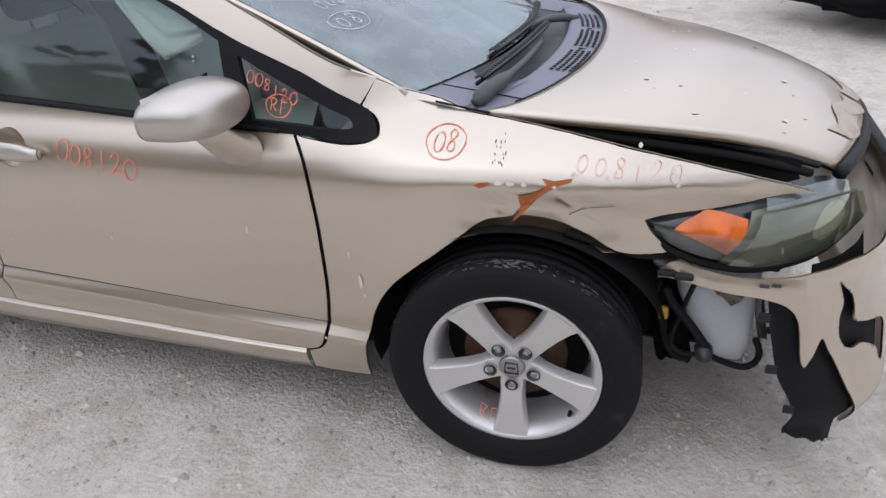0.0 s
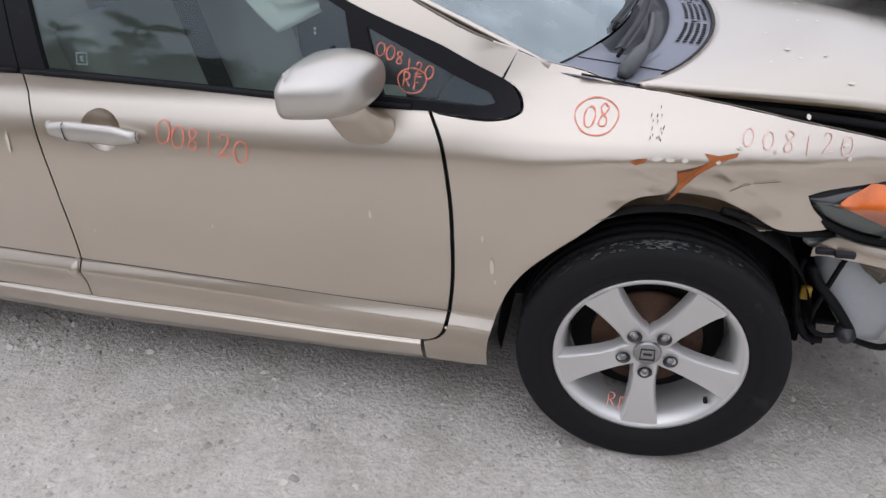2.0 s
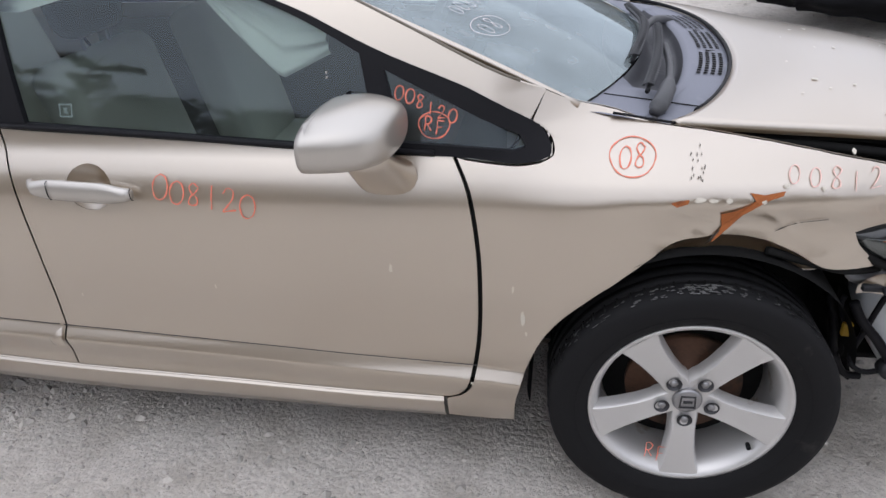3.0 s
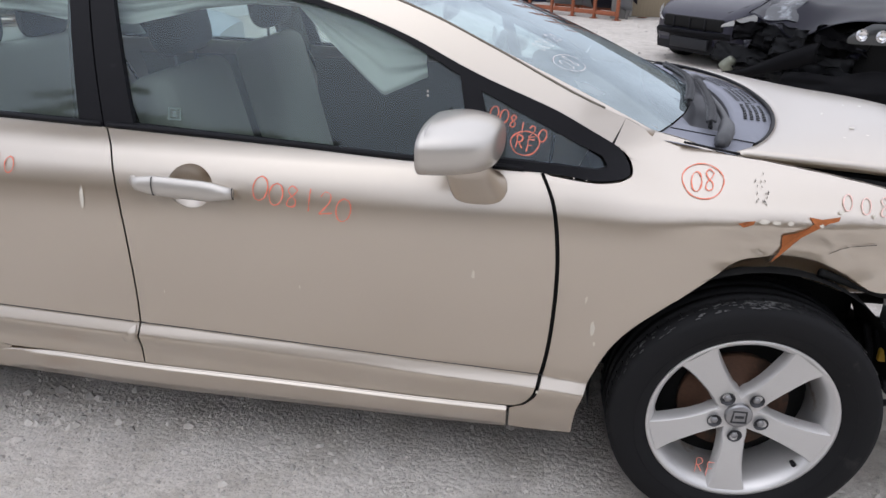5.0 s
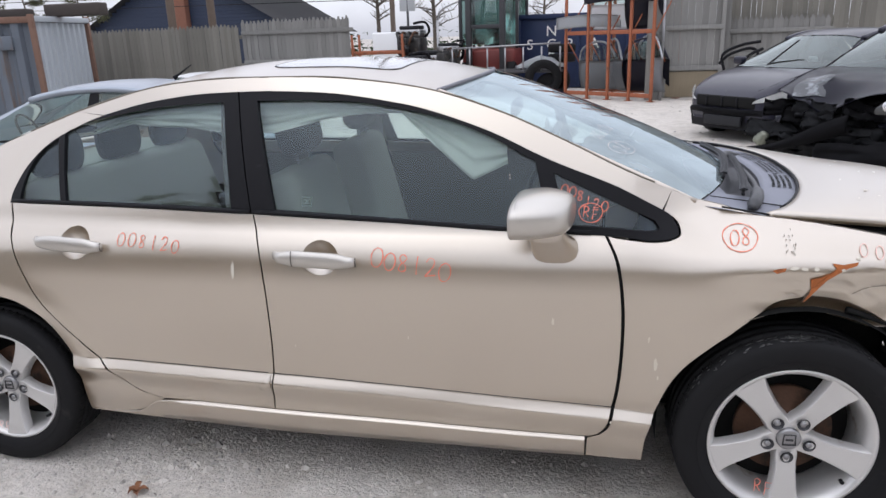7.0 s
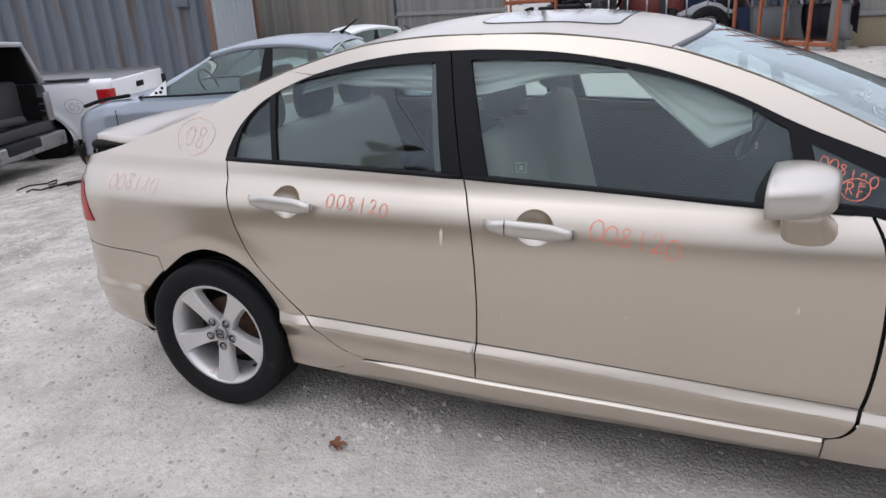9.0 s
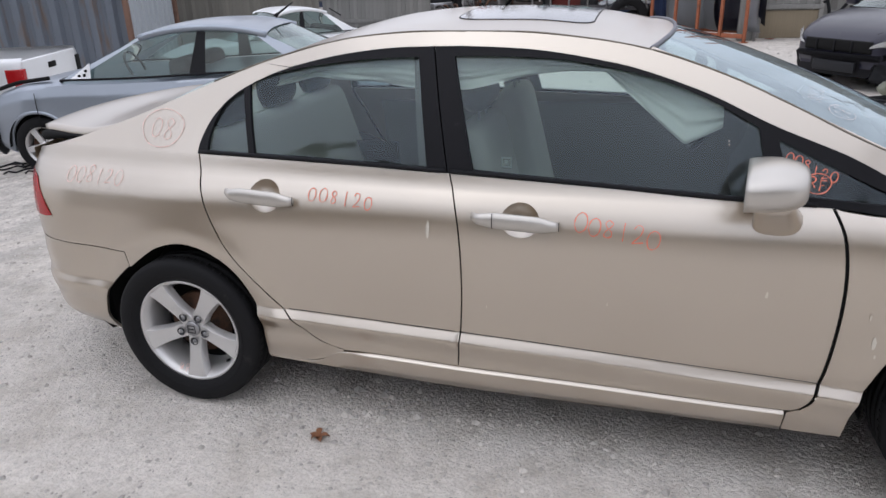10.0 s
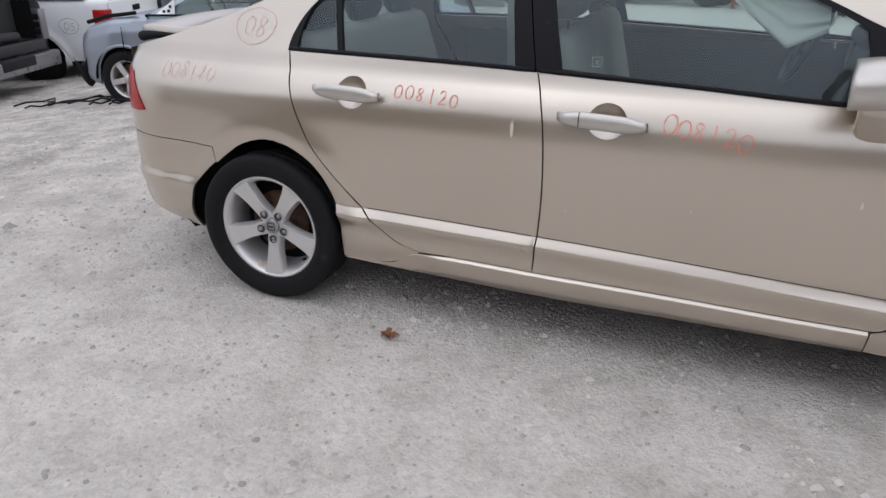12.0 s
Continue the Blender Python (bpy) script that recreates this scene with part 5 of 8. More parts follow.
seat(-.37, -1.30)
seat(.37, -1.30)
rs = cushion(-2.50, -2.05, -.62, .62, .40, .54, .06, M_SEAT, "rear_seat", sedan, label="beige cloth rear bench")
cushion(-2.58, -2.44, -.62, .62, .50, 1.05, .06, M_SEAT, "rear_backrest", rs, -18, (-2.5, 0, .5))
for y in (-.40, 0, .40):
    cushion(-2.72, -2.62, y - .14, y + .14, 1.02, 1.19, .065, M_SEATDARK, "rear_headrest", rs)
part("parcel_shelf", box(-3.0, -2.66, -.58, .58, 1.005, 1.03, .01), M_SEAT, sedan)
dash = part("dashboard", grid(lambda u, v: Vector((-.16 - .50 * u - .06 * math.sin(math.pi * v), -.66 + 1.32 * v, .985 - .03 * (1 - u) ** 2 - .28 * smooth(.75, 1, u))), 14, 12), M_DASH, sedan, "dark plastic dashboard")
part("instrument_hood", box(-.62, -.44, .20, .54, .95, 1.03, .03), M_DASH, dash)
sw = lathe([(.165 + .014 * math.cos(a), .014 * math.sin(a)) for a in [2 * math.pi * k / 10 for k in range(11)]], 40)
sw = add(sw, box(-.15, .15, -.012, .012, -.02, .02, .005))
sw = add(sw, lathe([(0, -.02), (.05, -.018), (.055, .02), (0, .02)], 20))
wheel_ = part("steering_wheel", sw, M_DASH, sedan, "black steering wheel")
wheel_.matrix_basis = pose(-.80, .37, .95, 0, 0, 90) @ pose(0, 0, 0, 25, 0, 0)
part("screen_visor", box(-1.12, -1.02, -.50, -.10, 1.285, 1.297, .005), M_TRIMBEIGE, sedan)
for side in (-1, 1):
    for x0, x1 in ((-1.62, -.58), (-2.45, -1.68)):
        part("door_lining", grid(lambda u, v: Vector((x0 + (x1 - x0) * u, side * (skin(x0 + (x1 - x0) * u, .30 + .62 * v) - .05 - .02 * math.sin(math.pi * v)), .30 + .62 * v)), 8, 8), M_TRIMBEIGE, sedan, "grey door lining")
    part("pillar_lining", grid(lambda u, v: Vector((-1.63 - .14 * u - .05 * v, side * (skin(-1.7, .95 + .37 * v) - .035), .95 + .37 * v)), 3, 8), M_TRIMBEIGE, sedan)
part("headliner", grid(lambda u, v: Vector(roof_point(.02 + .96 * u, (2 * v - 1) * .97)) + Vector((0, 0, -.035)), 12, 12), M_SEAT, sedan)
part("inside_mirror", box(-.90, -.87, -.12, .12, 1.19, 1.25, .015), M_DASH, sedan)

# curtain airbag hanging inside the near windows
HEM = [(-2.35, 1.20), (-2.2, 1.235), (-2.0, 1.225), (-1.8, 1.205), (-1.64, 1.208), (-1.46, 1.25), (-1.31, 1.266), (-1.2, 1.262), (-1.09, 1.172), (-.963, 1.066), (-.86, 1.112)]
f_hem = lambda x: float(np.interp(x, [p[0] for p in HEM], [p[1] for p in HEM]))
def bag_point(u, v):
    x = -2.35 + 1.49 * u
    zt = min(f_rail(x) - .055, 1.325)
    z = zt + (f_hem(x) - zt) * v
    fold = .014 * math.sin(26 * u + 5 * v + 2 * math.sin(9 * u)) * v + .008 * noise.noise(Vector((u * 14, v * 5, 7.3)))
    pleat = (.005 * math.sin(27 * v + 4 * noise.noise(Vector((u * 7, v * 3, 2)))) + .016 * noise.noise(Vector((u * 9, v * 7, 5)))) * smooth(.0, .3, v)
    return Vector((x + .006 * v * math.sin(14 * u), -(skin(x, z) - .055 - .02 * v) + fold + pleat, z))
part("curtain_airbag", grid(bag_point, 149, 24), M_CLOTH, sedan, "off-white deployed curtain airbag")

# ---- writing by paint marker ----
GLYPH = {
    "0": [[(.5, 1), (.18, .85), (.05, .5), (.2, .12), (.5, 0), (.82, .15), (.95, .5), (.82, .86), (.5, 1)]],
    "8": [[(.72, .88), (.45, 1), (.2, .82), (.4, .56), (.72, .36), (.75, .1), (.45, 0), (.18, .12), (.3, .4), (.6, .58), (.82, .8), (.72, .88)]],
    "1": [[(.5, 1), (.48, .5), (.5, 0)]],
    "2": [[(.12, .78), (.35, 1), (.7, .9), (.7, .6), (.4, .28), (.12, .04), (.45, .06), (.9, .1)]],
    "5": [[(.85, 1), (.25, .97), (.2, .58), (.6, .62), (.85, .35), (.6, .03), (.15, .06)]],
    "4": [[(.2, 1), (.15, .5), (.85, .52)], [(.75, .95), (.7, .5), (.7, 0)]],
    "9": [[(.85, .75), (.5, 1), (.2, .75), (.5, .5), (.85, .75), (.8, .35), (.6, 0)]],
    "R": [[(.15, 0), (.2, .5), (.18, 1), (.6, .98), (.8, .75), (.6, .52), (.22, .48)], [(.4, .5), (.6, .25), (.85, 0)]],
    "F": [[(.15, 0), (.2, .5), (.2, 1), (.55, .97), (.9, .98)], [(.2, .52), (.7, .52)]],
}


def ribbon(points, width, b):
    """A flat stroke; points carry their normal."""
    n = len(points)
    prev = None
    for i, (p, nrm) in enumerate(points):
        ahead = points[min(i + 1, n - 1)][0] - points[max(i - 1, 0)][0]
        if ahead.length < 1e-7:
            continue
        across = nrm.cross(ahead).normalized() * width / 2 * (.85 + .7 * noise.noise(p * 90))
        cur = (b.verts.new(p - across), b.verts.new(p + across))
        if prev:
            b.faces.new((prev[0], cur[0], cur[1], prev[1]))
        prev = cur


def write(text, place, x0, z0, size, gap, parent, mat_, width=.006, drop=0.0, label="", ring=None):
    """Strokes of a text on a surface; place(x, z) gives a point and the normal there."""
    rnd = random.Random(len(text) * 7 + int(abs(x0) * 100))
    for k, ch in enumerate(text):
        b = bmesh.new()
        sz = size * rnd.uniform(.88, 1.1)
        ox, oz = x0 + gap * k, z0 + drop * k + rnd.uniform(-.004, .004)
        for stroke in GLYPH[ch]:
            pts = spline([(ox + a * sz * .74 + .10 * sz * c, 0, oz + c * sz) for a, c in stroke], 5)
            ribbon([place(q.x, q.z) for q in pts], width, b)
        part("marker_character", b, mat_, parent, label or "red paint marker writing", smooth=False)
    if ring:
        b = bmesh.new()
        cx, cz, rx, rz = ring
        ribbon([place(cx + rx * math.cos(a) * (1 + .05 * math.sin(3 * a)), cz + rz * math.sin(a)) for a in [2 * math.pi * k / 40 - .1 for k in range(42)]], width, b)
        part("marker_ring", b, mat_, parent, "red paint marker ring", smooth=False)


def on_skin(fn=skin, out=.0022):
    def place(x, z):
        gx, gz = (fn(x + .004, z) - fn(x - .004, z)) / .008, (fn(x, z + .004) - fn(x, z - .004)) / .008
        n = Vector((-gx, -1, -gz)).normalized()
        return Vector((x, -fn(x, z), z)) + n * out, n
    return place


def on_screen(u, s):
    e = .004
    p = screen_point(u, s)
    n = (screen_point(u + e, s) - p).cross(screen_point(u, s + e) - p).normalized()
    n = n if n.z > 0 else -n
    return p + n * .003, n


write("008120", on_skin(), -1.265, .826, .054, .0425, right_doors[0], M_MARK, .0038, -.007)
write("008120", on_skin(), -2.152, .866, .042, .041, right_doors[1], M_MARK, .0032, -.004)
write("008120", on_skin(), -3.195, .862, .050, .046, right_quarter, M_MARKPALE, .0027, 0)
write("08", on_skin(), -2.838, 1.026, .062, .055, right_quarter, M_MARKPALE, .0026, 0, ring=(-2.786, 1.058, .095, .062))
write("08", on_skin(dented), -.208, .895, .036, .030, right_fender, M_MARK, .0034, 0, ring=(-.178, .914, .048, .032))
write("008120", on_skin(dented), .135, .868, .034, .041, right_fender, M_MARKPALE, .0030, -.004)
tri_on = on_skin(skin, -.0065)
write("008120", tri_on, -.690, 1.042, .027, .0235, right_doors[0], M_MARK, .0032, -.0095)
write("RF", tri_on, -.626, .974, .030, .026, right_doors[0], M_MARK, .0032, -.002, ring=(-.601, .989, .034, .027))
# pink marker, its colour greyed to imitate glare on the glass
M_SCREENMARK = material("glare_greyed_pink_marker", (.60, .58, .60), .7, 0, .25, 60, 0, 500)
wt = lambda a, c: on_screen(.33 + c, -.82 + a)
write("08", wt, 0, 0, .055, .058, screen, M_SCREENMARK, .0022, 0, ring=(.055, .027, .088, .046))
wt2 = lambda a, c: on_screen(.44 + c, -.72 + a)
write("008120", wt2, -.06, .0, .045, .048, screen, M_SCREENMARK, .0022, 0)


def on_rim(hx, hy):
    def place(x, z):
        r = math.hypot(x, z)
        return Vector((hx + x, hy - .0975 + .4 * max(0, .213 - r), .312 + z)), Vector((0, -1, 0))
    return place


write("RF", on_rim(0, -.768), -.094, -.182, .032, .030, sedan, M_MARK, .0026, -.004, label="faint red paint marker writing on the rim")
write("RR", on_rim(-2.70, -.754), -.078, -.182, .026, .024, sedan, M_MARKPALE, .003, -.004, label="faint red paint marker writing on the rim")


# pale chips and scratches, scuffs, rust
def patch(points, fn, parent, mat_, out=.003, name="paint_chip", label=""):
    b = bmesh.new()
    vs = []
    for x, z in points:
        p, n = on_skin(fn, out)(x, z)
        vs.append(b.verts.new(p))
    b.faces.new(vs)
    bmesh.ops.recalc_face_normals(b, faces=b.faces)
    return part(name, b, mat_, parent, label, smooth=False)


def blot(cx, cz, rx, rz, rnd, n=9):
    return [(cx + rx * math.cos(2 * math.pi * k / n) * rnd.uniform(.6, 1.2), cz + rz * math.sin(2 * math.pi * k / n) * rnd.uniform(.6, 1.2)) for k in range(n)]


rnd = random.Random(3)
for x, z, rx, rz, fn, par in ((-.704, .674, .0045, .014, skin, right_doors[0]), (-1.722, .805, .006, .030, skin, right_doors[1]), (-.402, .547, .006, .022, dented, right_fender), (-.425, .625, .003, .010, dented, right_fender), (-.393, .500, .003, .010, dented, right_fender), (-1.15, .60, .002, .006, skin, right_doors[0]), (-.525, .345, .004, .006, skin, right_doors[0]), (-1.53, .55, .002, .006, skin, right_doors[0])):
    patch(blot(x, z, rx, rz, rnd), fn, par, M_CHIP)
for x, z, s_ in ((.132, .868, .007), (.09, .838, .006), (-.038, .842, .013), (-.010, .841, .010), (.020, .841, .008), (.205, .862, .005), (.36, .842, .006), (.27, .918, .005), (.35, .868, .006)):
    patch(blot(x, z, s_, .005, rnd), dented, right_fender, M_CHIP)
M_SCRATCH = material("dark_scratch", (.05, .045, .04), .8, 0, .3, 60, 0)
for k in range(18):
    patch(blot(-.045 + rnd.uniform(-.016, .016), .905 + rnd.uniform(-.03, .03), .0011, .0032, rnd, 5), dented, right_fender, M_SCRATCH, name="scuff")
patch([(-.008, .742), (.000, .757), (.012, .781), (.007, .812), (.036, .821), (.060, .833), (.072, .842), (.060, .856), (.090, .852), (.130, .859), (.126, .850), (.102, .843), (.083, .833), (.066, .822), (.051, .808), (.028, .777), (.008, .756)], dented, right_fender, M_RUSTRED, .0035, "rust_patch", "bare rusted metal tear")
patch([(-.098, .836), (-.080, .841), (-.060, .843), (-.063, .835), (-.085, .828)], dented, right_fender, M_RUSTRED, .0035, "rust_patch", "bare rusted metal tear")
patch([(-.018, .742), (-.012, .746), (.002, .760), (.014, .777), (.006, .772), (-.010, .752)], dented, right_fender, M_SCRATCH, .004, "tear", "dark tear in the fender")
for x0, z0, x1, z1 in ((.125, .766, .150, .781), (.150, .781, .166, .785), (.172, .787, .226, .795)):
    patch([(x0, z0), (x1, z1), (x1, z1 + .0022), (x0, z0 + .0016)], dented, right_fender, M_SCRATCH, .003, "crease_scratch")
# spots on the bonnet
def on_bonnet(u, s):
    p = bonnet_point(u, s)
    n = (bonnet_point(u + .01, s) - p).cross(bonnet_point(u, s + .01) - p).normalized()
    return p + (n if n.z > 0 else -n) * .002
for k in range(42):
    u, s_ = rnd.uniform(.08, .97), rnd.uniform(-.92, .9)
    b = bmesh.new()
    r = rnd.choice([.003, .005, .007, .011])
    b.faces.new([b.verts.new(on_bonnet(u + r * 1.1 * math.cos(a) * rnd.uniform(.4, 1.2), s_ + r * 1.3 * math.sin(a) * rnd.uniform(.4, 1.2))) for a in [2 * math.pi * j / 8 for j in range(8)]])
    part("paint_chip", b, M_CHIP if k % 10 else M_SCRATCH, hood, smooth=False)
M_SCRAPE = material("scraped_primer", (.42, .35, .30), .5, .6, .3, 20, .1, 90, dirt=(.50, .45, .38), dirt_scale=12, dirt_at=.40)
for u0, u1, s0, s1 in ((.90, .985, -.75, -.25), (.91, .98, -.2, .3)):
    b = grid(lambda u, v: on_bonnet(u0 + (u1 - u0) * u + .02 * math.sin(9 * v), s0 + (s1 - s0) * v), 4, 16)
    for q in b.verts:
        q.co.z += .001
    part("scrape", b, M_SCRAPE, hood, "scraped paint along the bonnet edge")
# ledge end notch on the rear door
part("ledge_dent", grid(lambda u, v: on_skin(skin, .003)(-1.672 + .040 * u, .385 + .052 * v * (.4 + .6 * u))[0] + Vector((0, -.006 * math.sin(math.pi * u), 0)), 6, 6), M_GOLD, right_doors[1])

# ---- the yard: one sheet of gravel, falling away past the sedan's tail ----
def ground_z(x, y):
    tilt = -.029 - .0163 * min(.5, max(-3.3, x))
    return tilt * (1 - smooth(6, 12, abs(y))) - .58 * smooth(0, 8.5, -(x + 3.3)) * (1 - smooth(9.5, 14, y))


M_GRAVEL = material("pale_crushed_gravel", (0.70, 0.655, 0.60), 0.95, 0.0, 0.22, 9.0, 1.0, 70, dirt=(0.60, 0.557, 0.50), dirt_scale=4.5, dirt_at=0.48, spec=0.2)
n_, l_ = M_GRAVEL.node_tree.nodes, M_GRAVEL.node_tree.links
# grit: pale and dark specks of two sizes
bs_ = n_["Principled BSDF"]
was = bs_.inputs["Base Color"].links[0].from_socket
co_ = n_.new("ShaderNodeTexCoord")
for sc, lo, hi, col in ((55, .10, .24, (.66, .64, .61)), (95, .08, .20, (.34, .32, .30)), (30, .03, .09, (.36, .34, .32)), (160, .12, .3, (.58, .57, .55))):
    vor, mr, mx = n_.new("ShaderNodeTexVoronoi"), n_.new("ShaderNodeMapRange"), n_.new("ShaderNodeMix")
    vor.inputs["Scale"].default_value = sc
    l_.new(co_.outputs["Object"], vor.inputs["Vector"])
    mr.inputs["From Min"].default_value, mr.inputs["From Max"].default_value = hi, lo
    mr.inputs["To Max"].default_value = .22 if sc == 30 else .4
    l_.new(vor.outputs["Distance"], mr.inputs["Value"])
    mx.data_type = "RGBA"
    mx.inputs["B"].default_value = (*col, 1)
    l_.new(mr.outputs["Result"], mx.inputs["Factor"])
    l_.new(was, mx.inputs["A"])
    was = mx.outputs["Result"]
for sc_, lo_, hi_, dark_ in ((38, .44, .62, .84), (6, .38, .64, .92), (1.1, .50, .62, .90), (17, .50, .60, .93)):
    mo_, mr_, hv_, mx_ = n_.new("ShaderNodeTexNoise"), n_.new("ShaderNodeMapRange"), n_.new("ShaderNodeHueSaturation"), n_.new("ShaderNodeMix")
    mo_.inputs["Scale"].default_value, mo_.inputs["Detail"].default_value, mo_.inputs["Roughness"].default_value = sc_, 9, .72
    l_.new(co_.outputs["Object"], mo_.inputs["Vector"])
    mr_.inputs["From Min"].default_value, mr_.inputs["From Max"].default_value = lo_, hi_
    l_.new(mo_.outputs["Fac"], mr_.inputs["Value"])
    hv_.inputs["Value"].default_value = dark_
    l_.new(was, hv_.inputs["Color"])
    mx_.data_type = "RGBA"
    l_.new(mr_.outputs["Result"], mx_.inputs["Factor"])
    l_.new(was, mx_.inputs["A"])
    l_.new(hv_.outputs["Color"], mx_.inputs["B"])
    was = mx_.outputs["Result"]
# coarser, darker rubble where the ground falls away
xyz_, far_, blot_, lump_, amt_, hv_, mx_ = n_.new("ShaderNodeSeparateXYZ"), n_.new("ShaderNodeMapRange"), n_.new("ShaderNodeTexNoise"), n_.new("ShaderNodeMapRange"), n_.new("ShaderNodeMath"), n_.new("ShaderNodeHueSaturation"), n_.new("ShaderNodeMix")
l_.new(co_.outputs["Object"], xyz_.inputs["Vector"])
l_.new(xyz_.outputs["X"], far_.inputs["Value"])
far_.inputs["From Min"].default_value, far_.inputs["From Max"].default_value = -3.3, -5.6
blot_.inputs["Scale"].default_value, blot_.inputs["Detail"].default_value, blot_.inputs["Roughness"].default_value = 2.6, 10, .78
l_.new(co_.outputs["Object"], blot_.inputs["Vector"])
lump_.inputs["From Min"].default_value, lump_.inputs["From Max"].default_value = .40, .56
l_.new(blot_.outputs["Fac"], lump_.inputs["Value"])
amt_.operation = "MULTIPLY"
l_.new(far_.outputs["Result"], amt_.inputs[0])
l_.new(lump_.outputs["Result"], amt_.inputs[1])
hv_.inputs["Value"].default_value = .62
l_.new(was, hv_.inputs["Color"])
mx_.data_type = "RGBA"
l_.new(amt_.outputs[0], mx_.inputs["Factor"])
l_.new(was, mx_.inputs["A"])
l_.new(hv_.outputs["Color"], mx_.inputs["B"])
was = mx_.outputs["Result"]
l_.new(was, bs_.inputs["Base Color"])
hb_, n1_, n2_, ad_ = n_.new("ShaderNodeBump"), n_.new("ShaderNodeTexNoise"), n_.new("ShaderNodeTexVoronoi"), n_.new("ShaderNodeMath")
n1_.inputs["Scale"].default_value, n1_.inputs["Detail"].default_value, n1_.inputs["Roughness"].default_value = 55, 10, .70
n2_.inputs["Scale"].default_value = 75
ad_.operation = "MULTIPLY_ADD"
ad_.inputs[1].default_value = -.35
for q_ in (n1_, n2_):
    l_.new(co_.outputs["Object"], q_.inputs["Vector"])
l_.new(n2_.outputs["Distance"], ad_.inputs[0])
l_.new(n1_.outputs["Fac"], ad_.inputs[2])
hb_.inputs["Strength"].default_value, hb_.inputs["Distance"].default_value = 1.0, .012
l_.new(ad_.outputs[0], hb_.inputs["Height"])
l_.new(hb_.outputs["Normal"], bs_.inputs["Normal"])
gb = bmesh.new()
def axis_steps(near0, near1, step, far):
    out = list(np.arange(near0, near1, step))
    a, s_ = near1, step
    while a < far:
        out.append(a)
        s_ *= 1.35
        a += s_
    a, s_ = near0, step
    left = []
    while a > -far:
        s_ *= 1.35
        a -= s_
        left.append(a)
    return left[::-1] + out + [far]
gx, gy = axis_steps(-7.5, 2.2, .045, 400), axis_steps(-3.2, 1.4, .045, 400)
def relief(x, y):
    k = 1 / (1 + .02 * (x * x + y * y))
    return k * (.010 * noise.noise(Vector((x * .9, y * .9, 0))) + .006 * noise.noise(Vector((x * 3.1, y * 3.1, 4))) + .0055 * noise.noise(Vector((x * 9, y * 9, 9))) + .004 * noise.noise(Vector((x * 21, y * 21, 2)))) - .006
gv = [[gb.verts.new((x, y, ground_z(x, y) + relief(x, y))) for y in gy] for x in gx]
for i in range(len(gx) - 1):
    for j in range(len(gy) - 1):
        gb.faces.new((gv[i][j], gv[i + 1][j], gv[i + 1][j + 1], gv[i][j + 1]))
solo("ground", gb, M_GRAVEL, "pale dusty crushed gravel ground", "ground", kind="structure")

# loose stones
M_STONE = material("limestone_chip", (0.56, 0.525, 0.482), 0.9, 0.0, 0.3, 30, 0.3, 200)
n_, l_ = M_STONE.node_tree.nodes, M_STONE.node_tree.links
geo, hs, mr = n_.new("ShaderNodeNewGeometry"), n_.new("ShaderNodeHueSaturation"), n_.new("ShaderNodeMapRange")
mr.inputs["To Min"].default_value, mr.inputs["To Max"].default_value = .60, 1.10
l_.new(geo.outputs["Random Per Island"], mr.inputs["Value"])
l_.new(mr.outputs["Result"], hs.inputs["Value"])
l_.new(n_["Principled BSDF"].inputs["Base Color"].links[0].from_socket, hs.inputs["Color"])
l_.new(hs.outputs["Color"], n_["Principled BSDF"].inputs["Base Color"])
OCT = [(1, 0, 0), (-1, 0, 0), (0, 1, 0), (0, -1, 0), (0, 0, 1), (.7, .7, .4), (-.7, .7, .4), (-.7, -.7, .4), (.7, -.7, .4)]
FAC = [(0, 5, 8), (2, 5, 6), (1, 6, 7), (3, 7, 8), (4, 5, 6), (4, 6, 7), (4, 7, 8), (4, 8, 5), (0, 2, 5), (2, 1, 6), (1, 3, 7), (3, 0, 8)]
rnd = random.Random(11)
verts, faces = [], []
def stone(x, y, r):
    base = len(verts)
    a = rnd.uniform(0, 6.28)
    ca, sa = math.cos(a), math.sin(a)
    ex, ey, ez = r * rnd.uniform(.7, 1.3), r * rnd.uniform(.6, 1.1), r * rnd.uniform(.6, 1.15)
    z = ground_z(x, y) + relief(x, y) - .15 * r
    for p in OCT:
        q = (p[0] * ex * rnd.uniform(.75, 1.2), p[1] * ey * rnd.uniform(.75, 1.2), p[2] * ez * rnd.uniform(.75, 1.2))
        verts.append((x + q[0] * ca - q[1] * sa, y + q[0] * sa + q[1] * ca, z + q[2]))
    faces.extend(tuple(base + i for i in f) for f in FAC)
for k in range(38000):
    x, y = rnd.uniform(-7.5, 2.2), -3.3 + 5.5 * rnd.random() ** 1.2
    if noise.noise(Vector((x * 1.1, y * 1.1, 20))) < rnd.uniform(-.95, .25):
        continue
    stone(x, y, min(.015, .0026 + .0030 * rnd.expovariate(1)))
for k in range(1500):
    x, y = rnd.uniform(-6, 1.6), rnd.uniform(-3.2, -.8)
    if noise.noise(Vector((x * .8, y * .8, 44))) > rnd.uniform(-.4, .35):
        stone(x, y, min(.014, .0055 + .0022 * rnd.expovariate(1)))
for cx, cy, s_, cnt in ((-2.15, -.78, .22, 260), (-.65, -1.25, .16, 46), (-1.95, -.62, .25, 240), (.45, -.9, .4, 90), (-3.2, -.4, .8, 160), (-.9, -.95, .3, 90)):
    for k in range(cnt):
        stone(rnd.gauss(cx, s_), rnd.gauss(cy, s_ * .6), min(.020, .003 + .004 * rnd.expovariate(1)))
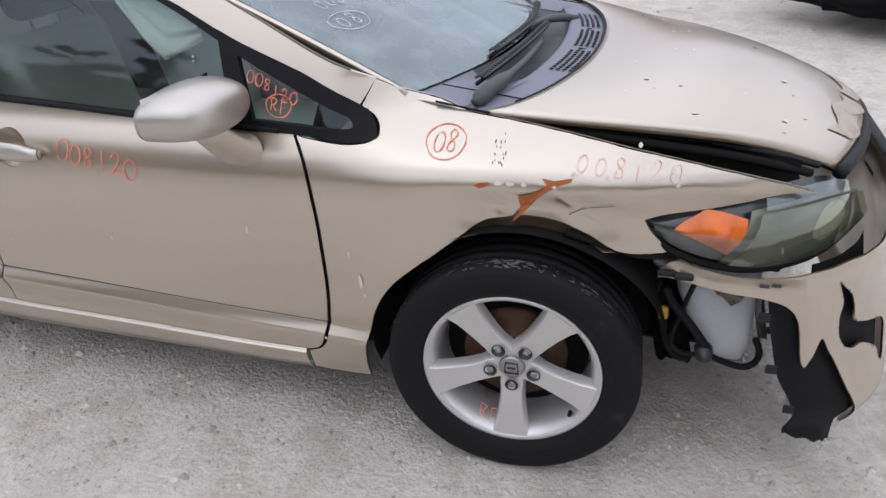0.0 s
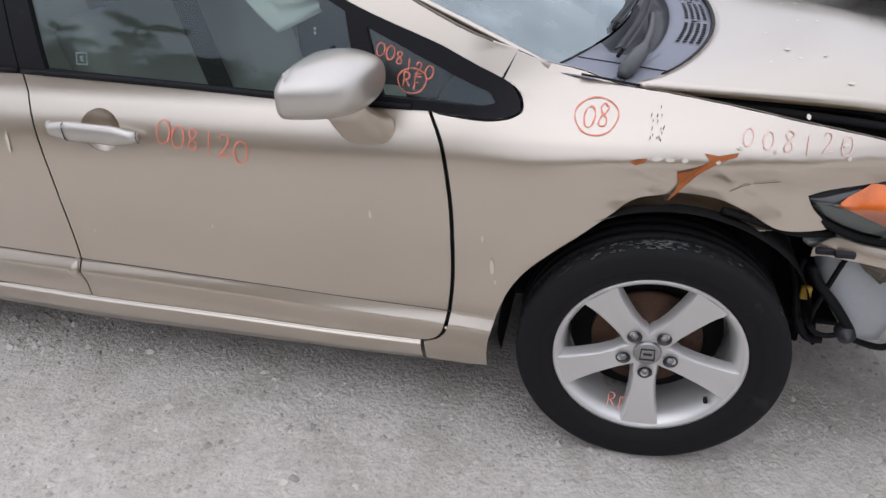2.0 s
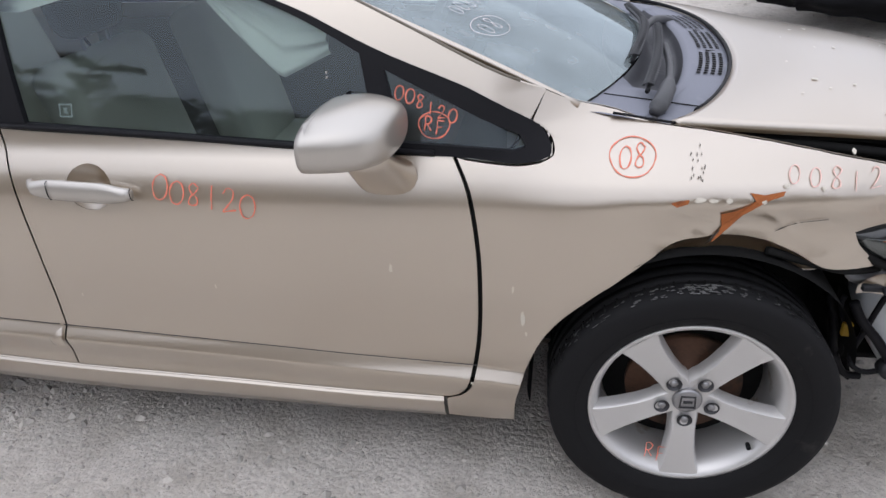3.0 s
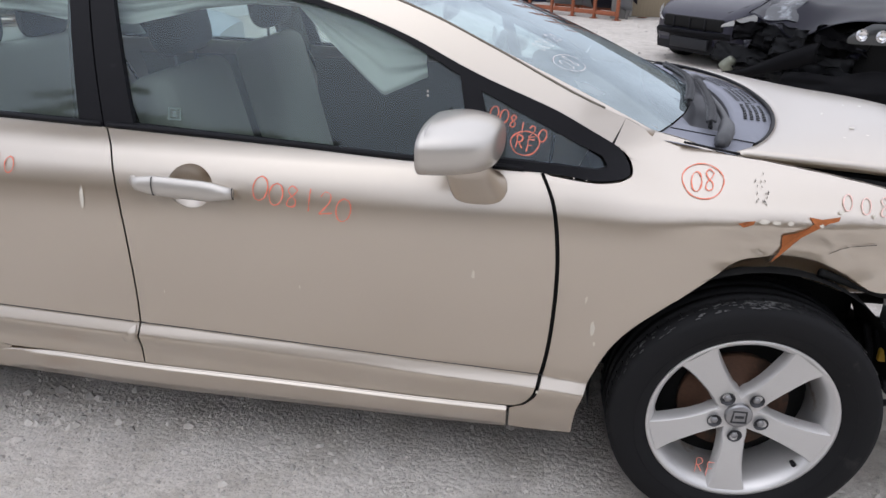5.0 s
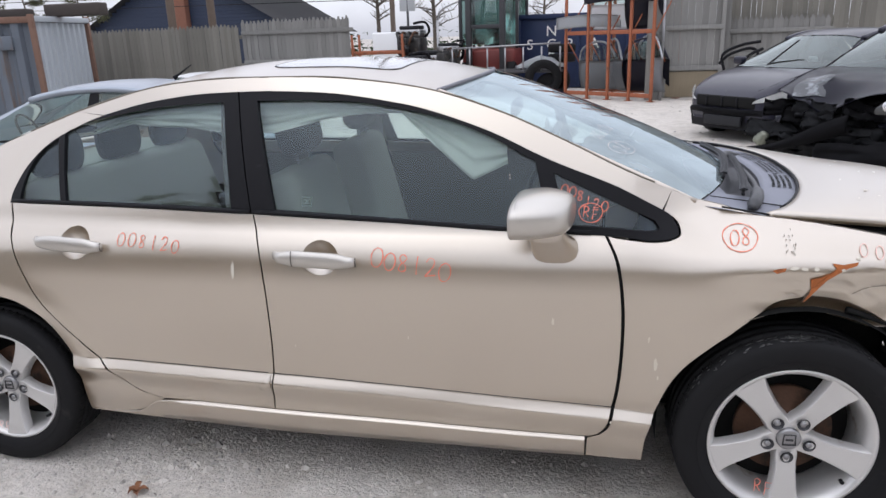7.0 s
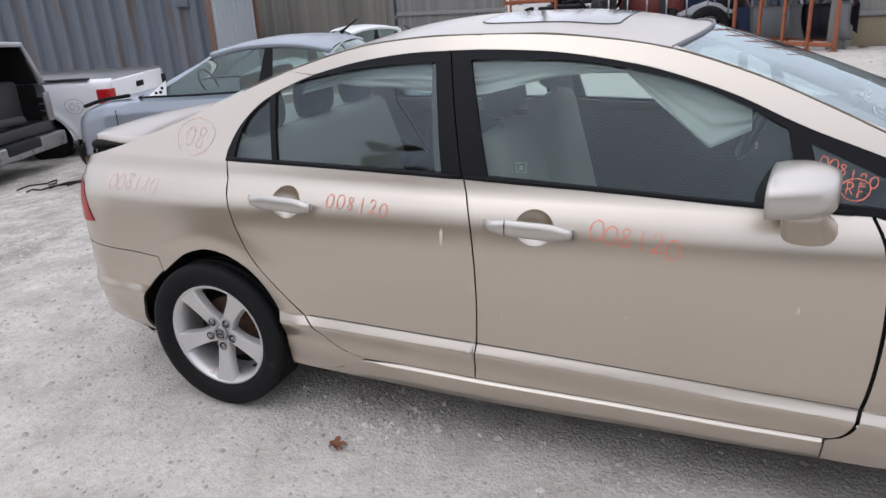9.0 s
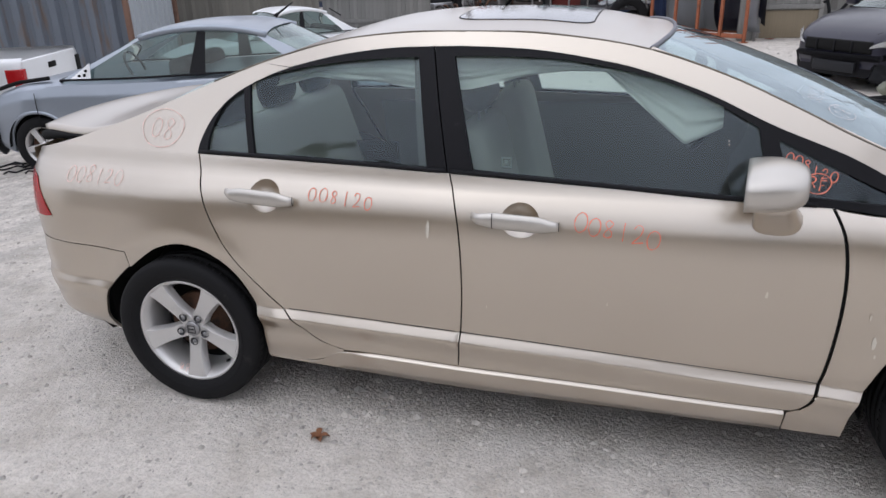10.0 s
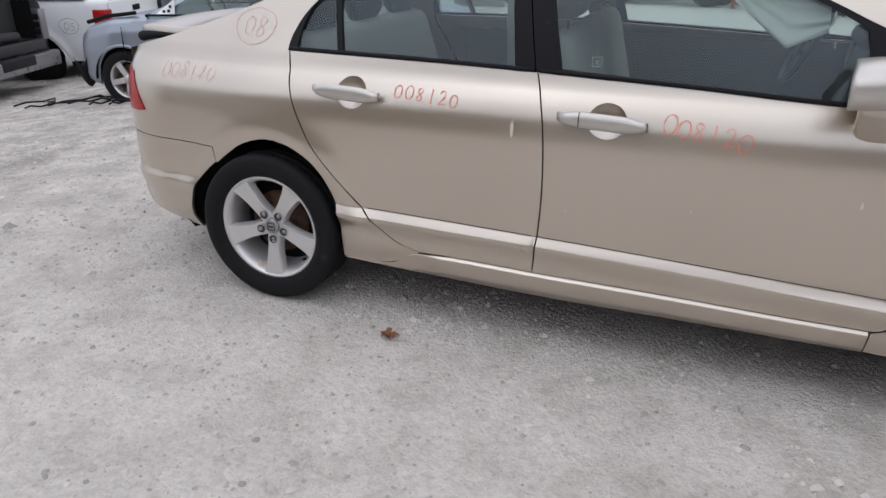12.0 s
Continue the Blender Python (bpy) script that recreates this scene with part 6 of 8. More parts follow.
for k in range(7000):
    x, y = -3.4 - 9 * rnd.random() ** 1.3, rnd.uniform(-3.5, 6)
    if noise.noise(Vector((x * .9, y * 1.6, 31))) > rnd.uniform(-.35, .5):
        stone(x, y, min(.035, .006 + .006 * rnd.expovariate(1)))
for k in range(1500):
    stone(rnd.uniform(-16, 5), rnd.uniform(2, 14), rnd.uniform(.008, .03))
me = bpy.data.meshes.new("gravel")
me.from_pydata(verts, [], faces)
me.materials.append(M_STONE)
tagged(new("gravel", me), "loose pale limestone chips scattered on the ground", "gravel", kind="stuff")
for k, (x, y, r) in enumerate(((-.60, -1.24, .022), (-.66, -1.20, .015), (-.57, -1.30, .013), (-.72, -1.33, .012), (.02, -1.17, .012), (.09, -1.24, .010), (-.90, -1.42, .016), (-.98, -.98, .012), (.30, -1.02, .012), (.52, -.98, .012), (-1.68, -1.36, .017), (-1.55, -1.30, .015), (-2.05, -1.78, .016), (-1.05, -.88, .017), (-2.62, -1.88, .014))):
    verts, faces = [], []
    stone(0, 0, r)
    mb = bpy.data.meshes.new("stone")
    z0 = min(v[2] for v in verts)
    mb.from_pydata([(a, b, c - z0) for a, b, c in verts], [], faces)
    mb.materials.append(M_STONE)
    ob = tagged(new("stone", mb), "small pale limestone lump lying on the gravel", "stone", "loose stones")
    ob.location = (x, y, ground_z(x, y) + relief(x, y) - .002)
# a dry leaf
M_LEAF = material("dry_brown_leaf", (0.20, 0.085, 0.04), 0.85, 0.0, 0.4, 30, 0.3, 120)
lf = bmesh.new()
for a0, L, w, lift in ((.2, .045, .014, .014), (1.6, .040, .012, .020), (2.9, .035, .012, .010), (4.2, .03, .010, .016), (5.4, .045, .012, .012)):
    lf = add(lf, grid(lambda u, v: (L * u * math.cos(a0) - w * math.sin(math.pi * min(1, u + .08)) * (2 * v - 1) * math.sin(a0), L * u * math.sin(a0) + w * math.sin(math.pi * min(1, u + .08)) * (2 * v - 1) * math.cos(a0), .004 + lift * math.sin(2.6 * u) + .006 * abs(2 * v - 1)), 6, 4))
solo("leaf", lf, M_LEAF, "curled dry brown leaf on the gravel", "leaf").location = (-2.137, -.973, 0)

# ---- other cars ----
M_SILVER = material("silver_blue_paint", (0.30, 0.335, 0.385), 0.34, 0.6, 0.06, 2, 0.01, 700, coat=0.3)
M_BLKCAR = material("black_car_paint", (0.016, 0.016, 0.030), 0.34, 0.25, 0.2, 3, 0.01, 400, coat=0.4, spec=0.35, dirt=(0.03, 0.03, 0.036), dirt_scale=4, dirt_at=0.62)
M_WHITE = material("white_truck_paint", (0.74, 0.75, 0.76), 0.4, 0.0, 0.06, 3, 0.01, 300, coat=0.4)
M_TRUCKGREY = material("silver_grey_truck_paint", (0.40, 0.415, 0.44), 0.42, 0.35, 0.07, 3, 0.01, 300, coat=0.3)
M_AUTOGLASS = glass_material("car_window_glass", (0.50, 0.60, 0.58), boost=1.3)
M_DARKGLASS = glass_material("bright_windscreen_glass", (0.45, 0.55, 0.53), boost=1.5)
M_LAMPGLASS = material("clear_headlamp", (0.82, 0.83, 0.82), 0.2, 0.1, 0.2, 8, 0.02, 60, coat=1.0)


def plain_wheel(parent, x, y, z, r, outward, rim_mat, spokes=5):
    w = new("wheel")
    w.parent = parent
    w.matrix_basis = pose(x, y, z, 0, 0, 0 if outward < 0 else 180)
    part("tyre", lathe([(r * .66, .09), (r * .9, .10), (r, .08), (r, -.08), (r * .92, -.10), (r * .70, -.105), (r * .66, -.095)], 40), M_RUBBER, w)
    if rim_mat is not None:
        part("rim", lathe([(r * .60, .05), (r * .60, -.06), (r * .655, -.095), (r * .68, -.095)], 40), rim_mat, w)
        for k in range(spokes):
            b = box(.02, r * .64, -.085, -.055, -r * .10, r * .10, .006)
            bmesh.ops.rotate(b, verts=b.verts, cent=(0, 0, 0), matrix=Matrix.Rotation(2 * math.pi * k / spokes + .4, 3, "Y"))
            part("spoke", b, rim_mat, w)
        part("hub", lathe([(0, -.095), (r * .16, -.09), (r * .18, -.05)], 20), rim_mat, w)
    part("brake", lathe([(0, -.02), (r * .5, -.02), (r * .5, .02), (0, .02)], 24), M_RUST, w)
    return w


def car(name, label, m, paint, base, roof, wheelbase=2.65, front=.92, rear=1.0, width=1.72, wheel_r=.315, crush=0.0, rim_mat=None, bumpers=True, front_open=False, glass=None, wheels=(1, 1, 1, 1), group=""):
    """A saloon heading along +x with its front axle at x = 0. base: (x, top height) of bonnet, belt and boot; roof: x of screen foot, screen head, rear head, rear foot, and height."""
    c = thing(name, label, "car", m, group)
    x_tail, x_nose = -wheelbase - rear, front
    top = curve(base)
    plan = curve([(x_tail, .78), (x_tail + .12, .90), (x_tail + .5, .98), (-1.2, 1.0), (.1, .985), (x_nose - .35, .93), (x_nose - .08, .80), (x_nose, .68)])
    hw = width / 2
    sect = [(.93, 0.0), (.97, .12), (.985, .30), (1.0, .55), (.985, .78), (.94, .93), (.86, .985), (.6, 1.0), (.3, 1.008), (0, 1.01)]
    b = bmesh.new()
    rows = []
    nx = 120
    fine = []
    for (a0, h0), (a1, h1) in zip(sect, sect[1:]):
        steps = 5 if h0 < .9 else 2
        fine += [(a0 + (a1 - a0) * k / steps, h0 + (h1 - h0) * k / steps) for k in range(steps)]
    sect = fine + [sect[-1]]
    for i in range(nx + 1):
        x = x_tail + (x_nose - x_tail) * i / nx
        t, w_ = top(x), plan(x) * hw
        low = .22 + .06 * smooth(x_nose - .3, x_nose, x) + .06 * smooth(x_tail + .3, x_tail, x)
        ring = []
        full = [(-a, h) for a, h in sect] + [(a, h) for a, h in sect[-2::-1]]
        for a, h in full:
            p = Vector((x, a * w_, low + (t - low) * h))
            if crush and x > -.55:
                k = crush * smooth(-.55, .6, x)
                p += Vector((-.35 * k * (.5 + noise.noise(Vector((p.y * 2, p.z * 2, 1)))), .10 * k * noise.noise(p * 3), k * (.22 * noise.noise(p * 2.3) + .09 * noise.noise(p * 6))))
            ring.append(b.verts.new(p))
        rows.append(ring)
    for ra, rb in zip(rows, rows[1:]):
        for k in range(len(ra) - 1):
            q = (ra[k], rb[k], rb[k + 1], ra[k + 1])
            cx, cz = sum(v.co.x for v in q) / 4, sum(v.co.z for v in q) / 4
            side_face = abs(sum(v.co.y for v in q) / 4) > .55 * hw
            if side_face and any(math.hypot(cx - hx, cz - wheel_r) < wheel_r + .055 for hx in (0, -wheelbase)):
                continue
            b.faces.new(q)
    if not front_open:
        b.faces.new(rows[-1])
    b.faces.new(rows[0][::-1])
    bmesh.ops.recalc_face_normals(b, faces=b.faces)
    body = sharp(part("body", b, paint, c), 40)
    part("underbody", box(x_tail + .15, x_nose - .25, -hw + .20, hw - .20, .20, .62, .02), M_UNDER, c)
    xa, xb, xc, xd, zr = roof
    wb, wt = hw - .06, hw - .24
    def shell(u, v):
        """v: 0 at the belt, 1 at the roof's edge; u along from the screen to the rear."""
        xf, xr = xa + (xb - xa) * v, xd + (xc - xd) * v
        x = xf + (xr - xf) * u
        zb = top(x) - .01
        return x, wb + (wt - wb) * v, zb + (zr - .05 - .085 * abs(2 * u - 1) ** 2.3 - zb) * v
    # roof sheet
    def roof_fn(u, v):
        x, w_, z = shell(u, 1)
        s_ = 2 * v - 1
        return (x, w_ * s_, z + .055 * (1 - s_ ** 4))
    part("roof", grid(roof_fn, 20, 16, flip=True), paint, c)
    gl = glass or M_AUTOGLASS
    for s_ in (-1, 1):
        bands = [(0.0, .05, paint, "pillar"), (.05, .47, gl, "side_window"), (.47, .53, M_BLACK, "door_pillar"), (.53, .88, gl, "side_window"), (.88, 1.0, paint, "pillar")]
        for u0, u1, mt, nm in bands:
            def fn(u, v, u0=u0, u1=u1, s_=s_):
                x, w_, z = shell(u0 + (u1 - u0) * u, v)
                return (x, s_ * w_, z)
            o = part(nm, grid(fn, 10, 6, flip=s_ < 0), mt, c)
            if nm == "side_window":
                o.visible_shadow = False
        part("window_rail", tube([(shell(u, 1)[0], s_ * shell(u, 1)[1], shell(u, 1)[2]) for u in np.linspace(0, 1, 24)], .036, 8), paint, c)
        part("belt_trim", tube([(shell(u, .02)[0], s_ * (shell(u, .02)[1] + .006), shell(u, .02)[2]) for u in np.linspace(0, 1, 24)], .012, 6), M_BLACK, c)
        for xx in (shell(.5, 0)[0], shell(.04, 0)[0] + .38, shell(.96, 0)[0] + .05):
            yy = plan(xx) * hw
            part("door_gap", tube([(xx, s_ * (yy * (.965 + .04 * math.sin(math.pi * min(1, max(0, (z - .2) / .9)))) + .002), z) for z in np.linspace(.27, top(xx) - .10, 9)], .0045, 5), M_UNDER, c)
        for xx in (shell(.5, 0)[0] + .10, shell(.96, 0)[0] + .18):
            part("handle", box(xx - .09, xx + .09, s_ * hw - .012, s_ * hw + .022, top(xx) - .17, top(xx) - .135, .01), paint, c)
    for nm, u in (("windscreen", 0.0), ("rear_window", 1.0)):
        def gf(a, v, u=u):
            x, w_, z = shell(u, v)
            s_ = 2 * a - 1
            bow = (.10 if u == 0 else -.06) * (1 - s_ * s_)
            return (x + bow * (1 - .3 * v), w_ * s_ * .97, z + (.045 * v) * (1 - s_ ** 4))
        o = part(nm, grid(gf, 16, 8, flip=u > 0), gl, c)
        o.visible_shadow = False
        part("screen_frame", tube([gf(a, 0) for a in np.linspace(0, 1, 16)], .016, 6), M_BLACK, c)
    part("seat_row", box(xa - 1.25, xa - 1.05, -hw + .25, hw - .25, .5, top(-1) + .15, .06, segments=3), M_SEATDARK, c)
    part("seat_row", box(xd + .25, xd + .45, -hw + .25, hw - .25, .5, top(-1) + .13, .06, segments=3), M_SEATDARK, c)
    part("dashboard", box(xa - .45, xa - .05, -hw + .14, hw - .14, .6, top(xa) - .03, .04), M_DASH, c)
    ring_ = lathe([(.17 + .013 * math.cos(a), .013 * math.sin(a)) for a in [2 * math.pi * k / 8 for k in range(9)]], 28)
    part("steering_wheel", ring_, M_DASH, c).matrix_basis = pose(xa - .60, .36, top(xa) + .06, 0, 0, 90) @ pose(0, 0, 0, 25, 0, 0)
    for hx in (0, -wheelbase):
        for s_ in (-1, 1):
            rr = wheel_r + .052
            part("arch_edge", tube([(hx + rr * math.cos(a), s_ * (plan(hx + rr * math.cos(a)) * hw * .988), wheel_r + rr * math.sin(a)) for a in np.linspace(-.15, math.pi + .15, 26)], .020, 6), paint, c)
    for (hx, s_), on in zip(((0, -1), (0, 1), (-wheelbase, -1), (-wheelbase, 1)), wheels):
        part("wheel_liner", grid(lambda u, v: (hx + (wheel_r + .06) * math.cos(math.pi * u), s_ * (hw - .30 + .27 * v), wheel_r + (wheel_r + .06) * math.sin(math.pi * u)), 16, 2), M_UNDER, c)
        if on:
            plain_wheel(c, hx, s_ * (hw - .13), wheel_r, wheel_r, s_, rim_mat)
    return c, top, hw


rot = lambda x, y, z, a: pose(x, y, z, 0, 0, a)
# silver-blue saloon, its nose stripped, heading the other way
silver, s_top, s_hw = car("silver_sedan", "silver-blue four-door sedan with its nose stripped off", rot(-7.01, 3.55, -.27, 193) @ Matrix.Scale(.96, 4), M_SILVER, [(-3.65, .92), (-3.3, 1.02), (-2.8, 1.03), (-.7, .975), (-.45, .975), (.05, .945), (.30, .90), (.50, .82), (.64, .70)], (-.30, -1.12, -2.42, -3.15, 1.48), 2.70, .64, .95, 1.76, .305, .04, M_ALLOY, front_open=True)
part("front_bracket", box(.50, .68, -.60, .60, .30, .44, .02), M_PLASTIC, silver, "bare black crash structure")
part("hanging_liner", grid(lambda u, v: (.42 + .26 * u, -.62 - .1 * v, .22 + .26 * v + .05 * math.sin(7 * u)), 8, 6, thick=.004), M_PLASTIC, silver)
part("hanging_liner", grid(lambda u, v: (.42 + .26 * u, .62 + .1 * v, .22 + .26 * v + .05 * math.sin(7 * u)), 8, 6, thick=.004), M_PLASTIC, silver)
part("nose_panel", grid(lambda u, v: (.50 + .12 * math.sin(math.pi * v), -.70 + 1.40 * v, .34 + .30 * u), 5, 12), M_UNDER, silver)
part("bonnet_gap", tube([(-.15, .74, .985), (.20, .71, .945), (.46, .66, .875)], .022, 6), M_UNDER, silver)
for s_ in (-1, 1):
    part("mirror_plate", grid(lambda u, v: (-.42 - .22 * u, s_ * (s_hw - .045 - .03 * v), .985 + .15 * v * u), 4, 4), M_WHITE, silver, "bare pale mirror mount")
    for u, v in ((.45, .35), (.70, .30), (.78, .62)):
        part("mount_hole", lathe([(0, -.004), (.016, -.004), (.016, .004), (0, .004)], 12), M_UNDER, silver).matrix_basis = Matrix.Translation((-.42 - .22 * u, s_ * (s_hw - .045 - .03 * v + .001), .985 + .15 * v * u))
part("roof_aerial", tube([(-2.36, 0, 1.485), (-2.40, 0, 1.515), (-2.56, 0, 1.62)], [.03, .014, .006], 6), M_BLACK, silver)
# white car roof behind it
white_car, _, _ = car("white_sedan", "white sedan parked behind the silver one", rot(-9.45, 9.95, -.60, 230), M_WHITE, [(-3.55, .90), (-3.0, 1.0), (-.6, .95), (.2, .88), (.8, .70)], (-.4, -1.2, -2.3, -2.9, 1.50), 2.6, .85, .95, 1.72, .31, 0, M_ALLOY)
part("wiper", tube([(-3.0, -.1, 1.25), (-2.85, -.35, 1.40)], .012, 6), M_BLACK, white_car)
# dark saloon without its bumper skin
black, k_top, k_hw = car("black_sedan", "dark blue-black sedan without its front bumper", rot(1.84, 7.90, -.04, -144.3), M_BLKCAR, [(-3.6, .90), (-3.0, .98), (-.6, .95), (-.2, .925), (.2, .85), (.45, .76), (.58, .68), (.66, .60)], (-.35, -1.15, -2.35, -3.0, 1.43), 2.62, .66, .95, 1.70, .30, 0, None, glass=M_DARKGLASS)
part("grille_opening", box(.55, .680, -.50, .52, .46, .61, .02), M_UNDER, black)
for y in (-.30, -.02, .24):
    part("grille_stay", box(.675, .695, y - .012, y + .012, .45, .60, .004), M_BLACK, black)
part("crash_beam", grid(lambda u, v: (.74 - .10 * abs(2 * v - 1) ** 2.5 + .02 * math.sin(math.pi * u), -.62 + 1.26 * v, .375 + .075 * u), 4, 20, thick=.05), M_BLACK, black, "bare black bumper beam")
part("plate_panel", box(.70, .735, -.28, .36, .22, .35, .01), M_PLASTIC, black)
part("lower_valance", grid(lambda u, v: (.60 + .10 * math.sin(math.pi * v), -.64 + 1.28 * v, .17 + .20 * u), 4, 14), M_BLACK, black)
for s_ in (-1, 1):
    part("valance_bracket", bent_sheet([(.60, s_ * .62, .20), (.46, s_ * .78, .22), (.44, s_ * .80, .48), (.62, s_ * .64, .46)], .03, .05, 3), M_BLACK, black)
LAMP_LINE = spline([(.690, .50, 0), (.675, .56, 0), (.615, .655, 0), (.53, .735, 0), (.42, .800, 0)], 6)
for s_ in (-1, 1):
    part("headlamp", grid(lambda u, v: (LAMP_LINE[int(u * 24)].x, s_ * LAMP_LINE[int(u * 24)].y, .530 + .055 * u + (.015 + .12 * u) * v), 24, 5, thick=.02), M_LAMPGLASS, black, "clear wedge headlamp")
    part("door_mirror", box(-.62, -.50, s_ * .92 - .09, s_ * .92 + .09, .95, 1.07, .03), M_BLKCAR, black)
part("bonnet_gap", tube([(-.20, .70, .925), (.15, .69, .855), (.42, .60, .765), (.56, .47, .69)], .007, 6), M_UNDER, black)
part("aerial", tube([(-.3, -.25, .92), (-.62, .05, 1.30)], .012, 6), M_BLACK, black)
part("screen_note", box(-.66, -.655, .20, .34, 1.00, 1.08), M_WHITEPL, black, "white paper note")
# crushed black saloon
wreck, w_top, w_hw = car("wrecked_sedan", "black sedan with its front corner crushed", rot(2.40, 5.08, -.027, -134.6) @ Matrix.Scale(1.08, 4), M_BLKCAR, [(-3.6, .92), (-3.0, 1.0), (-.6, .97), (-.2, .93), (.1, .88), (.30, .80)], (-.35, -1.1, -2.3, -3.0, 1.43), 2.7, .30, .95, 1.76, .32, 0, None, front_open=True, glass=M_DARKGLASS, wheels=(0, 1, 1, 1))
part("engine_bay", box(-.2, .58, -.66, .66, .26, .74, .05), M_UNDER, wreck)


def crushed_bonnet(x, y):
    """The bent bonnet: a flat left half, and a ridge from which the right corner drops."""
    z = .965 - .14 * max(0, x + .30) ** 1.6
    ridge = smooth(.05, .55, x)
    z += ridge * (.045 * math.exp(-((y + .36) / .09) ** 2) - .03 * smooth(-.40, -.78, y)) - .20 * smooth(.36, .74, x) * math.exp(-((y + .24) / .30) ** 2)
    return z + .012 * noise.noise(Vector((x * 4, y * 4, 3)))


part("bonnet", grid(lambda u, v: (-.36 + (1.10 - .10 * abs(2 * v - 1) ** 3 - .10 * smooth(.25, 0, v)) * u, -.78 + 1.54 * v, crushed_bonnet(-.36 + 1.08 * u, -.78 + 1.54 * v)), 30, 40, thick=.012), M_BLKCAR, wreck, "bent black bonnet with a torn corner")
M_PEEL = material("peeled_grey_paint", (.06, .063, .07), .35, .1, .5, 14, .3, 60, dirt=(.22, .24, .26), dirt_scale=9, dirt_at=.50)
part("torn_paint", grid(lambda u, v: (.34 + .36 * u - .10 * v * u, -.60 + .26 * v + .05 * u + .02 * math.sin(8 * u), crushed_bonnet(.34 + .36 * u - .10 * v * u, -.60 + .26 * v + .05 * u) + .012), 14, 14), M_PEEL, wreck, "peeled pale paint on the bent corner")
for k in range(18):
    ry = -.74 + .062 * k
    p_ = part("crushed_panel", grid(lambda u, v: ((u - .5) * .16 + .05 * noise.noise(Vector((u * 4, v * 4, k))), (v - .5) * .50, .06 * noise.noise(Vector((u * 5, v * 7, k + 3)))), 8, 16, thick=.006), (M_BLACK, M_PLASTIC, M_BLKCAR)[k % 3], wreck)
    p_.matrix_basis = pose(.62 + .12 * math.sin(k * 2.1), ry, .34 + .10 * (k % 4), 17 * k % 50 - 25, 50 + 11 * k % 50, 29 * k % 50 - 25)
lampw = part("headlamp", grid(lambda u, v: (.79 - .22 * u ** 2 + .02 * math.sin(math.pi * v), .27 + .56 * u + .02 * (1 - u) * math.sin(math.pi * v) * -1 + .04 * (1 - u) * v, .645 + .16 * v * min(1, .55 + 2.2 * u) + .02 * u), 20, 8), M_LENSDARK, wreck, "clear headlamp with three bowls")
for y in (.385, .52, .65):
    part("lamp_bowl", lathe([(0, .012), (.022, .008), (.034, .020), (.046, .04)], 20, "z"), M_CHROME, lampw).matrix_basis = pose(.815 - .22 * ((y - .27) / .56) ** 2, y, .725, 0, 90, 0)
part("bumper_skin", grid(lambda u, v: (.86 - .30 * max(0, v - .25) ** 2 * 2.2 + .07 * math.sin(math.pi * u ** .8) + .05 * noise.noise(Vector((u * 3, v * 5, 8))), -.16 + 1.06 * v, .15 + (.22 + .10 * v) * u + .04 * noise.noise(Vector((v * 4, u * 2, 5)))), 22, 40, thick=.01), M_BLACK, wreck, "crumpled black bumper skin")
part("torn_bumper", grid(lambda u, v: (.86 + .22 * v + .05 * math.sin(math.pi * u) * (1 - .6 * v), .10 - .82 * v, .54 - .27 * v + .06 * (1 - v) ** 3 + (.17 - .11 * v) * (u - .7) + .02 * math.sin(7 * v) * u), 12, 30, thick=.014), M_BLACK, wreck, "torn black bumper skin sticking out")
part("hanging_liner", grid(lambda u, v: (.50 + .32 * u, -.72 + .9 * v, .10 + .24 * u + .06 * noise.noise(Vector((u * 4, v * 5, 1)))), 10, 16, thick=.006), M_PLASTIC, wreck, "hanging black liner")
part("broken_lamp", lathe([(0, .05), (.035, .05), (.050, .03), (.046, .02), (.062, 0), (.058, -.012), (.068, -.03), (.064, -.07), (0, -.09)], 14), M_REFLECT, wreck, "broken lamp hanging by its wires").matrix_basis = pose(.78, -.73, .36, 60, 15, 40)
scrap = thing("scrap_metal", "twisted black metal scrap standing by the fence", "scrap")
for pts in ([(1.95, 11.4, 0), (2.0, 11.45, .6), (1.95, 11.5, .95), (2.25, 11.5, 1.12), (2.6, 11.5, 1.18)], [(2.6, 11.4, 0), (2.62, 11.5, .7), (2.5, 11.5, 1.05), (2.1, 11.45, .98), (1.9, 11.5, .80)], [(2.2, 11.3, 0), (2.1, 11.4, .5), (2.35, 11.4, .9), (2.65, 11.5, 1.05)]):
    part("bent_bar", tube(spline(pts, 5), .028, 7), M_BLACK, scrap)


M_SEATLOAD = material("worn_grey_seat_cloth", (.045, .045, .047), .9, 0, .25, 8, .3, 300)


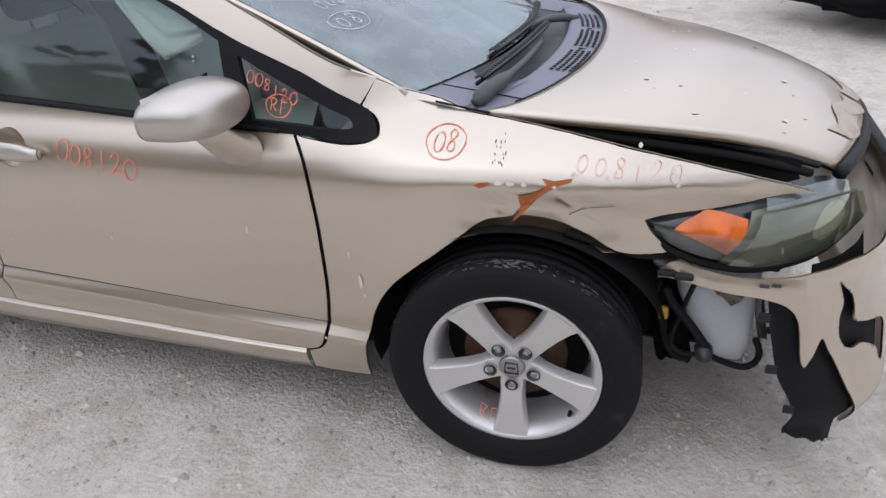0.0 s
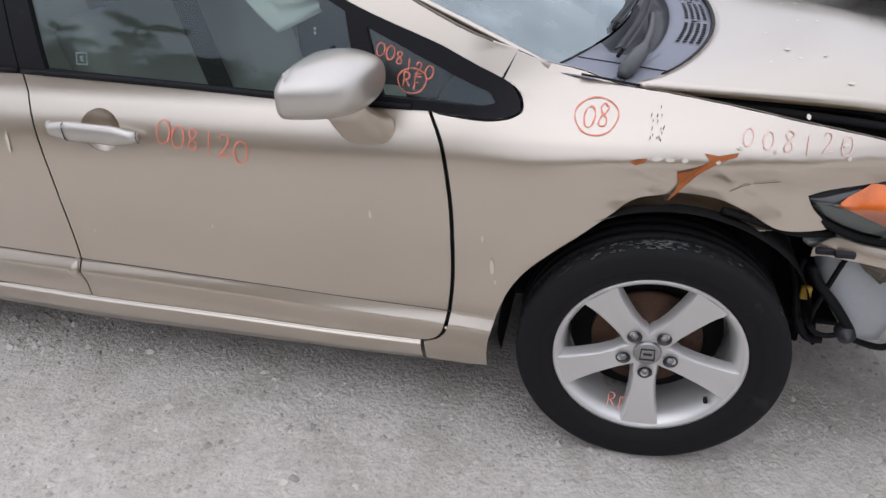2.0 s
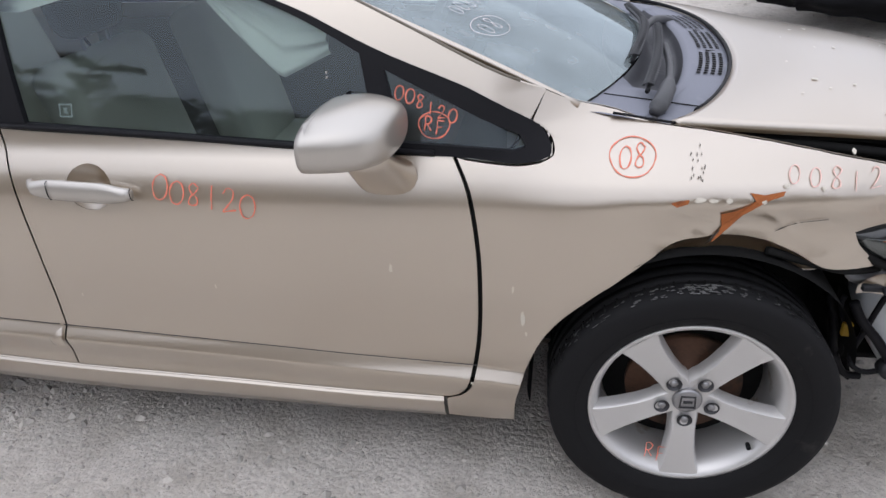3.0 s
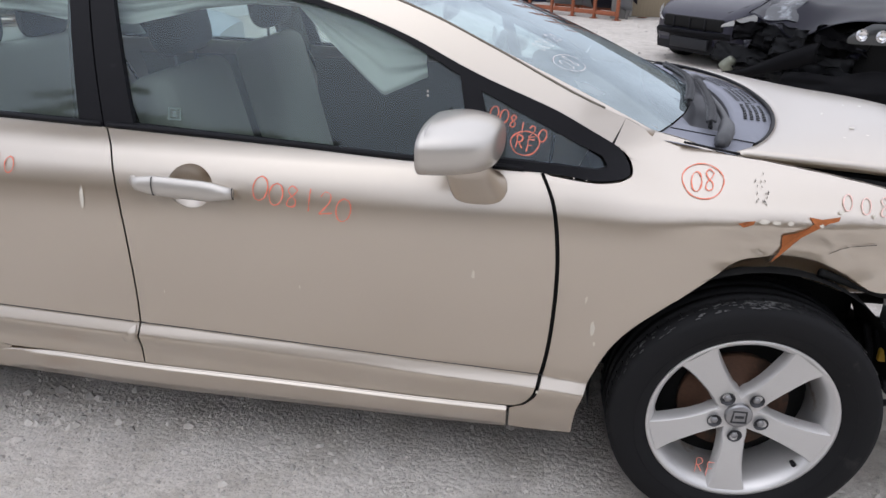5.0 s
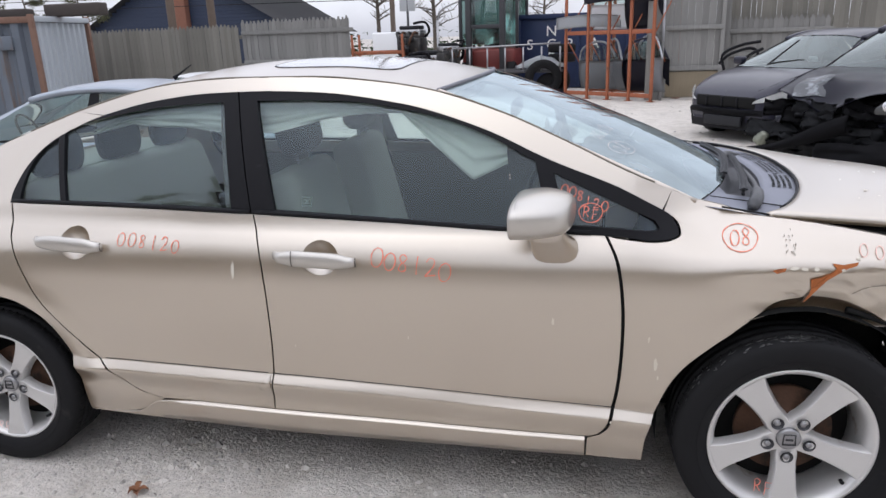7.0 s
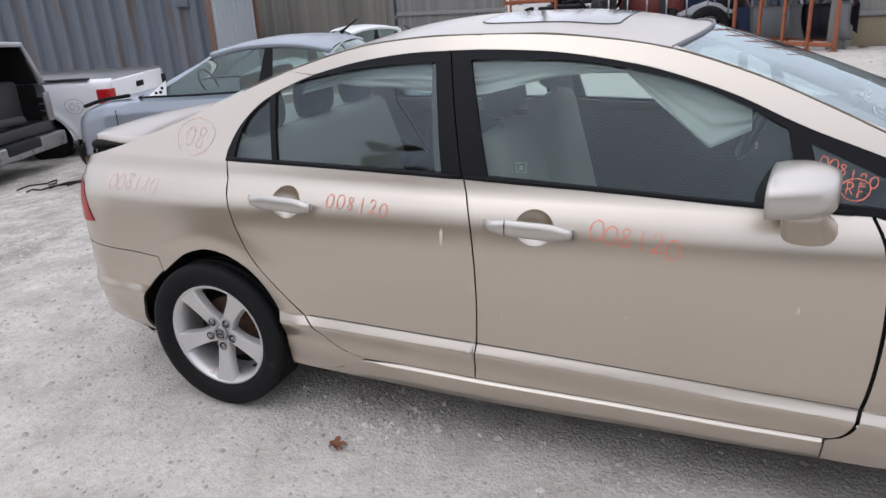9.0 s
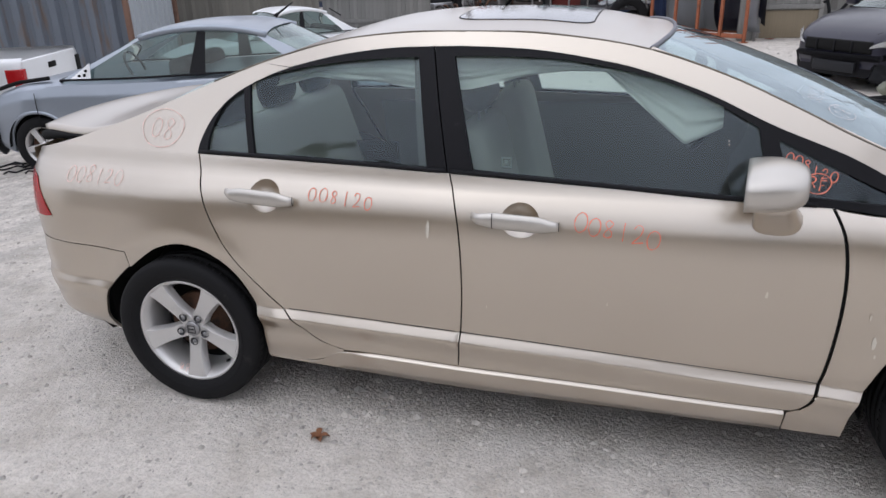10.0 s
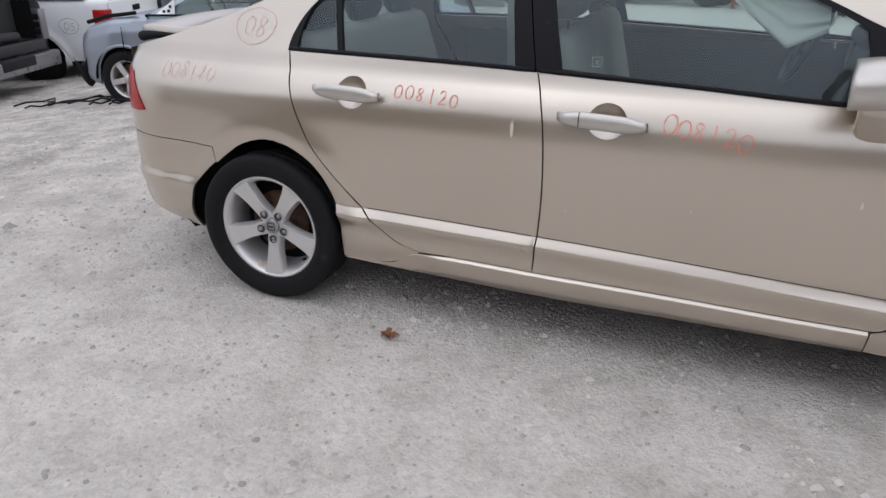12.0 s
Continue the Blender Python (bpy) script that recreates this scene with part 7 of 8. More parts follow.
def pickup(name, label, m, paint, cap, extent):
    """The back of a pickup heading along -x; its tail is at x = 0."""
    t = thing(name, label, "pickup truck", m)
    L = extent
    hw = .98
    side = bmesh.new()
    key = curve([(.50, hw - .07), (.60, hw - .02), (.72, hw), (.95, hw + .012), (1.08, hw + .004), (1.22, hw - .006), (1.30, hw - .03), (1.335, hw - .09)])
    for s_ in (-1, 1):
        rows = []
        for i in range(121):
            x = -L * i / 120
            tuck = .05 * max(0, 1 - i / 5) ** 2
            rows.append([side.verts.new((x, s_ * (key(.50 + .835 * k / 28) - tuck + .03 * math.exp(-((math.hypot(x + 1.15, .50 + .835 * k / 28 - .42) - .53) / .05) ** 2)), .50 + .835 * k / 28)) for k in range(29)])
        for i, (ra, rb) in enumerate(zip(rows, rows[1:])):
            for k in range(28):
                q = (ra[k], rb[k], rb[k + 1], ra[k + 1])
                cx, cz = sum(v.co.x for v in q) / 4, sum(v.co.z for v in q) / 4
                if math.hypot(cx + 1.15, cz - .42) < .50:
                    continue
                side.faces.new(q)
        part("arch_lip", tube([(-1.15 + .50 * math.cos(a), s_ * (hw + .008), .42 + .50 * math.sin(a)) for a in np.linspace(.15, math.pi - .15, 28)], .016, 6), paint, t)
    bmesh.ops.recalc_face_normals(side, faces=side.faces)
    part("bed_side", side, paint, t)
    part("bed_floor", box(-L, -.02, -hw + .06, hw - .06, .78, .84, .01), M_UNDER, t)
    part("frame_rail", box(-L, .05, -.45, .45, .48, .66, .02), M_UNDER, t)
    part("front_wall", box(-L - .04, -L, -hw + .03, hw - .03, .55, 1.35, .01), paint, t)
    for s_ in (-1, 1):
        part("wheel_liner", grid(lambda u, v: (-1.15 + .52 * math.cos(math.pi * u), s_ * (hw - .45 + .42 * v), .42 + .50 * math.sin(math.pi * u)), 16, 2), M_UNDER, t)
    if cap:
        # fibreglass cap with dark side windows and an open back
        for s_ in (-1, 1):
            cs = grid(lambda u, v: (-.03 - (L - .03) * u - .10 * v, s_ * (hw - .03 - .10 * v), 1.34 + .56 * v), 16, 6)
            part("cap_side", cs, paint, t)
            rim = rounded(-.42 - (L - .62) / 2, .48, (L - .62) / 2, .30, .10)
            bw = bmesh.new()
            bw.faces.new([bw.verts.new((x - .06 * v, s_ * (hw - .018 - .10 * v), 1.34 + .56 * v)) for x, v in rim])
            part("cap_window", bw, material("dark_cap_window", (.012, .013, .016), .2, 0, .2, 6, .01, 60, spec=.3), t, "dark side window", smooth=False)
        part("cap_roof", grid(lambda u, v: (-.13 - (L - .05) * u, (hw - .13) * (2 * v - 1), 1.90 + .05 * (1 - (2 * v - 1) ** 2)), 8, 12), paint, t)
        part("cap_rim", tube([(-.03, -hw + .03, 1.34), (-.10, -hw + .09, 1.66), (-.14, -hw + .15, 1.88), (-.13, 0, 1.945), (-.14, hw - .15, 1.88), (-.10, hw - .09, 1.66), (-.03, hw - .03, 1.34)], .035, 8), paint, t)
        # black sheets added inside the cap and bed to darken them
        for s_ in (-1, 1):
            part("cap_darkening_sheet", grid(lambda u, v: (-.08 - (L - .08) * u - .10 * v, s_ * (hw - .06 - .10 * v), 1.34 + .55 * v), 8, 4), M_UNDER, t)
            part("bed_darkening_sheet", grid(lambda u, v: (-.10 - (L - .10) * u, s_ * (hw - .12), .84 + .50 * v), 8, 4), M_UNDER, t)
        part("roof_darkening_sheet", grid(lambda u, v: (-.16 - (L - .16) * u, (hw - .14) * (2 * v - 1), 1.875 + .05 * (1 - (2 * v - 1) ** 2)), 8, 8), M_UNDER, t)
        part("cap_front", box(-L - .03, -L, -hw + .06, hw - .06, 1.34, 1.9, .01), M_UNDER, t)
        part("load_seat", box(-.72, -.46, -.62, .10, .86, 1.42, .07, segments=3), M_SEATLOAD, t, "grey bench seat lying in the bed")
        part("load_seat", box(-.66, -.36, .14, .90, .86, 1.40, .07, segments=3), M_SEATLOAD, t, "grey bench seat lying in the bed")
        part("load_roll", tube([(-.16, -.35, .90), (-.20, .10, .91), (-.15, .5, .90)], .065, 10), M_SEATLOAD, t, "rolled grey trim")
        part("load_mat", grid(lambda u, v: (-.10 - .55 * u, -.6 + 1.2 * v, .86 + .04 * noise.noise(Vector((u * 4, v * 5, 2)))), 8, 12), M_SEATDARK, t, "crumpled grey carpet")
        bp = add(box(0, .14, -hw + .02, hw - .02, .48, .68, .03, segments=3), box(-.34, .06, -hw - .02, -hw + .10, .50, .68, .03, segments=3))
        part("rear_bumper", bp, material("dull_bumper_chrome", (.34, .345, .36), .3, .9, .2, 12, .05, 80, dirt=(.10, .09, .08), dirt_scale=6, dirt_at=.56), t, "dull dented chrome step bumper")
        part("bumper_step", box(.01, .15, -.35, .35, .56, .69, .01), M_PLASTIC, t)
        part("tailgate_sill", box(-.05, .02, -hw + .12, hw - .12, .70, .84, .01), M_DARKSTEEL, t)
        for s_ in (-1, 1):
            part("lamp_opening", box(-.16, .004, s_ * (hw - .05) - .068, s_ * (hw - .05) + .068, .82, 1.22, .01), M_STEEL, t, "stripped tail lamp opening")
            for z in (.93, 1.02, 1.12):
                part("lamp_socket", box(-.13, -.02, s_ * (hw - .05) - .076, s_ * (hw - .05) + .076, z - .040, z + .036, .008), M_UNDER, t)
    else:
        part("tailgate", box(-.05, .0, -hw + .10, hw - .10, .72, 1.30, .02), paint, t)
        for s_ in (-1, 1):
            part("tail_lamp", box(-.20, .012, s_ * (hw - .07) - .08, s_ * (hw - .07) + .082, .66, 1.20, .015), M_TAIL if s_ < 0 else M_UNDER, t, "red and white tail lamp")
            part("reverse_lamp", box(-.19, .016, s_ * (hw - .07) - .075, s_ * (hw - .07) + .086, .80, .88, .005), M_WHITEPL if s_ < 0 else M_UNDER, t)
        part("bed_rail_cap", box(-L, -.3, -hw + .0, -hw + .10, 1.335, 1.36, .008), M_PLASTIC, t)
        part("tailgate_handle", box(-.004, .012, -.12, .12, 1.12, 1.20, .005), M_UNDER, t)
        part("fuel_flap", box(-1.95, -1.83, -hw - .012, -hw + .01, 1.10, 1.22, .004), M_UNDER, t)
    return t


grey_truck = pickup("grey_pickup", "silver-grey pickup with a bed cap and its back open", rot(-9.27, 3.38, -.64, 17.5) @ Matrix.Scale(.955, 4), M_TRUCKGREY, True, 3.0)
part("block", box(-.66, -.57, -.93, -.72, .22, .62, .02), M_UNDER, grey_truck, "black support under the bumper")
white_truck = pickup("white_pickup", "white pickup bed without its wheels showing", rot(-9.43, 5.81, -.73, 20), M_WHITE, False, 2.6)
for y in (-.80, .80):
    part("rear_wheel", lathe([(.0, .10), (.28, .10), (.32, .06), (.32, -.06), (.28, -.10), (0, -.10)], 32), M_RUBBER, white_truck).matrix_basis = pose(-1.15, y, .47)
for k in range(5):
    pts = [(-6.9 - .35 * k + .3 * j + .1 * rnd.uniform(-1, 1), 2.6 + .25 * rnd.uniform(-1, 1) + .1 * j, 0) for j in range(5)]
    tb = tube([(x, y, ground_z(x, y) + .012 + .02 * (j % 2)) for j, (x, y, _) in enumerate(spline(pts, 3))], .010, 6)
    solo("cable", tb, M_BLACK, "black cable lying on the gravel", "cable", "loose cables")

# paint marker writing on the trucks
M_GREYMARK = material("grey_marker", (.30, .30, .31), .7, 0, .2, 60, 0, 500)
on_side = lambda x, z: (Vector((x, -1.012, z)), Vector((0, -1, 0)))
write("05", on_side, -.62, .93, .10, .085, white_truck, M_GREYMARK, .008, 0, ring=(-.545, .985, .135, .105))
write("02049", on_side, -.72, 1.05, .075, .085, grey_truck, M_MARKPALE, .008, 0)

# ---- shipping container ----
M_CONT = material("weathered_blue_grey_container_paint", (0.13, 0.15, 0.18), 0.6, 0.2, 0.35, 1.5, 0.05, 60, dirt=(0.15, 0.115, 0.095), dirt_scale=1.6, dirt_at=0.54, streak=(2.5, 2.5, .35))
M_CONTEND = material("pale_grey_container_paint", (0.42, 0.45, 0.48), 0.6, 0.2, 0.1, 2, 0.05, 60, dirt=(0.25, 0.15, 0.09), dirt_scale=2, dirt_at=0.66, streak=(2.5, 2.5, .35))
M_CORTEN = material("rusty_container_frame", (0.19, 0.11, 0.08), 0.75, 0.2, 0.3, 6, 0.2, 80, dirt=(0.12, 0.06, 0.04), dirt_scale=5, dirt_at=0.55)
cont = thing("shipping_container", "weathered blue-grey corrugated shipping container with a rusty frame", "container", rot(-11.30, 10.02, -.47, 12))
def corrugated(length, height, pitch, depth):
    n = int(length / pitch)
    b = bmesh.new()
    cols = []
    for i in range(n):
        for f, d in ((0, 0), (.36, 0), (.50, depth), (.86, depth)):
            cols.append(((i + f) * pitch, d))
    cols.append((n * pitch, 0))
    vs = [(b.verts.new((x, d, 0)), b.verts.new((x, d, height))) for x, d in cols]
    for a, c in zip(vs, vs[1:]):
        b.faces.new((a[0], c[0], c[1], a[1]))
    return b
side_ = corrugated(6.05, 2.35, .40, .075)
bmesh.ops.transform(side_, matrix=pose(-6.05, 0.02, .14), verts=side_.verts)
part("side_wall", side_, M_CONT, cont, smooth=False)
end_ = corrugated(2.4, 2.35, .24, .055)
bmesh.ops.transform(end_, matrix=pose(-.02, 0.02, .14, 0, 0, 90), verts=end_.verts)
part("end_wall", end_, M_CONTEND, cont, "pale grey corrugated end", smooth=False)
part("back_wall", box(-6.05, 0, 2.40, 2.43, .14, 2.49), M_CONT, cont)
part("far_wall", box(-6.07, -6.04, 0, 2.43, .14, 2.49), M_CONT, cont)
part("roof", box(-6.05, 0, 0.03, 2.42, 2.47, 2.52, .01), M_CONT, cont)
part("lock_box", box(-.75, -.45, -.03, .04, 1.95, 2.22, .01), M_CONT, cont)
for x in (-6.07, -.03):
    for y in (0, 2.38):
        part("corner_post", box(x - .03, x + .07, y - .05, y + .05, 0, 2.62, .01), M_CORTEN, cont)
for y in (0, 2.40):
    part("top_rail", box(-6.0, 0, y - .02, y + .06, 2.46, 2.58, .01), M_CORTEN, cont)
    part("bottom_rail", box(-6.0, 0, y - .02, y + .06, 0, .16, .01), M_CORTEN, cont)
for x in (-6.05, 0):
    part("end_rail", box(x - .03, x + .05, .04, 2.38, 2.48, 2.59, .01), M_CONTEND, cont)
M_DARKWOOD = material("dark_timber", (.05, .04, .035), .8, 0, .3, 6, .2)
for k in range(4):
    lg = solo("timber", box(-16.5 + 1.6 * k, -15.2 + 1.6 * k, 10.3 + .2 * k, 10.6 + .2 * k, 2.12, 2.12 + .18 + .07 * (k % 2), .03), M_DARKWOOD, "dark timber lying on the container roof", "timber", "timber on the container")

# ---- picket fences, gate ----
M_PICKET = material("weathered_grey_picket", (0.17, 0.162, 0.142), 0.9, 0.0, 0.45, 3, 0.4, 60, streak=(12, 12, .8), each=.22, dirt=(.13, .12, .09), dirt_scale=3, dirt_at=.58)
M_PALEWOOD = material("weathered_grey_board", (0.20, 0.197, 0.188), 0.9, 0.0, 0.42, 3, 0.4, 60, streak=(12, 12, .8), each=.14)
def picket_mesh(w, h, pointed):
    b = bmesh.new()
    if pointed:
        out = [(-w / 2, 0), (w / 2, 0), (w / 2, h - .07), (w * .22, h - .035), (w * .18, h), (-w * .18, h), (-w * .22, h - .035), (-w / 2, h - .07)]
    else:
        out = [(-w / 2, 0), (w / 2, 0), (w / 2, h), (-w / 2, h)]
    f = b.faces.new([b.verts.new((x, 0, z)) for x, z in out])
    made = bmesh.ops.extrude_face_region(b, geom=[f])["geom"]
    for v in made:
        if isinstance(v, bmesh.types.BMVert):
            v.co.y += .018
    bmesh.ops.recalc_face_normals(b, faces=b.faces)
    me = bpy.data.meshes.new("picket")
    b.to_mesh(me)
    b.free()
    return me
def fence(a, b_, h, mat_, label, pointed=True, rails_front=False, base=0.0, w=.10, top_drop=0.0):
    a, b_ = Vector(a), Vector(b_)
    L = (b_ - a).length
    ang = math.degrees(math.atan2(b_.y - a.y, b_.x - a.x))
    f = thing("wooden_fence", label, "fence", rot(a.x, a.y, base, ang), kind="structure")
    me = picket_mesh(w - .003, h, pointed)
    me.materials.append(mat_)
    n = int(L / w)
    r_ = random.Random(int(a.x * 10))
    for k in range(n):
        o = new("picket", me)
        o.parent = f
        o.matrix_basis = pose((k + .5) * w, r_.uniform(-.006, .006), r_.uniform(-.03, .015) - .02 - top_drop * k / n, 0, r_.uniform(-.25, .25), 0)
    for z in (.45, h * .5, h - .35):
        part("rail", box(0, L, -.045 if rails_front else .02, .0 if rails_front else .06, z, z + .085, .005), mat_, f)
    return f
fence((-13.9, 13.6, 0), (-8.42, 13.2, 0), 1.98, M_PICKET, "weathered grey pointed picket fence", base=-.08)
fence((-8.40, 13.15, 0), (-5.62, 12.9, 0), 2.0, M_PALEWOOD, "grey picket fence panel with its rails showing", rails_front=True, base=-.02)
fence((2.42, 13.75, 0), (4.5, 13.7, 0), 1.66, M_PALEWOOD, "low grey picket fence panel with its rails showing", rails_front=True)
fence((2.30, 13.95, 0), (22, 12.8, 0), 2.9, M_PICKET, "tall weathered grey board fence", pointed=False)
fence((-40, 16, 0), (-17.3, 14, 0), 2.0, M_PICKET, "weathered grey picket fence", base=-.3, w=.14)
gate = thing("wooden_gate", "tall weathered board gate standing open", "gate", rot(1.10, 13.15, 0, 2))
gm = picket_mesh(.135, 2.75, False)
gm.materials.append(M_PALEWOOD)
for k in range(8):
    o = new("board", gm)
    o.parent = gate
    o.matrix_basis = pose(.07 + k * .14, rnd.uniform(-.004, .004), .04)
M_GREENBOARD = material("mossy_stained_board", (.20, .165, .115), .9, 0, .3, 3, .4, 60, streak=(10, 10, .8))
part("stained_foot", box(0.0, 1.12, -.026, -.006, .05, .58, .004), M_GREENBOARD, gate, "mossy stained lower boards")
for z in (.60, 1.42):
    part("rail", box(-.02, 1.14, -.06, -.022, z, z + .09, .005), M_PALEWOOD, gate)
for x in (-.05, 1.08):
    part("stile", box(x, x + .08, -.05, -.02, .05, 2.75, .005), M_PALEWOOD, gate)
for k, (x, y) in enumerate(((.72, 13.10), (.88, 13.14), (2.27, 13.4))):
    solo("gate_post", box(x, x + .14, y, y + .14, 0, 2.9, .012), M_PALEWOOD, "grey square timber gate post", "post", "gate posts")
solo("steel_pipe", tube([(1.03, 13.02, 0), (1.03, 13.02, 2.6)], .03, 10), M_STEEL, "grey steel pipe beside the gate post", "pipe")

# ---- orange pallet racks with parts ----
M_RACK = material("worn_orange_rack_paint", (0.33, 0.105, 0.05), 0.6, 0.1, 0.3, 10, 0.1, 100, dirt=(.16, .07, .04), dirt_scale=8, dirt_at=.56)
def rack(m, bays, depth, height, levels, label):
    r = thing("pallet_rack", label, "rack", m, "pallet racks")
    xs = [sum(bays[:k]) for k in range(len(bays) + 1)]
    for x in xs:
        for y in (0, depth):
            b = box(x - .028, x + .028, y - .028, y + .028, 0, height, .005)
            part("upright", b, M_RACK, r)
            part("foot", box(x - .07, x + .07, y - .06, y + .06, 0, .012), M_RACK, r)
        zs = np.linspace(.25, height - .1, int(height / 1.1) + 1)
        for k, (z0, z1) in enumerate(zip(zs, zs[1:])):
            part("brace", tube([(x, 0.0, z0), (x, depth, z1)] if k % 2 else [(x, depth, z0), (x, 0.0, z1)], .018, 4), M_RACK, r)
            if k % 2:
                part("cross_bar", tube([(x, 0.0, z1), (x, depth, z1)], .016, 4), M_RACK, r)
    for x0, x1 in zip(xs, xs[1:]):
        for z in levels:
            for y in (0, depth):
                part("beam", box(x0 + .04, x1 - .04, y - .02, y + .02, z - .042, z + .042, .005), M_RACK, r)
    return r
rack(rot(-.98, 14.1, 0, -38), (.62, .55, .55, .55), .95, 3.6, (.12, 1.42, 2.7), "worn orange steel pallet rack full of car parts")
rack(rot(-6.4, 15.2, 0, 4), (1.3,), .8, 1.55, (.15, 1.1), "low worn orange steel rack")
def panel_part(name, m, w, h, mat_, label, hole=True):
    """A car door or panel leaning: a bulged sheet with a window opening framed by bars."""
    d = thing(name, label, "car part", m, "spare car parts")
    part("skin", grid(lambda u, v: (w * (u - .5), -.05 * math.sin(math.pi * v) - .02 * math.sin(math.pi * u), h * .62 * v), 10, 8, thick=.02), mat_, d)
    if hole:
        part("window_frame", tube(spline([(-w * .48, 0, h * .6), (-w * .40, .02, h * .86), (-w * .1, .04, h), (w * .25, .03, h * .95), (w * .48, 0, h * .6)], 5), .025, 6), mat_, d)
        part("pane", grid(lambda u, v: (w * .9 * (u - .5) * (1 - .25 * v), .02 * v, h * .62 + h * .34 * v * (1 - .3 * (2 * u - 1) ** 2)), 8, 5), M_AUTOGLASS, d)
    return d
M_DOORWHITE = material("silver_white_panel", (.26, .275, .29), .4, .3, .1, 4, .02)
for k, (x, y, z, w, h, mt, lab, a, t_) in enumerate(((-.45, 13.75, .18, 1.0, 1.05, M_DOORWHITE, "silver car door standing in the rack", -30, 12), (-.05, 13.42, .18, 1.0, 1.1, M_DOORWHITE, "silver car door standing in the rack", -75, 10), (.25, 13.35, .18, .9, 1.0, M_BLKCAR, "black car door standing in the rack", -50, -8), (.50, 13.0, .18, 1.0, 1.1, M_BLKCAR, "black car door standing in the rack", -20, 12), (.62, 12.9, .18, .9, 1.15, M_TRUCKGREY, "grey car door standing in the rack", -60, 8), (-.2, 13.6, 1.48, 1.1, .9, M_WHITE, "white car panel on the rack", -35, 20), (.45, 13.1, 1.48, .9, 1.0, M_BLKCAR, "black car panel on the rack", -30, 15))):
    panel_part("car_door", rot(x + .27, y + .34, z, a) @ pose(0, 0, 0, t_, 0, 0), w, h, mt, lab)
for x, y, z, mt, lab in ((-.5, 13.9, 1.50, M_WHITEPL, "white plastic bumper cover on the rack"), (.1, 13.2, 2.0, M_BLKCAR, "black bumper cover on the rack")):
    solo("bumper_cover", grid(lambda u, v: (x - .7 + 1.4 * u, y - .18 * math.sin(math.pi * u) + .4 * (.5 - u), z + .26 * v + .05 * math.sin(3 * u)), 18, 6, thick=.01), mt, lab, "car part", "spare car parts")
def tyre_on(x, y, z, r, tilt, yaw):
    o = solo("tyre", lathe([(r * .58, .08), (r * .8, .10), (r * .97, .085), (r, .05), (r, -.05), (r * .97, -.085), (r * .8, -.10), (r * .58, -.08), (r * .54, -.05), (r * .54, .05), (r * .58, .08)], 36), M_RUBBER, "used black tyre leaning among the parts", "tyre", "loose tyres")
    o.matrix_basis = pose(x, y, z, 0, 0, yaw) @ pose(0, 0, 0, tilt, 0, 0)
tyre_on(-1.50, 14.3, .43, .43, 5, 10)
tyre_on(-1.18, 14.9, .33, .33, 4, 40)
tyre_on(-1.1, 15.2, .85, .33, 85, 0)
tyre_on(-1.1, 15.2, 1.08, .33, 88, 0)

# ---- fork-lift behind the roof line ----
M_FORK = material("dark_red_machine_paint", (.16, .03, .025), .5, .1, .3, 5, .1)
fork = thing("forklift", "old dark forklift with a glazed cab", "forklift", rot(-2.95, 16.6, 0, -96))
part("body", box(-1.3, .6, -.70, .70, .45, 1.10, .08), M_FORK, fork)
part("counterweight", box(-1.6, -1.2, -.55, .55, .4, 1.25, .1), M_DARKSTEEL, fork)
for x in (-1.05, .35):
    for y in (-.78, .72):
        part("cab_post", box(x - .04, x + .04, y - .04, y + .04, 1.1, 2.75, .01), M_DARKSTEEL, fork)
part("cab_roof", box(-1.15, .45, -.82, .80, 2.72, 2.80, .02), M_DARKSTEEL, fork)
for x in (-1.05, .36):
    o = part("cab_glass", box(x - .004, x + .004, -.75, .70, 1.2, 2.7), M_AUTOGLASS, fork)
    o.visible_shadow = False
for y in (-.46, .42):
    part("mast_rail", box(.66, .82, y - .07, y + .07, .15, 3.4, .01), M_DARKSTEEL, fork)
for z in (.4, 1.6, 2.9):
    part("mast_bar", box(.68, .80, -.45, .42, z, z + .10, .01), M_DARKSTEEL, fork)
for x in (-1.05, .45):
    for y in (-.60, .60):
        part("tyre", lathe([(0, .1), (.28, .11), (.40, .09), (.40, -.09), (.28, -.11), (0, -.1)], 28), M_RUBBER, fork).matrix_basis = pose(x, y, .40)
part("seat", box(-.75, -.35, -.22, .22, 1.15, 1.7, .06), M_UNDER, fork)
part("wheel", lathe([(.17 + .013 * math.cos(a), .013 * math.sin(a)) for a in [2 * math.pi * k / 8 for k in range(9)]], 24), M_BLACK, fork).matrix_basis = pose(.05, 0, 1.65, 40, 0, 90)
cart = thing("steel_cart", "low steel parts cart with rails", "cart", rot(-3.7, 14.6, 0, -6))
part("deck", box(0, 2.6, 0, .9, .55, .62, .01), M_DARKSTEEL, cart)
for x in np.linspace(0, 2.6, 7):
    part("post", tube([(x, 0, .6), (x, 0, 1.15)], .02, 6), M_STEEL, cart)
part("rail", tube([(0, 0, 1.15), (2.6, 0, 1.22)], .022, 6), M_STEEL, cart)
for x in (.3, 2.3):
    for y in (.1, .8):
        part("tyre", lathe([(0, .06), (.2, .07), (.27, .05), (.27, -.05), (.2, -.07), (0, -.06)], 20), M_RUBBER, cart).matrix_basis = pose(x, y, .27)
solo("bumper_heap", grid(lambda u, v: (-2.2 + 1.2 * u, 14.6 + .4 * v, .62 + .25 * math.sin(3 * u) * math.sin(3 * v) + .08 * noise.noise(Vector((u * 5, v * 5, 1)))), 14, 8, thick=.02), M_WHITEPL, "pale bumper covers heaped on the cart", "car part").location = (0, 0, .05)

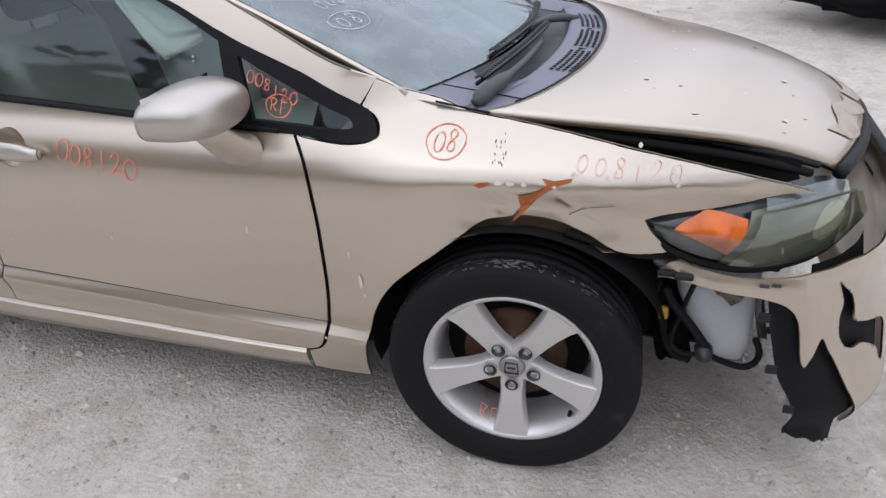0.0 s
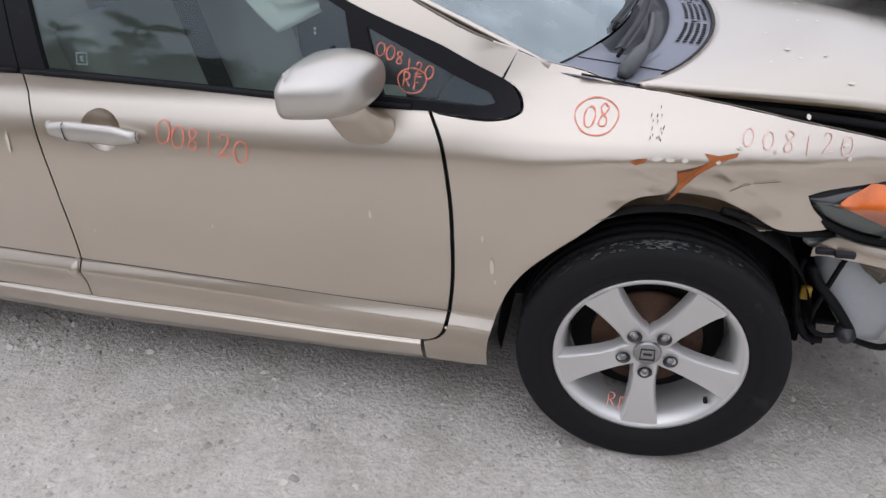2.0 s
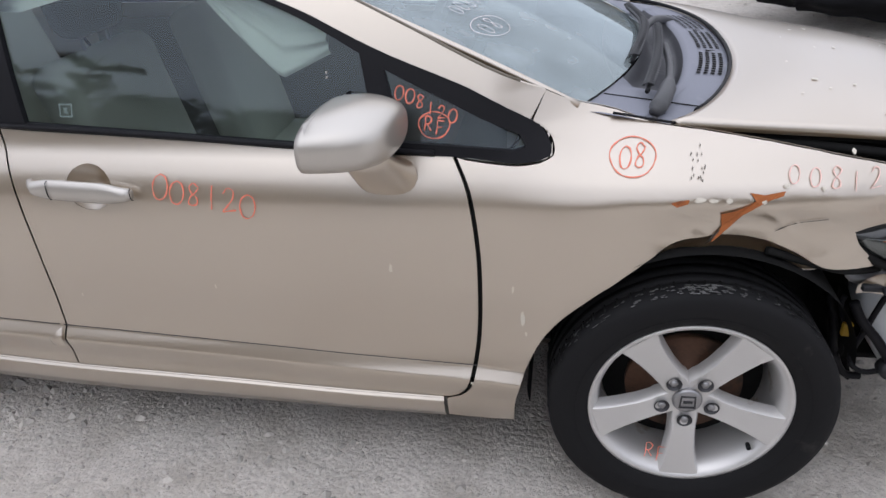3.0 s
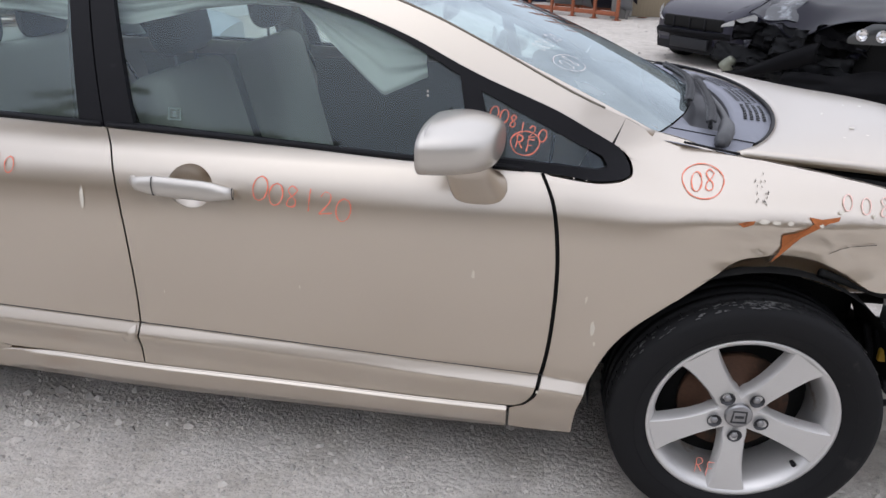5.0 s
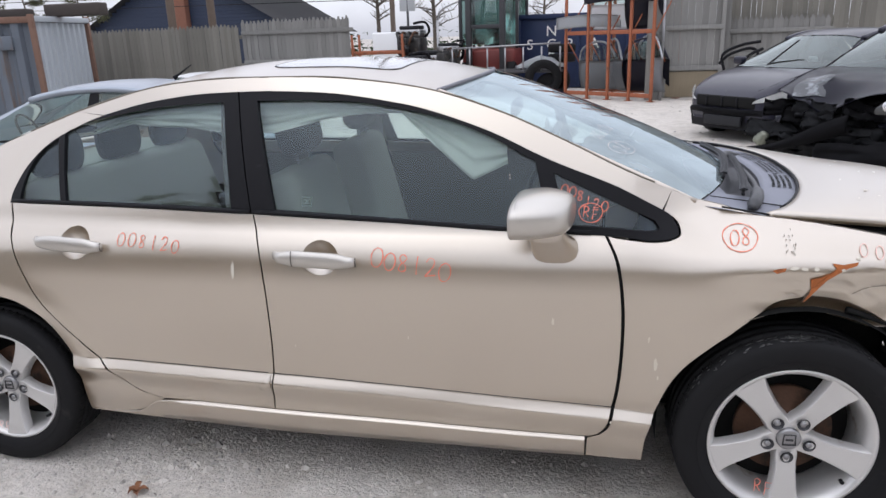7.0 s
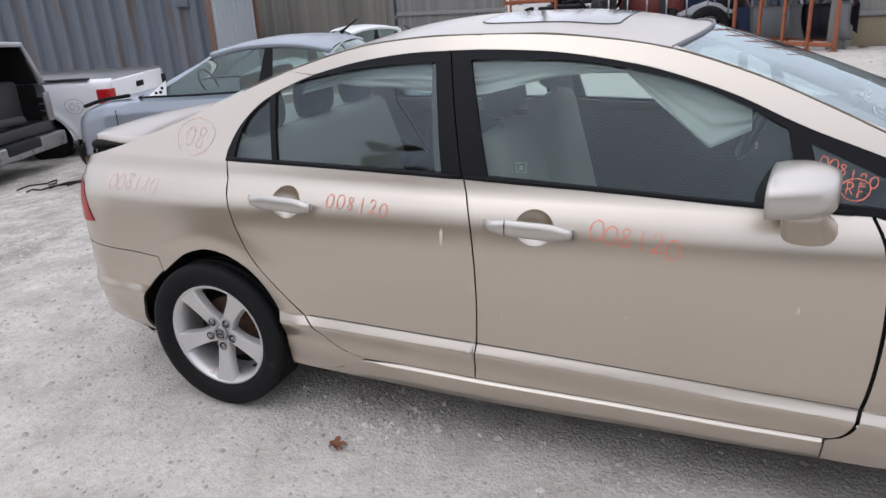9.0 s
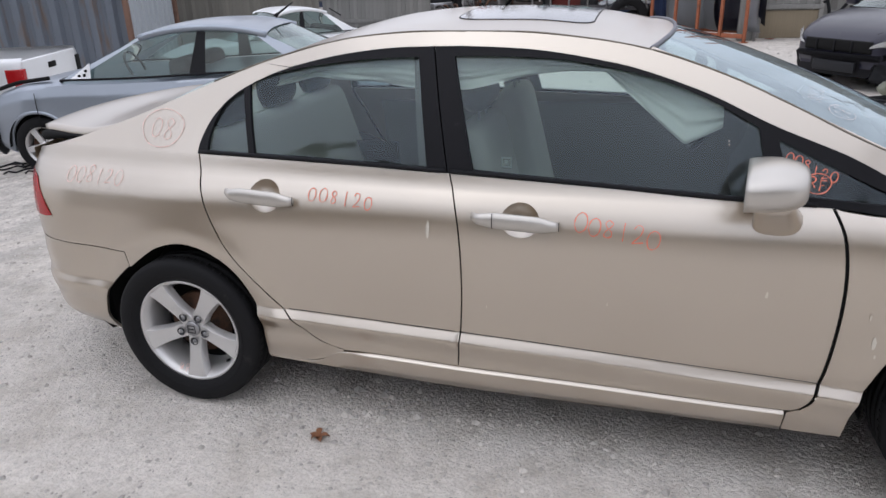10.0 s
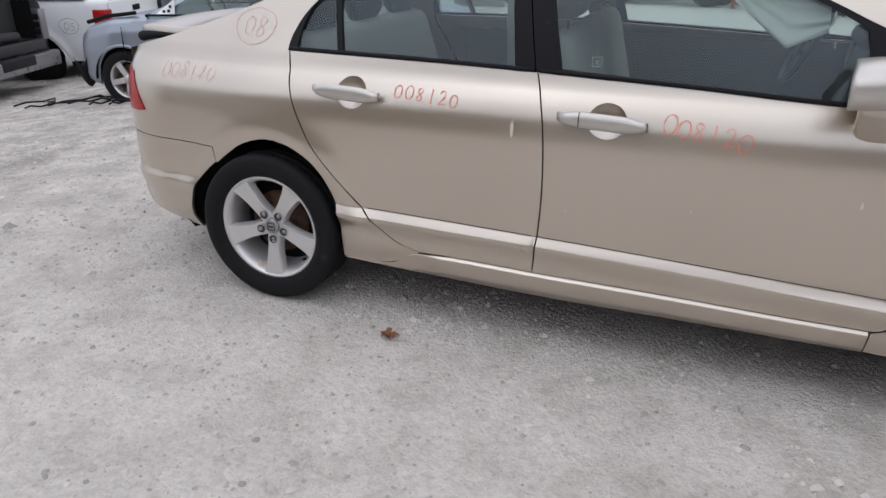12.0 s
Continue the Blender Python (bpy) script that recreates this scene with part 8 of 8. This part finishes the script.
# ---- blue bin with white letters ----
M_BLUE = material("dark_blue_bin_paint", (0.012, 0.025, 0.075), 0.5, 0.1, 0.25, 3, 0.05)
M_LETTER = material("white_stencil_paint", (.75, .75, .74), .6, 0, .1, 20, .02)
binn = thing("steel_bin", "tall dark blue steel bin with white letters", "bin", rot(-2.35, 17.0, 0, -3))
part("body", box(0, 4.2, 0, 2.0, 0, 1.86, .03), M_BLUE, binn)
for x in (.06, 1.62, 2.9, 4.1):
    part("rib", box(x - .05, x + .05, -.06, 0, .05, 1.86, .01), M_BLUE, binn)
part("rim", box(-.05, 4.25, -.08, .05, 1.80, 1.92, .01), M_BLUE, binn)
def letter(ch, x, y, z, size, parent, mat_, yaw=0):
    cu = bpy.data.curves.new("letter", "FONT")
    cu.body, cu.size, cu.extrude, cu.align_x = ch, size, .004, "CENTER"
    tmp = bpy.data.objects.new("letter_curve", cu)
    scene.collection.objects.link(tmp)
    dg = bpy.context.evaluated_depsgraph_get()
    me = bpy.data.meshes.new_from_object(tmp.evaluated_get(dg))
    bpy.data.objects.remove(tmp)
    bpy.data.curves.remove(cu)
    me.materials.clear()
    me.materials.append(mat_)
    o = new("letter", me)
    o.parent = parent
    o.matrix_basis = pose(x, y, z, 90, 0, yaw)
    return o
for ch, x, z in (("N", .93, 1.36), ("C", .93, 1.02), ("E", .93, .68), ("S", .36, 1.02), ("R", 1.42, 1.02), ("A", 2.05, 1.02)):
    letter(ch, x, -.012 if ch not in "" else 0, z, .38, binn, M_LETTER)

# ---- house, trees, poles, far things ----
M_SIDING = material("dark_blue_lap_siding", (0.020, 0.032, 0.066), 0.6, 0, 0.15, 2, 0.05)
M_ROOF = material("dark_shingle", (0.05, 0.05, 0.055), 0.9, 0, 0.3, 5, 0.3)
M_BRICK = material("brown_brick_chimney", (.20, .09, .06), .9, 0, .3, 8, .3)
house = thing("house", "dark blue sided house with a shingled gable roof", "house", rot(-18.9, 29, 0, 0))
gw, gz, pk = 5.3, 1.9, 5.0
b = bmesh.new()
for y in (0, 8):
    b.faces.new([b.verts.new((x, y, z)) for x, z in ((-gw, -.5), (gw, -.5), (gw, gz), (0, pk), (-gw, gz))])
for x in (-gw, gw):
    b.faces.new([b.verts.new(q) for q in ((x, 0, -.5), (x, 8, -.5), (x, 8, gz), (x, 0, gz))])
part("wall", b, M_SIDING, house, smooth=False)
for k in range(26):
    z = .6 + .15 * k
    half = gw if z < gz else max(.1, gw * (pk - z) / (pk - gz))
    if z < pk - .1:
        part("lap_board", box(-half, half, -.03, .0, z, z + .135, .004), M_SIDING, house)
for s_ in (-1, 1):
    part("roof", grid(lambda u, v: (s_ * (gw + .45) * (1 - u), -.5 + 9 * v, pk + .12 - (pk - gz + .22) * (1 - u)), 4, 4, thick=.12), M_ROOF, house)
part("chimney", box(-.35, .35, -.45, -.03, 1.0, 5.2, .02), M_BRICK, house)
M_BARK = material("grey_brown_bark", (.10, .085, .07), .95, 0, .3, 6, .5)
M_NEEDLE = material("dark_green_foliage", (.035, .055, .025), .8, 0, .4, 4, .2)
M_DRYGREEN = material("olive_foliage", (.075, .08, .035), .8, 0, .4, 4, .2)
def leaf_cloud(parent, blobs, count, size, mat_, seed):
    r_ = random.Random(seed)
    vs, fs = [], []
    for k in range(count):
        cx, cy, cz, rad = r_.choice(blobs)
        d = Vector((r_.gauss(0, 1), r_.gauss(0, 1), r_.gauss(0, .8))).normalized() * rad * r_.uniform(.35, 1.0)
        p = Vector((cx, cy, cz)) + d
        a, c = Vector((r_.gauss(0, 1), r_.gauss(0, 1), r_.gauss(0, .5))).normalized(), Vector((r_.gauss(0, 1), r_.gauss(0, 1), r_.gauss(0, 1))).normalized()
        s_ = size * r_.uniform(.5, 1.3)
        i = len(vs)
        vs += [p - a * s_, p + c * s_ * .35, p + a * s_, p - c * s_ * .35]
        fs.append((i, i + 1, i + 2, i + 3))
    me = bpy.data.meshes.new("crown")
    me.from_pydata([v[:] for v in vs], [], fs)
    me.materials.append(mat_)
    o = new("crown", me)
    o.parent = parent
    return o
def tree(x, y, h, seed, mat_, bare=False, label="tree"):
    r_ = random.Random(seed)
    t = thing("tree", label, "tree", rot(x, y, ground_z(x, y) if y < 14 and x > -30 else -.2, 0))
    lean = r_.uniform(-.04, .04)
    trunk = tube([(lean * z * z / h, .2 * math.sin(z), z) for z in np.linspace(0, h, 12)], [max(.02, .022 * h * (1 - z / h * .9)) for z in np.linspace(0, h, 12)], 8)
    blobs = []
    for k in range(22 if not bare else 34):
        z0 = h * r_.uniform(.30, .97)
        a = r_.uniform(0, 6.28)
        L = h * r_.uniform(.12, .32) * (1.15 - z0 / h * .7)
        e = Vector((L * math.cos(a), L * math.sin(a), z0 + L * r_.uniform(.05, .6 if bare else .25)))
        s0 = Vector((lean * z0 * z0 / h, .2 * math.sin(z0), z0))
        trunk = add(trunk, tube([s0, (s0 + e) / 2 + Vector((0, 0, .05 * L)), e], [.006 * h, .004 * h, .0015 * h], 5))
        if bare:
            for q in range(5):
                f = r_.uniform(.3, 1)
                m_ = s0 + (e - s0) * f
                e2 = m_ + Vector((r_.uniform(-1, 1), r_.uniform(-1, 1), r_.uniform(.2, 1))).normalized() * L * .45
                trunk = add(trunk, tube([m_, e2], [.0025 * h, .0008 * h], 4))
        blobs += [(*(s0 + (e - s0) * f), L * .28) for f in (.5, .75, 1.0)]
    part("trunk", trunk, M_BARK, t)
    if not bare:
        leaf_cloud(t, blobs, 3600, .11 * h / 8, mat_, seed)
    return t
# behind the camera: they show in the windows and the paint
for k, (x, y, h) in enumerate(((-12.4, -14.6, 9.8), (-15.8, -15.4, 9.2), (-19.5, -13.5, 8.0), (-9.0, -17.5, 7.4), (-5.6, -19, 6.4), (-1.2, -20, 5.6), (3.4, -19, 5.2), (8, -21, 5.5), (15, -17, 5))):
    tree(x, y, h, 40 + k, M_NEEDLE if k % 2 else M_DRYGREEN, label="dark evergreen tree at the yard's edge")
hedge = thing("hedge", "dark overgrown hedge along the yard's edge, its unseen right end added to darken reflections", "hedge")
# past x = 2 the height is made up, to darken the bumper's reflections
f_bank = curve([(-26, 7.0), (-16, 8.2), (-13, 7.8), (-10, 7.2), (-7, 6.2), (-3.5, 4.4), (2, 4.6), (8, 7.5), (22, 8.5)])
leaf_cloud(hedge, [(x, -18 + 1.2 * math.sin(x * 1.3) - .3 * z, z, 1.15) for x in np.linspace(-26, 22, 44) for z in np.arange(.8, f_bank(x) + .4 * math.sin(2.3 * x), 1.1)], 44000, .36, M_NEEDLE, 9)
# beyond the fences
for k, (x, y, h, bare) in enumerate(((-8.2, 24, 5.4, True), (-6.4, 26, 5.8, True), (-19, 22, 4.0, False), (-23, 24, 4.4, False), (3, 32, 6, True), (11, 27, 7, True), (-30, 30, 6, False), (17, 30, 7, False), (-2.5, 34, 5, True))):
    tree(x, y, h, 70 + k, M_DRYGREEN, bare, label="bare winter tree behind the fence" if bare else "low evergreen behind the fence")
hill = thing("treeline", "distant dark treeline", "trees", kind="structure")
leaf_cloud(hill, [(x, 60 + 6 * math.sin(x * .11), -.6 + .9 * abs(math.sin(x * .21)), 2.2) for x in np.linspace(-110, 90, 90)], 16000, .34, M_NEEDLE, 4)
M_POLE = material("timber_pole", (.13, .10, .08), .9, 0, .3, 4, .3)
for x, y in ((-13.9, 19.5), (-13.0, 20.5), (-7.05, 22)):
    solo("utility_pole", tube([(x, y, -.3), (x, y, 7)], .13 if x < -8 else .09, 10), M_POLE, "brown timber utility pole", "pole", "poles")
wire = thing("overhead_wire", "thin dark overhead wires", "wire", kind="structure")
for k in range(4):
    part("strand", tube([(-26 + 2.5 * j, 24 - .1 * j, 3.0 + .35 * k - .25 * math.sin(math.pi * j / 22)) for j in range(23)], .012, 4), M_BLACK, wire)
lamp = thing("light_pole", "thin grey light pole with an arm", "lamp post", rot(-4.9, 19, 0, 0))
part("pole", tube([(0, 0, 0), (0, 0, 1.9)], .04, 8), M_STEEL, lamp)
part("arm", tube(spline([(0, 0, 1.9), (.15, 0, 2.2), (.7, 0, 2.42), (1.1, 0, 2.45)]), .03, 6), M_STEEL, lamp)
part("head", box(1.05, 1.35, -.06, .06, 2.40, 2.50, .02), M_DARKSTEEL, lamp)
sign = thing("tall_sign", "red and white sign on a thin pole", "sign", rot(-5.45, 17.5, 0, 0))
part("pole", tube([(0, 0, 0), (0, 0, 2.9)], .035, 8), M_DARKSTEEL, sign)
part("board", box(-.22, .22, -.03, .03, 2.15, 2.9, .01), M_WHITEPL, sign)
part("red_band", box(-.22, .22, -.036, -.03, 2.55, 2.88), M_TAIL, sign)
van = thing("box_truck", "white box truck behind the racks", "truck", rot(-7.4, 20.5, 0, 0))
part("box", box(0, 1.25, 0, 2.1, .6, 1.62, .05), M_WHITE, van)
part("frame", box(-.1, 1.3, .2, 1.9, .35, .6, .02), M_UNDER, van)
for x in (.25, 1.0):
    part("tyre", lathe([(0, .1), (.28, .11), (.40, .09), (.40, -.09), (.28, -.11), (0, -.1)], 24), M_RUBBER, van).matrix_basis = pose(x, .2, .40)
M_GREASE = material("greasy_engine_metal", (.055, .053, .052), .5, .5, .4, 14, .3, 90, dirt=(.14, .12, .10), dirt_scale=9, dirt_at=.56)


def engine(x, y, z, turn, size):
    """A pulled engine: block, head, cover, manifold pipes, pulleys and belt, on a low stand."""
    e = thing("engine", "dark greasy pulled engine standing on blocks", "engine", rot(x, y, z, turn) @ Matrix.Scale(size, 4), "engines")
    part("stand", box(-.32, .32, -.24, .24, 0, .12, .01), M_DARKWOOD, e)
    part("block", box(-.30, .28, -.20, .20, .12, .50, .05, segments=2), M_GREASE, e)
    part("head", box(-.29, .27, -.15, .17, .50, .66, .03), M_STEEL, e)
    part("valve_cover", box(-.27, .25, -.10, .12, .66, .74, .03, segments=3), M_PLASTIC, e)
    for k in range(4):
        a = -.22 + .14 * k
        part("manifold_pipe", tube(spline([(a, -.15, .58), (a, -.30, .60), (a * .7, -.36, .46), (a * .4, -.33, .34)], 4), .024, 7), M_RUST if k % 2 else M_GREASE, e)
    for cx, cz, r in ((-.05, .26, .10), (.10, .46, .055), (-.14, .50, .05)):
        part("pulley", lathe([(0, -.22), (r * .5, -.225), (r, -.25), (r * .9, -.262), (r, -.275), (0, -.275)], 20), M_DARKSTEEL, e).matrix_basis = Matrix.Translation((cx, 0, cz))
    part("hose", tube(spline([(.28, .05, .5), (.42, 0, .62), (.40, -.15, .80), (.15, -.2, .78)], 4), .028, 7), M_BLACK, e)
    return e


for x, y, z, turn, size in ((-5.25, 15.6, 0, 20, 1.3), (-4.75, 15.3, 0, -35, 1.35), (-5.9, 14.3, 0, 60, 1.2), (-4.3, 15.9, 0, 10, 1.5), (-5.0, 16.0, .85, -15, 1.2), (-3.9, 15.2, .62, 40, .9)):
    engine(x, y, z, turn, size)
# closing wall behind the camera
solo("wall_south", box(-40, 40, -30.3, -30, -3, 2.2), M_PICKET, "grey board wall at the yard's far edge", "wall", kind="structure")
